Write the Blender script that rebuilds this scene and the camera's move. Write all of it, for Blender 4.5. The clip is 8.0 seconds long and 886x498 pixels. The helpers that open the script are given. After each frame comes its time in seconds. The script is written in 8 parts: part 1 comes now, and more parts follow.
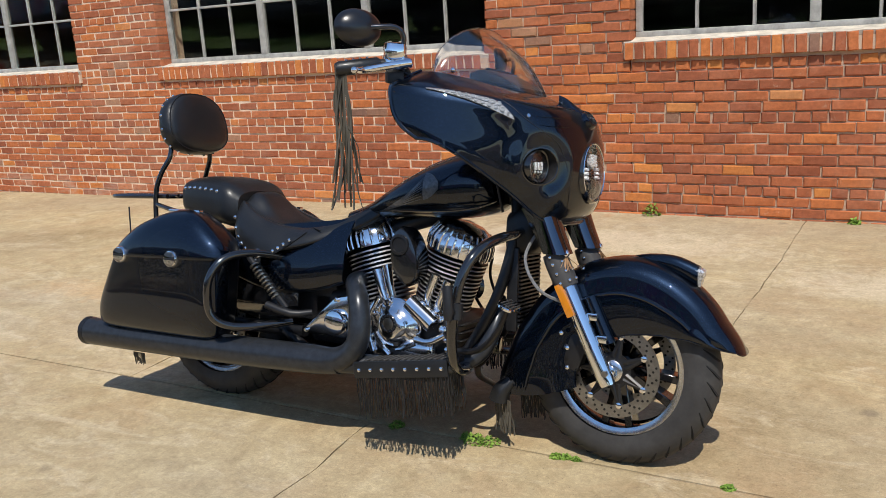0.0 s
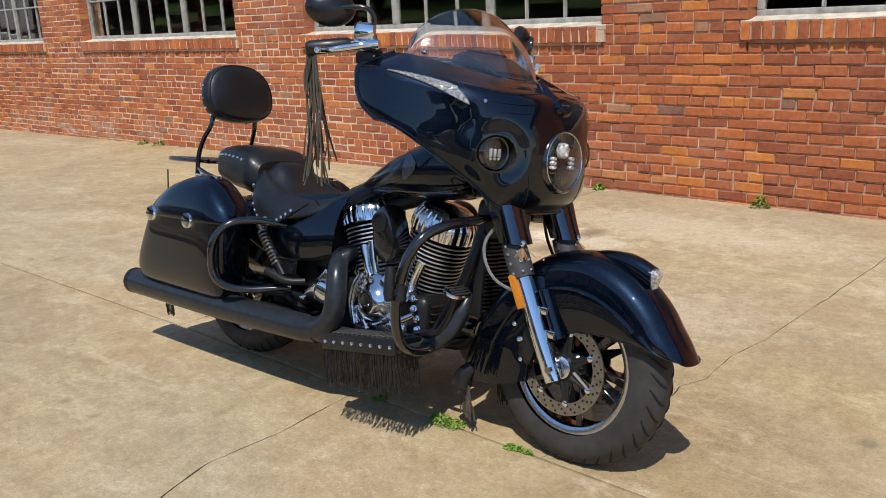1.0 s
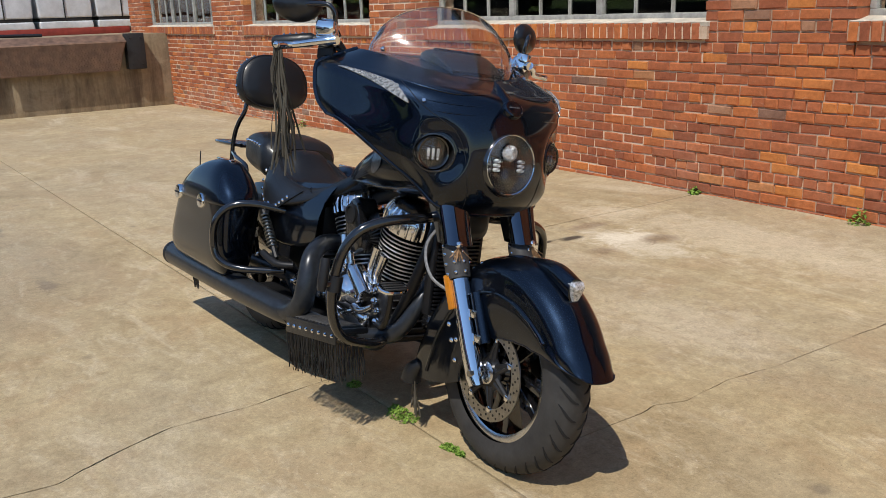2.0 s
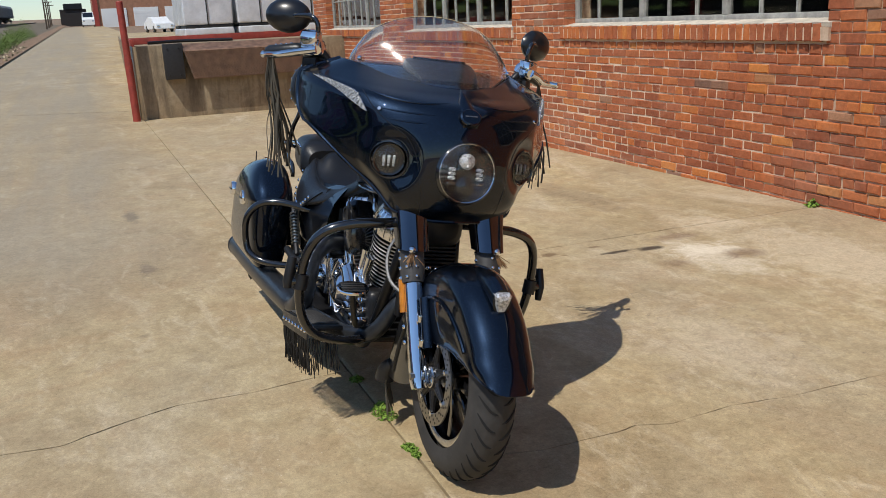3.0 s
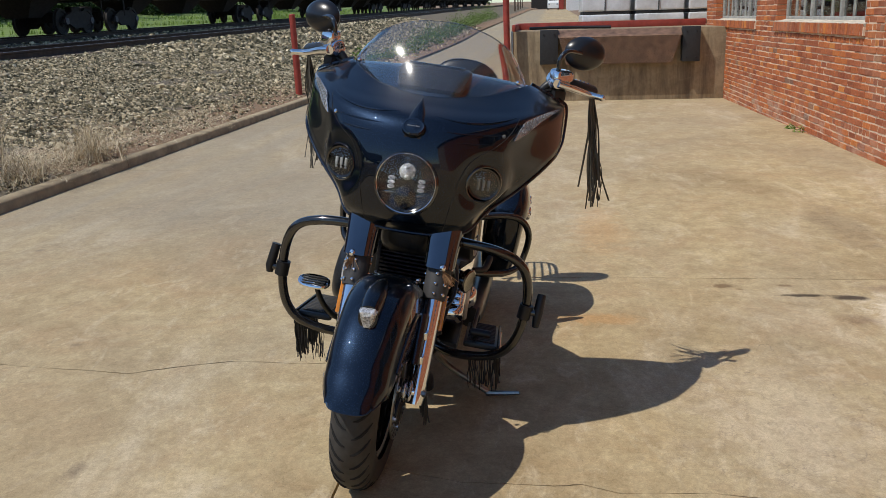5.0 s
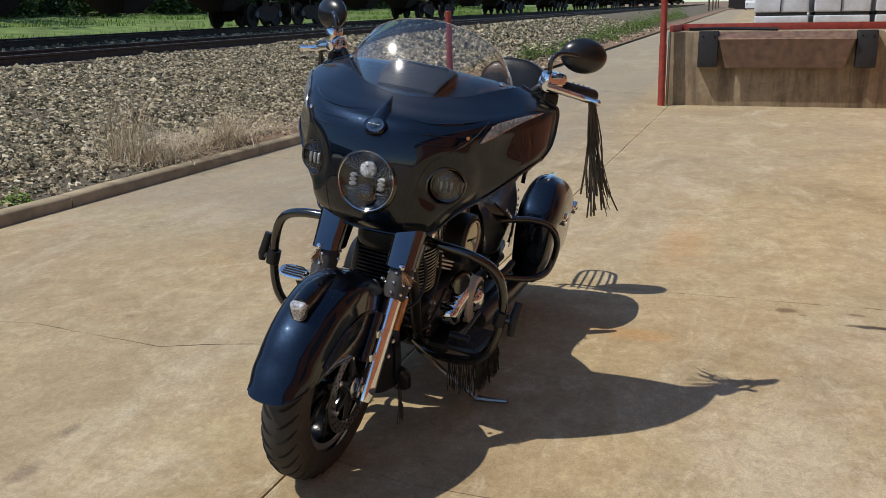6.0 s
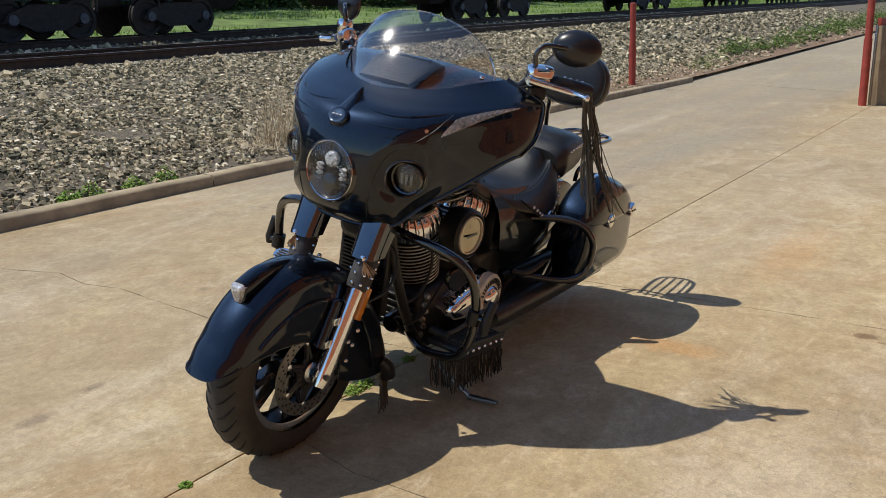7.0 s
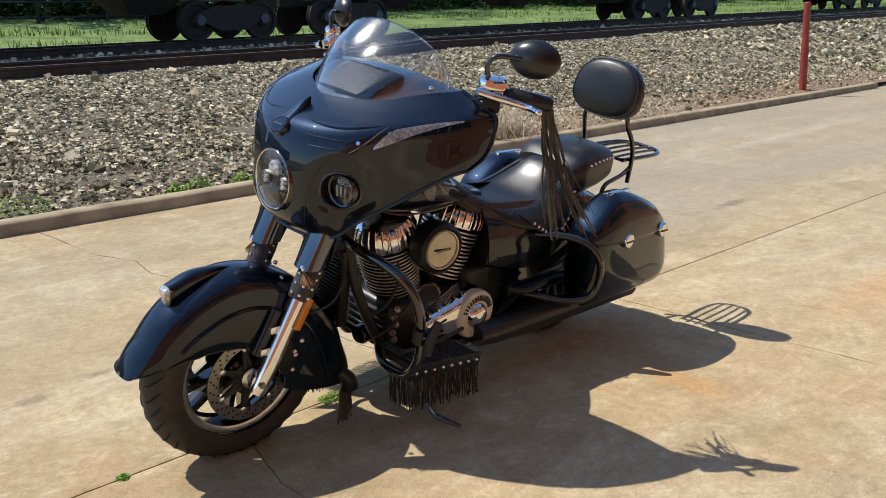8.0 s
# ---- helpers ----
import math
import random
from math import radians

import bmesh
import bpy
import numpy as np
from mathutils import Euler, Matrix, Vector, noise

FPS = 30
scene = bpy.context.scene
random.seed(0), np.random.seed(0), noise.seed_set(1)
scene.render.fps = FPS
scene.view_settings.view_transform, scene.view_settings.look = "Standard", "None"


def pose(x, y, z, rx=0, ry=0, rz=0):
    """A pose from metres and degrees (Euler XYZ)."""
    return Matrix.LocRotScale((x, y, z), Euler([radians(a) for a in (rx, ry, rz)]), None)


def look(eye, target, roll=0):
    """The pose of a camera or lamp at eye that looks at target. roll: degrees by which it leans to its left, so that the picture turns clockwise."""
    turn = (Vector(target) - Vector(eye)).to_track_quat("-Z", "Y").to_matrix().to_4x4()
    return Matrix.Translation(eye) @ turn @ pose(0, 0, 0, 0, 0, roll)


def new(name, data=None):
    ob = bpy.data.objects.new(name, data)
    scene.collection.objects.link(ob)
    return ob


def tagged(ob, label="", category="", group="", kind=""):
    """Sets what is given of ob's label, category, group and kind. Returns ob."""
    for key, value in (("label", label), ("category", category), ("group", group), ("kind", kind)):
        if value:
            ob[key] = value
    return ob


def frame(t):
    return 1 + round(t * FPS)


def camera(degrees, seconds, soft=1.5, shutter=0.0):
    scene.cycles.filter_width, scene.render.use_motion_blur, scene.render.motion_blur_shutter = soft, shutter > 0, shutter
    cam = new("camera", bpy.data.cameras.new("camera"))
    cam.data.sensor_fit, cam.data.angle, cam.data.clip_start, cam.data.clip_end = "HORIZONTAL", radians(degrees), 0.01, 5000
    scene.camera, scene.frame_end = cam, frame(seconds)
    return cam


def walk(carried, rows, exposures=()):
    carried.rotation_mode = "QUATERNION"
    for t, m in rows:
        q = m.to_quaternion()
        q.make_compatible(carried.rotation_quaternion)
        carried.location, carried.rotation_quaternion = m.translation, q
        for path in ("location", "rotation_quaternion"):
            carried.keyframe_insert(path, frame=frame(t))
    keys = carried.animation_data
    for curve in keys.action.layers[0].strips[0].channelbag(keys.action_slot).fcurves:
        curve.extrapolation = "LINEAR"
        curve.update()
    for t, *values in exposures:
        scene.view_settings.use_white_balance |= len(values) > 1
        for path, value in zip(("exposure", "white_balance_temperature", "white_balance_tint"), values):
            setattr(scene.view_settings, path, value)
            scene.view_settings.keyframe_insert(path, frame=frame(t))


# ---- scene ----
cam = camera(53.6, 8.0, 0.6)
PATH = [
    (0, (1.351, -2.486, 1.4), (0.381, -0.804, 0.92), -3.8),
    (0.5, (1.608, -2.254, 1.396), (0.517, -0.653, 0.897), -2.3),
    (1, (1.961, -2.049, 1.399), (0.641, -0.641, 0.878), -2.9),
    (1.5, (2.259, -1.81, 1.393), (0.779, -0.571, 0.867), -2.3),
    (1.7, (2.329, -1.682, 1.395), (0.806, -0.498, 0.867), -1.8),
    (2.8, (2.846, -0.976, 1.407), (1.082, -0.186, 0.892), -3.3),
    (3, (2.875, -0.84, 1.402), (1.072, -0.141, 0.889), -2.8),
    (3.5, (2.97, -0.461, 1.406), (1.101, 0.04, 0.899), -3.1),
    (4, (3.088, -0.061, 1.414), (1.172, 0.219, 0.913), -1.7),
    (4.5, (3.019, 0.295, 1.398), (1.084, 0.36, 0.896), -0.9),
    (4.7, (3.0, 0.424, 1.408), (1.065, 0.363, 0.903), -1.1),
    (5.8, (2.895, 1.248, 1.395), (1.049, 0.667, 0.892), -1.6),
    (6, (2.815, 1.312, 1.396), (0.985, 0.68, 0.892), -0.8),
    (6.5, (2.661, 1.677, 1.383), (0.935, 0.803, 0.878), -1.4),
    (7, (2.448, 1.991, 1.381), (0.829, 0.935, 0.868), -0.8),
    (7.5, (2.157, 2.218, 1.394), (0.658, 0.996, 0.886), -1.0),
    (8, (1.889, 2.513, 1.4), (0.534, 1.134, 0.89), -0.8),
]
walk(cam, [(t, look(eye, target, roll)) for t, eye, target, roll in PATH],
     [(0.0, 0.0), (1.5, -0.15), (3.0, -0.28), (4.5, -0.33), (6.0, -0.32), (7.0, -0.13), (7.5, 0.04), (8.0, 0.20)])

# ---- light ----
SUN = Vector((0.325, -0.515, 1.0)).normalized()
world = bpy.data.worlds.new("sky")
scene.world = world
world.use_nodes = True
wn = world.node_tree
sky = wn.nodes.new("ShaderNodeTexSky")
sky.sky_type = "NISHITA"
sky.sun_disc = False
sky.sun_elevation = math.asin(SUN.z)
sky.sun_rotation = math.atan2(SUN.x, SUN.y)
sky.air_density, sky.dust_density, sky.ozone_density = 1.0, 0.15, 2.5
tint = wn.nodes.new("ShaderNodeMix")
tint.data_type, tint.blend_type = "RGBA", "MULTIPLY"
tint.inputs["Factor"].default_value = 1.0
tint.inputs[7].default_value = (0.83, 0.92, 0.98, 1.0)
wn.links.new(sky.outputs[0], tint.inputs[6])
wn.links.new(tint.outputs[2], wn.nodes["Background"].inputs[0])
wn.nodes["Background"].inputs[1].default_value = 0.155
sun = new("sun", bpy.data.lights.new("sun", "SUN"))
sun.data.energy, sun.data.angle, sun.data.color = 4.5, radians(0.53), (1.0, 0.95, 0.87)
sun.matrix_world = look(SUN * 50, (0, 0, 0))


# ---- materials ----
class Nodes:
    """A small wrapper to write node materials in few lines."""

    def __init__(self, name, rough=0.5, metal=0.0):
        self.mat = bpy.data.materials.new(name)
        self.mat.use_nodes = True
        self.t = self.mat.node_tree
        self.b = self.t.nodes["Principled BSDF"]
        self.b.inputs["Roughness"].default_value = rough
        self.b.inputs["Metallic"].default_value = metal
        self.co = self.t.nodes.new("ShaderNodeTexCoord").outputs["Object"]

    def put(self, socket, value):
        s = self.b.inputs[socket]
        if isinstance(value, bpy.types.NodeSocket):
            self.t.links.new(value, s)
        elif isinstance(value, tuple):
            s.default_value = (*value, 1.0)[:4]
        else:
            s.default_value = value

    def wire(self, a, b):
        self.t.links.new(a, b)

    def world_co(self):
        return self.t.nodes.new("ShaderNodeNewGeometry").outputs["Position"]

    def stretch(self, co, scale):
        m = self.t.nodes.new("ShaderNodeMapping")
        m.inputs["Scale"].default_value = scale
        self.wire(co, m.inputs["Vector"])
        return m.outputs[0]

    def noise(self, scale, detail=4.0, rough=0.55, co=None, distort=0.0):
        n = self.t.nodes.new("ShaderNodeTexNoise")
        n.inputs["Scale"].default_value, n.inputs["Detail"].default_value = scale, detail
        n.inputs["Roughness"].default_value, n.inputs["Distortion"].default_value = rough, distort
        self.wire(co or self.co, n.inputs["Vector"])
        return n.outputs["Fac"]

    def cells(self, scale, co=None, feature="F1", out="Distance"):
        n = self.t.nodes.new("ShaderNodeTexVoronoi")
        n.feature = feature
        n.inputs["Scale"].default_value = scale
        self.wire(co or self.co, n.inputs["Vector"])
        return n.outputs[out]

    def ramp(self, fac, *stops):
        n = self.t.nodes.new("ShaderNodeValToRGB")
        e = n.color_ramp.elements
        while len(e) < len(stops):
            e.new(0.5)
        for k, (p, c) in zip(e, stops):
            k.position = p
            k.color = (*c, 1.0) if isinstance(c, tuple) else (c, c, c, 1.0)
        self.wire(fac, n.inputs["Fac"])
        return n.outputs["Color"]

    def mix(self, fac, a, b, kind="MIX"):
        n = self.t.nodes.new("ShaderNodeMix")
        n.data_type, n.blend_type = "RGBA", kind
        for sock, v in ((n.inputs["Factor"], fac), (n.inputs[6], a), (n.inputs[7], b)):
            if isinstance(v, bpy.types.NodeSocket):
                self.wire(v, sock)
            elif isinstance(v, tuple):
                sock.default_value = (*v, 1.0)
            else:
                sock.default_value = v
        return n.outputs[2]

    def math(self, op, a, b=0.0):
        n = self.t.nodes.new("ShaderNodeMath")
        n.operation = op
        for sock, v in zip(n.inputs, (a, b)):
            if isinstance(v, bpy.types.NodeSocket):
                self.wire(v, sock)
            else:
                sock.default_value = v
        return n.outputs[0]

    def blob(self, co, x, y, rx, ry, most):
        """A stain with a ragged outline about (x, y)."""
        m = self.t.nodes.new("ShaderNodeMapping")
        m.inputs["Location"].default_value = (-x / rx, -y / ry, 0)
        m.inputs["Scale"].default_value = (1 / rx, 1 / ry, 0)
        self.wire(co, m.inputs["Vector"])
        n = self.t.nodes.new("ShaderNodeVectorMath")
        n.operation = "LENGTH"
        self.wire(m.outputs[0], n.inputs[0])
        rag = self.math("MULTIPLY", self.noise(7, 7, 0.72, co, 0.8), 2.2)
        return self.ramp(self.math("SUBTRACT", self.math("ADD", n.outputs["Value"], rag), 1.1), (0.35, most), (0.95, 0.0))

    def band(self, co, axis, a, b):
        """0 up to a, 1 from b on, along an axis."""
        s = self.t.nodes.new("ShaderNodeSeparateXYZ")
        self.wire(co, s.inputs[0])
        n = self.t.nodes.new("ShaderNodeMapRange")
        n.inputs["From Min"].default_value, n.inputs["From Max"].default_value = a, b
        self.wire(s.outputs[axis], n.inputs["Value"])
        return n.outputs["Result"]

    def bump(self, height, strength=0.3, distance=0.01):
        n = self.t.nodes.new("ShaderNodeBump")
        n.inputs["Strength"].default_value, n.inputs["Distance"].default_value = strength, distance
        self.wire(height, n.inputs["Height"])
        self.wire(n.outputs[0], self.b.inputs["Normal"])

    def piece_random(self, joined):
        if joined:
            return self.t.nodes.new("ShaderNodeNewGeometry").outputs["Random Per Island"]
        return self.t.nodes.new("ShaderNodeObjectInfo").outputs["Random"]


# stains on the slabs: x, y, half sizes, colour, strength
STAINS = [(-1.1, 2.36, 0.55, 0.28, (0.62, 0.56, 0.46), 0.6), (-0.6, 2.9, 1.6, 0.5, (0.60, 0.53, 0.42), 0.4), (0.0, 1.5, 0.7, 0.4, (0.56, 0.49, 0.39), 0.35), (1.4, 2.3, 1.1, 0.35, (0.62, 0.55, 0.44), 0.4),
          (-1.20, 2.38, 0.16, 0.26, (0.70, 0.64, 0.53), 0.75), (-1.43, 1.93, 0.030, 0.17, (0.055, 0.042, 0.032), 0.95), (-1.40, 2.16, 0.045, 0.12, (0.06, 0.045, 0.035), 0.95), (-1.03, 2.52, 0.12, 0.16, (0.19, 0.13, 0.085), 0.75), (-1.06, 2.08, 0.10, 0.10, (0.21, 0.145, 0.095), 0.6), (-1.56, 2.45, 0.09, 0.24, (0.22, 0.15, 0.10), 0.65), (-1.59, 1.56, 0.055, 0.10, (0.16, 0.105, 0.06), 0.85), (-1.53, 1.64, 0.025, 0.035, (0.16, 0.105, 0.06), 0.8), (-1.60, 1.88, 0.03, 0.05, (0.18, 0.12, 0.075), 0.7),
          (-1.04, 0.89, 0.10, 0.28, (0.45, 0.25, 0.10), 0.5), (-4.39, -0.67, 0.30, 0.07, (0.12, 0.10, 0.08), 0.7), (-2.61, -0.66, 0.20, 0.06, (0.14, 0.11, 0.09), 0.6),
          (0.6, -1.2, 1.3, 0.7, (0.29, 0.225, 0.145), 0.4), (0.53, -0.89, 0.10, 0.05, (0.13, 0.10, 0.08), 0.55), (0.84, -0.82, 0.10, 0.05, (0.13, 0.10, 0.08), 0.5), (-2.9, 1.0, 0.9, 0.25, (0.46, 0.27, 0.12), 0.35), (-3.0, 2.6, 0.8, 0.25, (0.16, 0.12, 0.09), 0.4)]


def concrete_mat():
    m = Nodes("weathered_concrete", 0.9)
    co = m.world_co()
    fine = m.noise(95, 6, 0.7, co)
    mid = m.noise(6.5, 7, 0.65, co, 0.4)
    wide = m.noise(0.55, 4, 0.6, co, 0.6)
    base = m.ramp(mid, (0.28, (0.31, 0.240, 0.137)), (0.52, (0.40, 0.322, 0.196)), (0.75, (0.48, 0.398, 0.252)))
    tone = m.ramp(wide, (0.3, (0.76, 0.72, 0.68)), (0.5, (1.0, 1.0, 1.0)), (0.72, (1.12, 1.12, 1.1)))
    c = m.mix(1.0, base, tone, "MULTIPLY")
    pale = m.ramp(m.noise(1.1, 7, 0.7, m.stretch(co, (0.35, 1.0, 1.0)), 1.0), (0.54, 0.0), (0.68, 0.62))
    c = m.mix(pale, c, (0.60, 0.525, 0.40))
    dirt = m.ramp(m.noise(2.3, 8, 0.72, co, 1.3), (0.60, 0.0), (0.75, 0.5))
    c = m.mix(dirt, c, (0.24, 0.165, 0.10))
    brown = m.ramp(m.noise(1.7, 9, 0.76, co, 0.9), (0.46, 0.0), (0.64, 0.5))
    c = m.mix(brown, c, (0.37, 0.255, 0.145))
    wisp = m.ramp(m.noise(4.5, 9, 0.78, m.stretch(co, (0.5, 1.2, 1.0)), 1.2), (0.53, 0.0), (0.66, 0.5))
    c = m.mix(wisp, c, (0.56, 0.485, 0.36))
    spots = m.ramp(m.cells(1.6, co), (0.03, 0.55), (0.07, 0.0))
    c = m.mix(spots, c, (0.12, 0.09, 0.065))
    pits = m.ramp(m.cells(60, co), (0.07, 0.75), (0.18, 0.0))
    pits = m.math("MULTIPLY", pits, m.ramp(m.noise(2.0, 5, 0.7, co), (0.36, 0.25), (0.56, 1.0)))
    c = m.mix(pits, c, (0.20, 0.155, 0.11))
    chips = m.math("MULTIPLY", m.ramp(m.cells(34, m.stretch(co, (1.0, 1.0, 0.01))), (0.05, 0.9), (0.12, 0.0)), m.ramp(m.noise(1.4, 5, 0.7, co, 0.7), (0.5, 0.0), (0.66, 1.0)))
    c = m.mix(chips, c, (0.68, 0.62, 0.52))
    blot = m.ramp(m.noise(14, 6, 0.75, co, 0.6), (0.56, 0.0), (0.70, 0.4))
    c = m.mix(blot, c, (0.30, 0.215, 0.125))
    wander = m.t.nodes.new("ShaderNodeTexNoise")
    wander.inputs["Scale"].default_value, wander.inputs["Detail"].default_value = 7.0, 5.0
    m.wire(co, wander.inputs["Vector"])
    bent = m.mix(0.10, m.stretch(co, (1.0, 1.0, 0.0)), wander.outputs["Color"])
    craze = m.ramp(m.cells(31, bent, "DISTANCE_TO_EDGE"), (0.012, 0.75), (0.050, 0.0))
    worn = m.math("MAXIMUM", m.blob(co, 0.0, 1.55, 1.1, 0.6, 1.0), m.ramp(m.noise(0.6, 5, 0.6, co, 0.7), (0.63, 0.0), (0.72, 0.6)))
    craze = m.math("MULTIPLY", m.math("MULTIPLY", craze, worn), m.ramp(m.noise(9.0, 6, 0.75, co), (0.44, 0.0), (0.60, 1.0)))
    c = m.mix(craze, c, (0.15, 0.11, 0.075))
    grey = m.ramp(m.noise(0.22, 4, 0.6, m.stretch(co, (0.6, 1.6, 1.0)), 0.8), (0.42, 0.0), (0.62, 0.55))
    c = m.mix(grey, c, m.mix(0.5, c, (0.30, 0.285, 0.255)))
    rust = m.ramp(m.noise(0.9, 5, 0.6, co, 1.6), (0.68, 0.0), (0.78, 0.45))
    c = m.mix(rust, c, (0.42, 0.21, 0.09))
    for x, y, rx, ry, colour, most in STAINS:
        c = m.mix(m.blob(co, x, y, rx, ry, most), c, colour)
    lane = m.math("MULTIPLY", m.band(co, "Y", -0.1, -0.9), m.band(co, "X", -1.4, -3.4))
    streak = m.ramp(m.noise(1.0, 6, 0.65, m.stretch(co, (0.16, 2.6, 1.0)), 0.5), (0.36, 0.55), (0.62, 1.0))
    c = m.mix(m.math("MULTIPLY", m.math("MULTIPLY", lane, streak), 0.95), c, m.mix(0.75, c, (0.27, 0.25, 0.21)))
    grit = m.ramp(m.noise(240, 3, 0.7, co), (0.36, 0.25), (0.64, 0.78))
    c = m.mix(0.20, c, grit, "OVERLAY")
    c = m.mix(0.20, c, m.ramp(fine, (0.3, 0.2), (0.7, 0.84)), "OVERLAY")
    blotch = m.ramp(m.noise(30, 7, 0.74, co, 0.8), (0.36, 0.24), (0.66, 0.80))
    c = m.mix(0.26, c, blotch, "OVERLAY")
    c = m.mix(1.0, c, (1.045, 1.0, 0.92), "MULTIPLY")
    m.put("Base Color", c)
    m.put("Specular IOR Level", 0.25)
    m.bump(m.math("ADD", m.math("MULTIPLY", fine, 0.5), m.math("ADD", mid, m.math("MULTIPLY", pits, -0.6))), 0.10, 0.004)
    return m.mat


def brick_mat(joined):
    m = Nodes("red_brick_joined" if joined else "red_brick", 0.88)
    co = m.world_co()
    r = m.piece_random(joined)
    tint = m.ramp(r, (0.0, (0.29, 0.090, 0.045)), (0.22, (0.37, 0.118, 0.055)), (0.5, (0.42, 0.132, 0.056)), (0.78, (0.48, 0.152, 0.056)),
                  (0.92, (0.52, 0.165, 0.052)), (0.965, (0.60, 0.225, 0.060)), (0.98, (0.40, 0.20, 0.11)), (1.0, (0.24, 0.13, 0.09)))
    mott = m.noise(28, 6, 0.7, co)
    c = m.mix(0.55, tint, m.ramp(mott, (0.25, 0.22), (0.75, 0.75)), "OVERLAY")
    wash = m.ramp(m.noise(0.9, 6, 0.7, co, 0.8), (0.5, 0.0), (0.8, 0.30))
    c = m.mix(wash, c, (0.58, 0.37, 0.25))
    smut = m.ramp(m.noise(3.2, 6, 0.7, co, 0.8), (0.58, 0.0), (0.8, 0.4))
    c = m.mix(smut, c, (0.10, 0.05, 0.035))
    # mortar smeared over the faces, and crusts of salt low on the wall
    smear = m.ramp(m.noise(19, 7, 0.76, co, 0.6), (0.60, 0.0), (0.70, 0.42))
    c = m.mix(m.math("MULTIPLY", smear, m.ramp(m.noise(1.6, 5, 0.7, co, 0.5), (0.40, 0.15), (0.62, 1.0))), c, (0.66, 0.48, 0.34))
    salt = m.math("MULTIPLY", m.band(co, "Z", 0.30, 0.0), m.ramp(m.noise(3.4, 7, 0.72, m.stretch(co, (0.5, 1.0, 1.4)), 0.6), (0.46, 0.0), (0.66, 0.75)))
    c = m.mix(m.math("MULTIPLY", salt, m.band(co, "X", -3.0, -8.0)), c, (0.60, 0.48, 0.36))
    m.put("Base Color", c)
    m.put("Specular IOR Level", 0.2)
    m.bump(m.math("ADD", mott, m.noise(110, 3, 0.6, co)), 0.5, 0.004)
    return m.mat


def mortar_mat():
    m = Nodes("lime_mortar", 0.95)
    co = m.world_co()
    # nearer bays: redder mortar, darkened in colour for the shade of raked joints
    joint_shade = m.math("ADD", m.band(co, "X", -3.0, -1.4), m.math("MULTIPLY", m.math("SUBTRACT", m.noise(1.3, 6, 0.7, co), 0.5), 2.6))
    m.put("Base Color", m.mix(m.ramp(joint_shade, (0.40, 0.0), (1.05, 0.50)), m.ramp(m.noise(9, 7, 0.7, co), (0.25, (0.50, 0.335, 0.225)), (0.45, (0.70, 0.52, 0.365)), (0.8, (0.82, 0.67, 0.50))), (0.20, 0.09, 0.05)))
    m.bump(m.noise(70, 5, 0.7, co), 0.6, 0.006)
    return m.mat


def paint_mat():
    """Black metallic paint under clear coat, blue in the flake."""
    m = Nodes("black_metallic_paint", 0.45)
    flake = m.cells(900, out="Color")
    dots = m.ramp(flake, (0.80, (0.005, 0.009, 0.016)), (0.98, (0.11, 0.16, 0.24)))
    c = m.mix(0.26, (0.0048, 0.0100, 0.0225), dots)
    m.put("Base Color", c)
    m.put("Metallic", 1.0)
    m.put("Roughness", 0.42)
    m.put("Coat Weight", 1.0)
    m.put("Coat IOR", 1.5)
    m.put("Coat Roughness", 0.012)
    return m.mat


def plain_mat(name, colour, rough=0.5, metal=0.0, scale=30.0, vary=0.25, bump=0.0, coat=0.0, spec=0.5):
    m = Nodes(name, rough, metal)
    lo, hi = tuple(v * (1 - vary) for v in colour), tuple(min(1.0, v * (1 + vary)) for v in colour)
    n = m.noise(scale, 5, 0.62)
    m.put("Base Color", m.mix(m.ramp(n, (0.3, 0.0), (0.7, 1.0)), lo, hi))
    m.put("Roughness", m.math("ADD", m.math("MULTIPLY", m.noise(scale * 0.37, 4), 0.25 * rough), rough * 0.86))
    m.put("Specular IOR Level", spec)
    m.put("Coat Weight", coat)
    m.put("Coat IOR", 1.5)
    m.put("Coat Roughness", 0.05)
    if bump:
        m.bump(m.noise(scale * 2.2, 5, 0.65), bump, 0.004)
    return m.mat


def leather_mat(name, colour, rough, coat=0.0):
    m = Nodes(name, rough)
    m.put("Coat Weight", coat)
    m.put("Coat Roughness", 0.22)
    m.put("Specular IOR Level", 0.38)
    m.put("Base Color", m.mix(m.ramp(m.noise(7, 5), (0.35, 0.0), (0.7, 1.0)), tuple(0.8 * v for v in colour), tuple(1.3 * v for v in colour)))
    m.put("Roughness", m.ramp(m.noise(11, 4), (0.3, rough * 0.85), (0.7, rough * 1.15)))
    m.bump(m.math("ADD", m.cells(260, feature="DISTANCE_TO_EDGE"), m.math("MULTIPLY", m.noise(5, 3), 2.0)), 0.22, 0.003)
    return m.mat


def glass_mat(name, tint, gloss=0.02, ior=1.5, coat=0.0):
    m = Nodes(name, gloss)
    m.put("Base Color", tint)
    m.put("Transmission Weight", 1.0)
    m.put("Coat Weight", coat)
    m.put("Coat Roughness", 0.13)
    m.put("IOR", ior)
    return m.mat


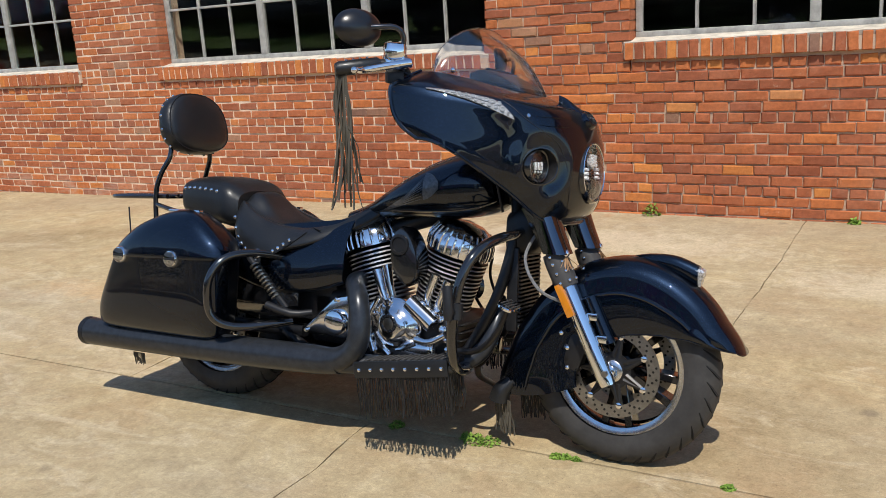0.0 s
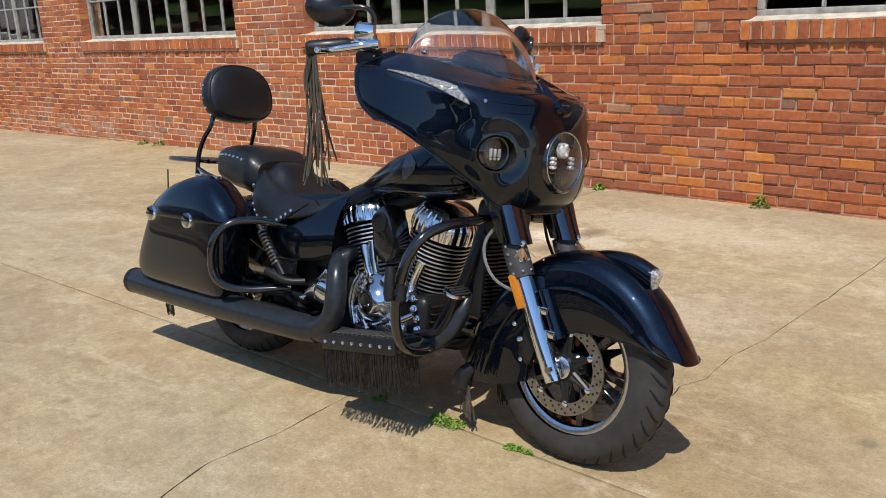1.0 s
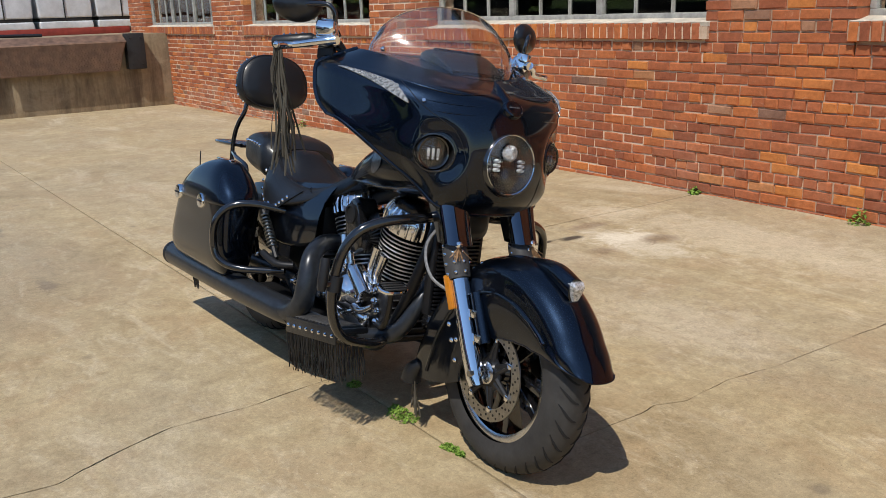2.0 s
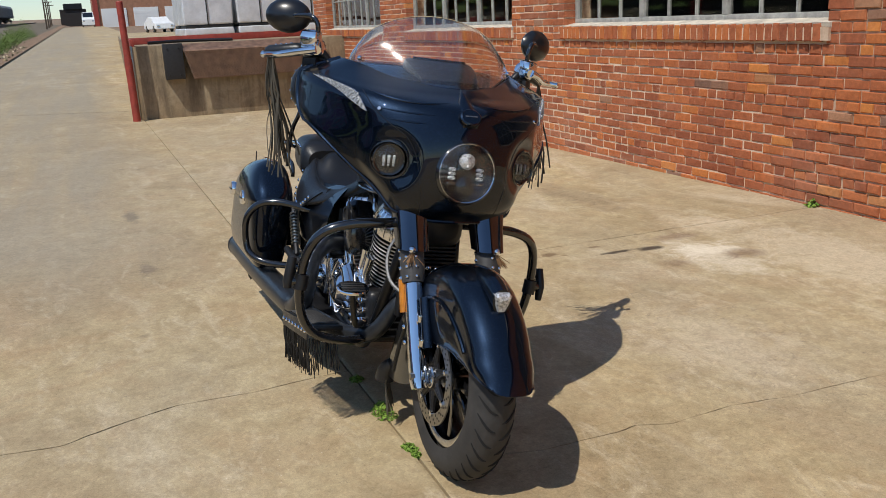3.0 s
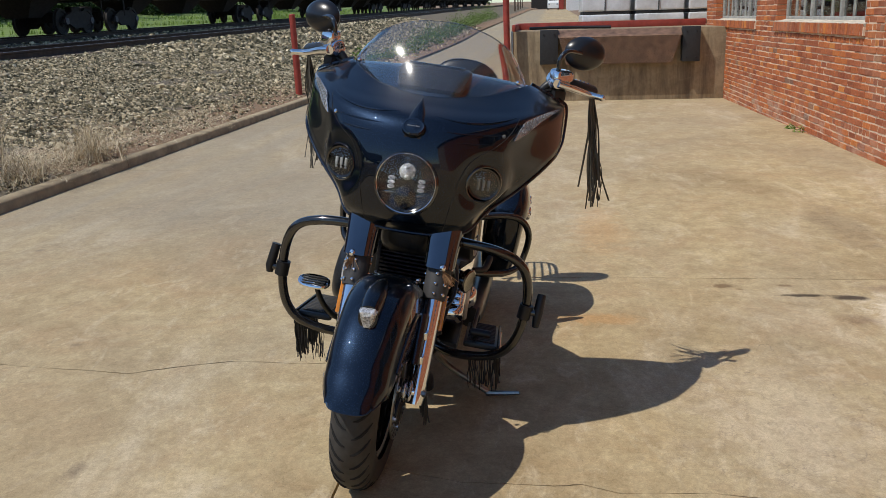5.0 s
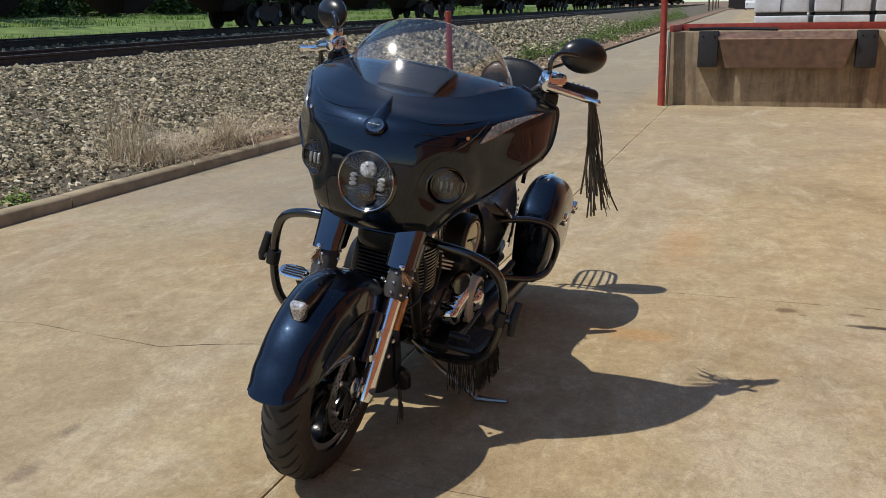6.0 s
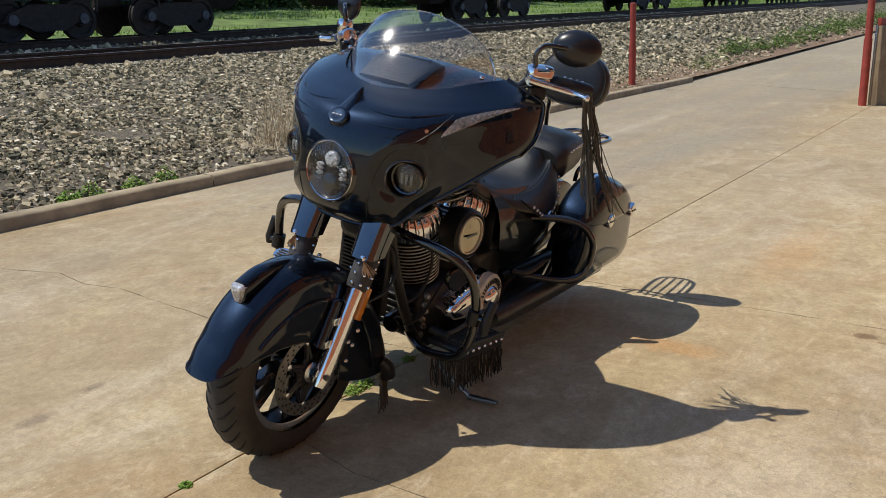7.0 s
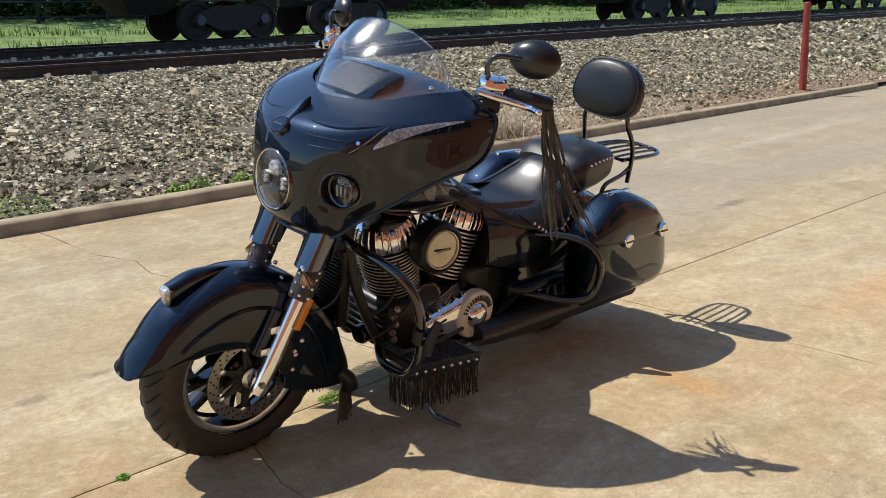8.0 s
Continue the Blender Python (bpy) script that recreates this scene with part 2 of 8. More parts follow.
CONCRETE = concrete_mat()
BRICK, BRICK_JOINED, MORTAR = brick_mat(False), brick_mat(True), mortar_mat()
PAINT = paint_mat()
GLOSS_BLACK = plain_mat("gloss_black_enamel", (0.008, 0.008, 0.009), 0.16, 0, 12, 0.3, 0, 1.0)
SATIN_BLACK = plain_mat("satin_black_metal", (0.010, 0.010, 0.011), 0.40, 0.0, 25, 0.3, 0.03, 0.0, 0.40)
PIPE_BLACK = plain_mat("ceramic_black_coating", (0.034, 0.037, 0.042), 0.30, 0.45, 40, 0.25, 0.02)
PLASTIC = plain_mat("black_plastic", (0.011, 0.011, 0.012), 0.45, 0, 60, 0.2, 0.06, 0.0, 0.40)
CHROME = plain_mat("chrome", (0.80, 0.81, 0.83), 0.045, 1.0, 8, 0.04)
ENGINE_CHROME = plain_mat("polished_engine_chrome", (0.80, 0.80, 0.81), 0.13, 1.0, 14, 0.06, 0.02)
SMOKED_CHROME = plain_mat("smoked_chrome", (0.13, 0.14, 0.16), 0.06, 1.0, 10, 0.08)
# tan tint puts the ground's reflection into the cover plate's colour
REFLECTION_CHROME = plain_mat("reflection_tinted_cover", (0.40, 0.36, 0.29), 0.10, 1.0, 12, 0.12)
STEEL = plain_mat("brushed_steel", (0.33, 0.32, 0.30), 0.32, 1.0, 60, 0.2, 0.05)
ALLOY = plain_mat("machined_alloy_lip", (0.62, 0.63, 0.65), 0.24, 1.0, 30, 0.1)
RUBBER = plain_mat("tyre_rubber", (0.032, 0.030, 0.028), 0.72, 0, 18, 0.35, 0.15)
LEATHER = leather_mat("black_leather", (0.010, 0.0105, 0.0115), 0.40, 0.22)
WORN_LEATHER = leather_mat("worn_grey_leather", (0.045, 0.043, 0.042), 0.55)
MIRROR_BLACK = plain_mat("satin_black_mirror_shell", (0.010, 0.010, 0.011), 0.30, 0, 12, 0.3, 0, 0.15)
FRINGE_BLACK = leather_mat("black_fringe_leather", (0.012, 0.011, 0.010), 0.55)
FRINGE = leather_mat("fringe_leather", (0.075, 0.066, 0.050), 0.6)
HORSEHAIR = plain_mat("tan_horsehair", (0.30, 0.17, 0.08), 0.7, 0, 80, 0.4)
AMBER = plain_mat("amber_plastic", (0.55, 0.19, 0.01), 0.2, 0, 40, 0.15, 0, 0.5)
LENS_WHITE = plain_mat("clear_faceted_lens", (0.55, 0.56, 0.58), 0.12, 0.75, 50, 0.3, 0.0, 1.0)
REFLECTOR = plain_mat("lamp_reflector", (0.30, 0.31, 0.33), 0.10, 1.0, 30, 0.3)
TREAD_STEEL = plain_mat("worn_tread_diamonds", (0.34, 0.27, 0.21), 0.4, 0.6, 20, 0.4, 0.1)
LED_WHITE = plain_mat("lamp_inner_lens", (0.50, 0.51, 0.53), 0.25, 0.0, 30, 0.1, 0, 1.0)
LED_DULL = plain_mat("dull_lamp_lens", (0.26, 0.27, 0.28), 0.2, 0.0, 30, 0.2, 0, 1.0)
FIN_EDGE = plain_mat("machined_fin_edge", (0.62, 0.61, 0.59), 0.42, 0.8, 30, 0.12)
EMBLEM_GREY = plain_mat("grey_tank_graphic", (0.085, 0.095, 0.11), 0.3, 0.2, 90, 0.5, 0, 0.6)
DASH = plain_mat("dull_black_dash_plastic", (0.012, 0.012, 0.013), 0.30, 0, 60, 0.2, 0.04, 0.0, 0.30)
HOSE = plain_mat("braided_grey_hose", (0.20, 0.20, 0.20), 0.55, 0.3, 90, 0.3)
CREAM = plain_mat("cream_enamel_ring", (0.66, 0.60, 0.47), 0.4, 0.0, 40, 0.12, 0, 0.6)
WINDSCREEN = glass_mat("smoked_windscreen", (0.90, 0.88, 0.86), 0.015, 1.5, 0.5)
def signal_mat():
    m = Nodes("clear_signal_lens", 0.12)
    d = m.cells(90)
    m.put("Base Color", m.ramp(d, (0.1, (0.46, 0.46, 0.46)), (0.5, (0.32, 0.32, 0.32)), (0.8, (0.14, 0.14, 0.14))))
    m.put("Coat Weight", 1.0)
    m.bump(d, 0.3, 0.002)
    return m.mat


SIGNAL = signal_mat()
CRYSTAL = plain_mat("faceted_lamp_glass", (0.58, 0.60, 0.58), 0.06, 0.45, 120, 0.8, 0.5, 1.0)
CLEAR = glass_mat("clear_lamp_lens", (0.9, 0.91, 0.92), 0.01, 1.3)
PANE = glass_mat("window_pane", (0.55, 0.58, 0.58), 0.02, 1.5)
FRAME_GREY = plain_mat("weathered_grey_steel_sash", (0.36, 0.35, 0.32), 0.7, 0, 14, 0.3, 0.15)
SILL_WASH = plain_mat("flaking_sill_wash", (0.52, 0.46, 0.37), 0.92, 0, 7, 0.35, 0.5)
ROOM_SHADE = plain_mat("unlit_room_shade", (0.03, 0.028, 0.026), 0.9, 0, 2, 0.4)
def dock_mat():
    m = Nodes("stained_dock_concrete", 0.92)
    co = m.world_co()
    c = m.ramp(m.noise(5, 7, 0.7, co), (0.3, (0.23, 0.17, 0.10)), (0.7, (0.38, 0.29, 0.18)))
    c = m.mix(m.ramp(m.noise(2.2, 7, 0.7, m.stretch(co, (1.0, 1.6, 0.22)), 0.5), (0.45, 0.0), (0.65, 0.75)), c, (0.085, 0.06, 0.04))
    c = m.mix(m.ramp(m.noise(1.1, 6, 0.7, co, 1.0), (0.55, 0.0), (0.7, 0.5)), c, (0.46, 0.38, 0.26))
    m.put("Base Color", c)
    m.bump(m.noise(30, 6, 0.7, co), 0.4, 0.006)
    return m.mat


DOCK_CONC = dock_mat()
KERB_CONC = plain_mat("kerb_concrete", (0.34, 0.268, 0.165), 0.95, 0, 4, 0.35, 0.5)
RED_PAINT = plain_mat("faded_red_paint", (0.30, 0.045, 0.03), 0.6, 0, 6, 0.3, 0.12)
RUST_PLATE = plain_mat("rusty_tread_plate", (0.20, 0.12, 0.08), 0.6, 0.4, 9, 0.5, 0.3)
BUMPER = plain_mat("black_dock_bumper", (0.018, 0.018, 0.019), 0.6, 0, 20, 0.3, 0.2)
EARTH = plain_mat("dry_earth", (0.23, 0.155, 0.095), 0.97, 0, 3.5, 0.5, 0.6)
def ballast_mat():
    m = Nodes("ballast_bed", 0.97)
    co = m.world_co()
    n = m.noise(16, 6, 0.7, co)
    grey = m.ramp(n, (0.3, (0.075, 0.062, 0.043)), (0.7, (0.22, 0.178, 0.12)))
    soil = m.ramp(n, (0.3, (0.13, 0.075, 0.042)), (0.7, (0.36, 0.24, 0.145)))
    near = m.math("ADD", m.math("MULTIPLY", m.band(co, "Y", -5.4, -4.4), m.band(co, "X", -3.6, -5.6)), m.math("SUBTRACT", m.noise(1.1, 6, 0.7, co), 0.5))
    m.put("Base Color", m.mix(m.ramp(near, (0.3, 0.0), (0.6, 1.0)), grey, soil))
    m.bump(m.noise(40, 6, 0.7, co), 1.0, 0.02)
    return m.mat


BALLAST = ballast_mat()
RAIL = plain_mat("rusty_rail", (0.055, 0.035, 0.026), 0.75, 0.3, 8, 0.4, 0.2)
RAIL_TOP = plain_mat("worn_rail_head", (0.42, 0.40, 0.37), 0.35, 0.9, 20, 0.2)
TIE = plain_mat("weathered_sleeper", (0.10, 0.075, 0.055), 0.95, 0, 12, 0.4, 0.5)
HUB = plain_mat("grimy_axle_cap", (0.085, 0.09, 0.11), 0.6, 0.3, 20, 0.4)
WAGON_GREY = plain_mat("wagon_grey", (0.24, 0.24, 0.235), 0.6, 0.1, 1.2, 0.25, 0.05)
WAGON_UNDER = plain_mat("wagon_running_gear", (0.028, 0.024, 0.022), 0.8, 0.1, 8, 0.4, 0.1)
FILM = plain_mat("silver_white_wrap", (0.66, 0.67, 0.69), 0.3, 0.1, 5, 0.15, 0.6)
WHITE = plain_mat("white_paint", (0.75, 0.75, 0.73), 0.45, 0, 6, 0.08)
RED_CAR = plain_mat("red_car_paint", (0.50, 0.02, 0.015), 0.25, 0, 4, 0.1, 0, 1.0)
BARK = plain_mat("bark", (0.09, 0.065, 0.045), 0.95, 0, 20, 0.4, 0.6)
STRAP_BLACK = plain_mat("black_strap", (0.02, 0.02, 0.02), 0.6)


def leaf_mat(name, a, b):
    m = Nodes(name, 0.7)
    r = m.t.nodes.new("ShaderNodeNewGeometry").outputs["Random Per Island"]
    m.put("Base Color", m.ramp(r, (0.0, a), (1.0, b)))
    m.put("Specular IOR Level", 0.25)
    return m.mat


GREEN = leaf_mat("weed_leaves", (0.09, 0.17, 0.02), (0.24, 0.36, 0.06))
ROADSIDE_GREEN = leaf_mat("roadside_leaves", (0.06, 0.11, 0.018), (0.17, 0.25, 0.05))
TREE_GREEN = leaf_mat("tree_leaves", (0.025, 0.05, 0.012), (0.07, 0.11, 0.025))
STRAW = leaf_mat("dead_grass", (0.30, 0.225, 0.13), (0.76, 0.65, 0.46))


def stone_mat():
    m = Nodes("ballast_stones", 0.9)
    r = m.t.nodes.new("ShaderNodeNewGeometry").outputs["Random Per Island"]
    c = m.ramp(r, (0.0, (0.06, 0.056, 0.036)), (0.32, (0.18, 0.158, 0.098)), (0.60, (0.40, 0.335, 0.21)), (0.84, (0.61, 0.50, 0.32)), (1.0, (0.85, 0.75, 0.54)))
    c = m.mix(0.5, c, m.ramp(m.noise(60, 4, 0.7, m.world_co()), (0.3, 0.25), (0.7, 0.75)), "OVERLAY")
    m.put("Base Color", c)
    m.put("Specular IOR Level", 0.25)
    return m.mat


STONES = stone_mat()


def graffiti_mat():
    m = Nodes("sprayed_wagon_side", 0.5)
    co = m.world_co()
    c = m.ramp(m.noise(0.55, 2, 0.4, co, 2.5), (0.36, (0.34, 0.34, 0.33)), (0.42, (0.45, 0.12, 0.30)), (0.52, (0.10, 0.32, 0.40)), (0.6, (0.55, 0.5, 0.52)), (0.7, (0.32, 0.10, 0.36)))
    m.put("Base Color", c)
    return m.mat


GRAFFITI = graffiti_mat()

# ---- mesh helpers ----


def part(name, bm, material, parent=None, label="", smooth=True, angle=38, kind=""):
    """Links a bmesh as one mesh object, under a thing or a part."""
    me = bpy.data.meshes.new(name)
    bm.normal_update()
    bm.to_mesh(me)
    bm.free()
    me.materials.append(material)
    if smooth:
        me.polygons.foreach_set("use_smooth", [True] * len(me.polygons))
        me.set_sharp_from_angle(angle=radians(angle))
    ob = new(name, me)
    ob.parent = parent
    return tagged(ob, label, kind=kind)


def spline(pts, n):
    """Catmull-Rom through pts, n steps a span."""
    p = [Vector(q) for q in pts]
    out = []
    for i in range(len(p) - 1):
        a, b, c, d = p[max(i - 1, 0)], p[i], p[i + 1], p[min(i + 2, len(p) - 1)]
        for k in range(n):
            t = k / n
            out.append(0.5 * ((2 * b) + (c - a) * t + (2 * a - 5 * b + 4 * c - d) * t * t + (3 * b - a - 3 * c + d) * t ** 3))
    out.append(p[-1])
    return out


def skin(bm, rings, caps=True, closed=True, loop=False):
    """Quads between rings of equal length."""
    vs = [[bm.verts.new(p) for p in r] for r in rings]
    n = len(vs[0])
    pairs = list(zip(vs, vs[1:]))
    if loop:
        pairs.append((vs[-1], vs[0]))
    for a, b in pairs:
        for i in range(n if closed else n - 1):
            j = (i + 1) % n
            bm.faces.new((a[i], a[j], b[j], b[i]))
    if caps and closed and not loop:
        bm.faces.new(vs[0][::-1])
        bm.faces.new(vs[-1])
    return vs


def tube(pts, r, seg=10, n=6, bm=None, caps=True):
    """A round bar along a smooth path; r: one radius or one for each point."""
    bm = bm or bmesh.new()
    path = spline(pts, n) if n > 1 else [Vector(p) for p in pts]
    m = len(path)
    rs = r if isinstance(r, (list, tuple)) else [r] * len(pts)
    side, rings = None, []
    for i, p in enumerate(path):
        d = (path[min(i + 1, m - 1)] - path[max(i - 1, 0)]).normalized()
        if side is None:
            side = d.orthogonal().normalized()
        side = (side - d * side.dot(d)).normalized()
        up = d.cross(side)
        f = i / (m - 1) * (len(rs) - 1)
        k = min(int(f), len(rs) - 2)
        rad = rs[k] + (rs[k + 1] - rs[k]) * (f - k)
        rings.append([p + (side * math.cos(a) + up * math.sin(a)) * rad for a in (2 * math.pi * q / seg for q in range(seg))])
    skin(bm, rings, caps)
    return bm


def axes(d):
    d = Vector(d).normalized()
    s = d.cross(Vector((0, 0, 1)))
    s = s.normalized() if s.length > 0.02 else Vector((1, 0, 0))
    return d, s, s.cross(d)


def lathe(profile, centre, axis, seg=32, bm=None, caps=True, sx=1.0, sz=1.0):
    """Turns (along, radius) pairs about an axis."""
    bm = bm or bmesh.new()
    d, s, u = axes(axis)
    c = Vector(centre)
    rings = [[c + d * h + (s * math.cos(2 * math.pi * k / seg) * sx + u * math.sin(2 * math.pi * k / seg) * sz) * max(r, 0.0004) for k in range(seg)] for h, r in profile]
    skin(bm, rings, caps)
    return bm


def box(lo, hi, bev=0.0, bm=None, seg=2, m=None):
    bm = bm or bmesh.new()
    t = bmesh.new()
    r = bmesh.ops.create_cube(t, size=1.0)
    lo, hi = Vector(lo), Vector(hi)
    for v in r["verts"]:
        v.co = Vector([(a + b) / 2 + k * (b - a) for a, b, k in zip(lo, hi, v.co)])
    if bev:
        bmesh.ops.bevel(t, geom=list(t.edges), offset=bev, segments=seg, profile=0.6, affect="EDGES")
    if m is not None:
        t.transform(m)
    me = bpy.data.meshes.new("tmp")
    t.to_mesh(me)
    t.free()
    bm.from_mesh(me)
    bpy.data.meshes.remove(me)
    return bm


def ball(centre, r, bm=None, u=10, v=7, scale=(1, 1, 1)):
    bm = bm or bmesh.new()
    c = Vector(centre)
    rings = [[c + Vector((math.sin(a) * math.cos(2 * math.pi * k / u) * scale[0], math.sin(a) * math.sin(2 * math.pi * k / u) * scale[1], math.cos(a) * scale[2])) * r
              for k in range(u)] for a in (math.pi * (0.03 + 0.94 * q / v) for q in range(v + 1))]
    skin(bm, rings)
    bmesh.ops.recalc_face_normals(bm, faces=bm.faces)
    return bm


def solid(bm, thick):
    """Gives an open sheet a thickness."""
    bmesh.ops.recalc_face_normals(bm, faces=bm.faces)
    bmesh.ops.solidify(bm, geom=list(bm.faces), thickness=thick)
    return bm


def shell(bm, thick):
    """Gives a curved sheet a thickness along its smoothed normals."""
    bmesh.ops.remove_doubles(bm, verts=bm.verts, dist=0.0008)
    bmesh.ops.dissolve_degenerate(bm, edges=bm.edges, dist=0.0006)
    bmesh.ops.recalc_face_normals(bm, faces=bm.faces)
    bm.normal_update()
    faces = list(bm.faces)
    rim = [(e.verts[0], e.verts[1]) for e in bm.edges if e.is_boundary]
    twin = {v: bm.verts.new(v.co - v.normal * thick) for v in list(bm.verts)}
    for f in faces:
        bm.faces.new([twin[v] for v in reversed(f.verts)])
    for a, b in rim:
        bm.faces.new((a, b, twin[b], twin[a]))
    bmesh.ops.recalc_face_normals(bm, faces=bm.faces)
    return bm


def thing(name, label, category, m=None, group=""):
    ob = new(name)
    ob.empty_display_size = 0.1
    if m is not None:
        ob.matrix_world = m
    return tagged(ob, label, category, group)


def joined(name, verts, faces, material, parent=None, kind="stuff", smooth=False):
    """One mesh out of plain lists, for what nobody could count."""
    me = bpy.data.meshes.new(name)
    me.from_pydata(verts, [], faces)
    me.materials.append(material)
    if smooth:
        me.polygons.foreach_set("use_smooth", [True] * len(me.polygons))
    ob = new(name, me)
    ob.parent = parent
    return tagged(ob, kind=kind)

# ---- ground, driveway, kerb ----
WALL_Y = 3.75          # face of the brickwork
KERB_Y = -3.70


def fall(x, y):
    """The slabs fall gently towards the loading dock."""
    w = 1.0 if y > 0 else max(0.0, 1 + y / 3.7)
    return -0.0108 * max(0.0, -x - 1.7) * w


def rise(x):
    return 0.0155 * max(0.0, -x - 17.0)


TRACK_Y = -10.0        # near rail


def grade(x):
    """The railway climbs away from the camera's start."""
    return 0.016 * max(-6.0, -x)


def bank(x, y):
    """Height of the railway bank."""
    k = min(1.0, max(0.0, (KERB_Y - 0.15 - y) / (KERB_Y - 0.15 - TRACK_Y - 0.8)))
    return 0.07 + rise(x) * (1 - k) + (0.54 + grade(x)) * k ** 1.1


def rail_z(x):
    return 0.62 + grade(x)


def sheet(name, xs, ys, z, material, kind="structure", label="", category=""):
    verts = [(x, y, z(x, y)) for x in xs for y in ys]
    n = len(ys)
    faces = [(i * n + j, (i + 1) * n + j, (i + 1) * n + j + 1, i * n + j + 1) for i in range(len(xs) - 1) for j in range(n - 1)]
    ob = joined(name, verts, faces, material, None, kind, True)
    return tagged(ob, label, category)


gx = [-3000, -800, -400] + [-260 + 10 * k for k in range(24)] + [-20, -14, -8, -2, 4, 10, 30, 100, 400, 3000]
gy = [-3000, -800, -300, -120, -60, -45, -38, -30, -24, -18, -12, -8, -5, -3.9, -3.0, 0, 4, 8, 20, 60, 200, 800, 3000]
sheet("ground", gx, gy, lambda x, y: (bank(x, y) - 0.08 if y < -3.8 else rise(x) - 0.3), EARTH, label="dry brown earth reaching to the horizon", category="ground")

pavement = tagged(new("pavement"), "tan weathered concrete slabs with cracks and weeds", "pavement", kind="structure")


def ragged(x0, amp, seed, lean=0.0):
    """A wandering line x(y): a crack or a worn joint."""
    def f(y):
        return x0 + lean * y + amp * (noise.noise((y * 1.7, seed, 0)) + 0.45 * noise.noise((y * 6.5, seed, 3)) + 0.22 * noise.noise((y * 19, seed, 7)) + 0.16 * noise.noise((y * 47, seed, 9)))
    return f


def slab(xa, xb, ya, yb, nx, ny, ia=0.0018, ib=0.0018):
    """One slab between two lines x(y), with a worn edge and a thickness."""
    bm = bmesh.new()
    rows = []
    inset = 0.0026
    for j in range(ny + 1):
        y = ya + (yb - ya) * j / ny
        y = min(max(y, ya + inset), yb - inset)
        gap = max(0.2, 1.0 + 1.5 * noise.noise((0.3, y * 9.0, 2.0)))
        a, b = xa(y) + ia * gap, xb(y) - ib * gap
        rows.append([Vector((a + (b - a) * i / nx, y + (0.004 * noise.noise((a + (b - a) * i / nx * 3.0, j, 5)) if j in (0, ny) else 0), 0)) for i in range(nx + 1)])
    grid = [[bm.verts.new((p.x, p.y, fall(p.x, p.y))) for p in r] for r in rows]
    for a, b in zip(grid, grid[1:]):
        for i in range(nx):
            bm.faces.new((a[i], a[i + 1], b[i + 1], b[i]))
    rim = [grid[0][i] for i in range(nx + 1)] + [grid[j][nx] for j in range(1, ny + 1)] + [grid[ny][i] for i in range(nx - 1, -1, -1)] + [grid[j][0] for j in range(ny - 1, 0, -1)]
    low1 = []
    for v in rim:
        low1.append(bm.verts.new(v.co + Vector((0, 0, -0.12))))
        v.co += Vector((0, 0, -0.0028))
    for i in range(len(rim)):
        k = (i + 1) % len(rim)
        bm.faces.new((rim[k], rim[i], low1[i], low1[k]))
    return part("slab", bm, CONCRETE, pavement, smooth=False)


far_a, far_b = (lambda y: -16.0), (lambda y: 12.0)


def along(turns, amp, seed):
    """A crack through its main turns (y, x), ragged between them."""
    rag = ragged(0.0, amp, seed)

    def f(y):
        for (a, p), (b, q) in zip(turns, turns[1:]):
            if y <= b:
                return p + (q - p) * min(1.0, max(0.0, (y - a) / (b - a))) + rag(y)
        return turns[-1][1] + rag(y)
    return f


crack_w = along([(-2.79, -0.27), (-2.45, -0.38), (-2.15, -0.31), (-1.9, -0.36), (-1.43, -0.31), (-1.10, -0.27), (-0.86, -0.38), (-0.69, -0.43), (-0.4, -0.415), (-0.15, -0.445)], 0.014, 11.0)
crack_e = along([(0.0, 0.42), (0.38, 0.52), (0.68, 0.53), (0.76, 0.515), (0.88, 0.56), (1.15, 0.535), (1.36, 0.575), (1.77, 0.58), (2.6, 0.60)], 0.014, 23.0)
joint_d = ragged(-1.735, 0.012, 31.0)
slab(far_a, ragged(-5.45, 0.02, 2.0), KERB_Y, -0.0012, 24, 20)
slab(ragged(-5.45, 0.02, 2.0), crack_w, KERB_Y, -0.0012, 14, 260, ib=0.0028)
slab(crack_w, far_b, KERB_Y, -0.0012, 16, 260, ia=0.0028)
slab(far_a, joint_d, 0.0012, WALL_Y + 0.05, 24, 120, ib=0.0036)
slab(joint_d, crack_e, 0.0012, WALL_Y + 0.05, 8, 260, ia=0.0036, ib=0.0024)
slab(crack_e, far_b, 0.0012, WALL_Y + 0.05, 16, 260, ia=0.0024)
JOINT_DIRT = plain_mat("joint_dirt", (0.17, 0.125, 0.08), 0.98, 0, 30, 0.5, 0.4)
sheet("joint_bed", [-16, -8, -1.7, 12], [KERB_Y, -1.8, 0, WALL_Y], lambda x, y: fall(x, y) - 0.018, JOINT_DIRT)

ROAD = CONCRETE
sheet("driveway", [-16.0 - 7 * k for k in range(26)], [KERB_Y - 0.6, -2.4, -1, 0.0, 3.6], lambda x, y: rise(x) + fall(-16, y) * max(0, 1 - (-16 - x) / 12), ROAD,
      label="worn concrete driveway rising into the distance", category="driveway")
sheet("forecourt", [12, 20, 40], [-6, 0, WALL_Y], lambda x, y: 0.0, CONCRETE)

kerb = tagged(new("kerb"), "low weathered concrete kerb beside the gravel bank", "kerb", kind="structure")


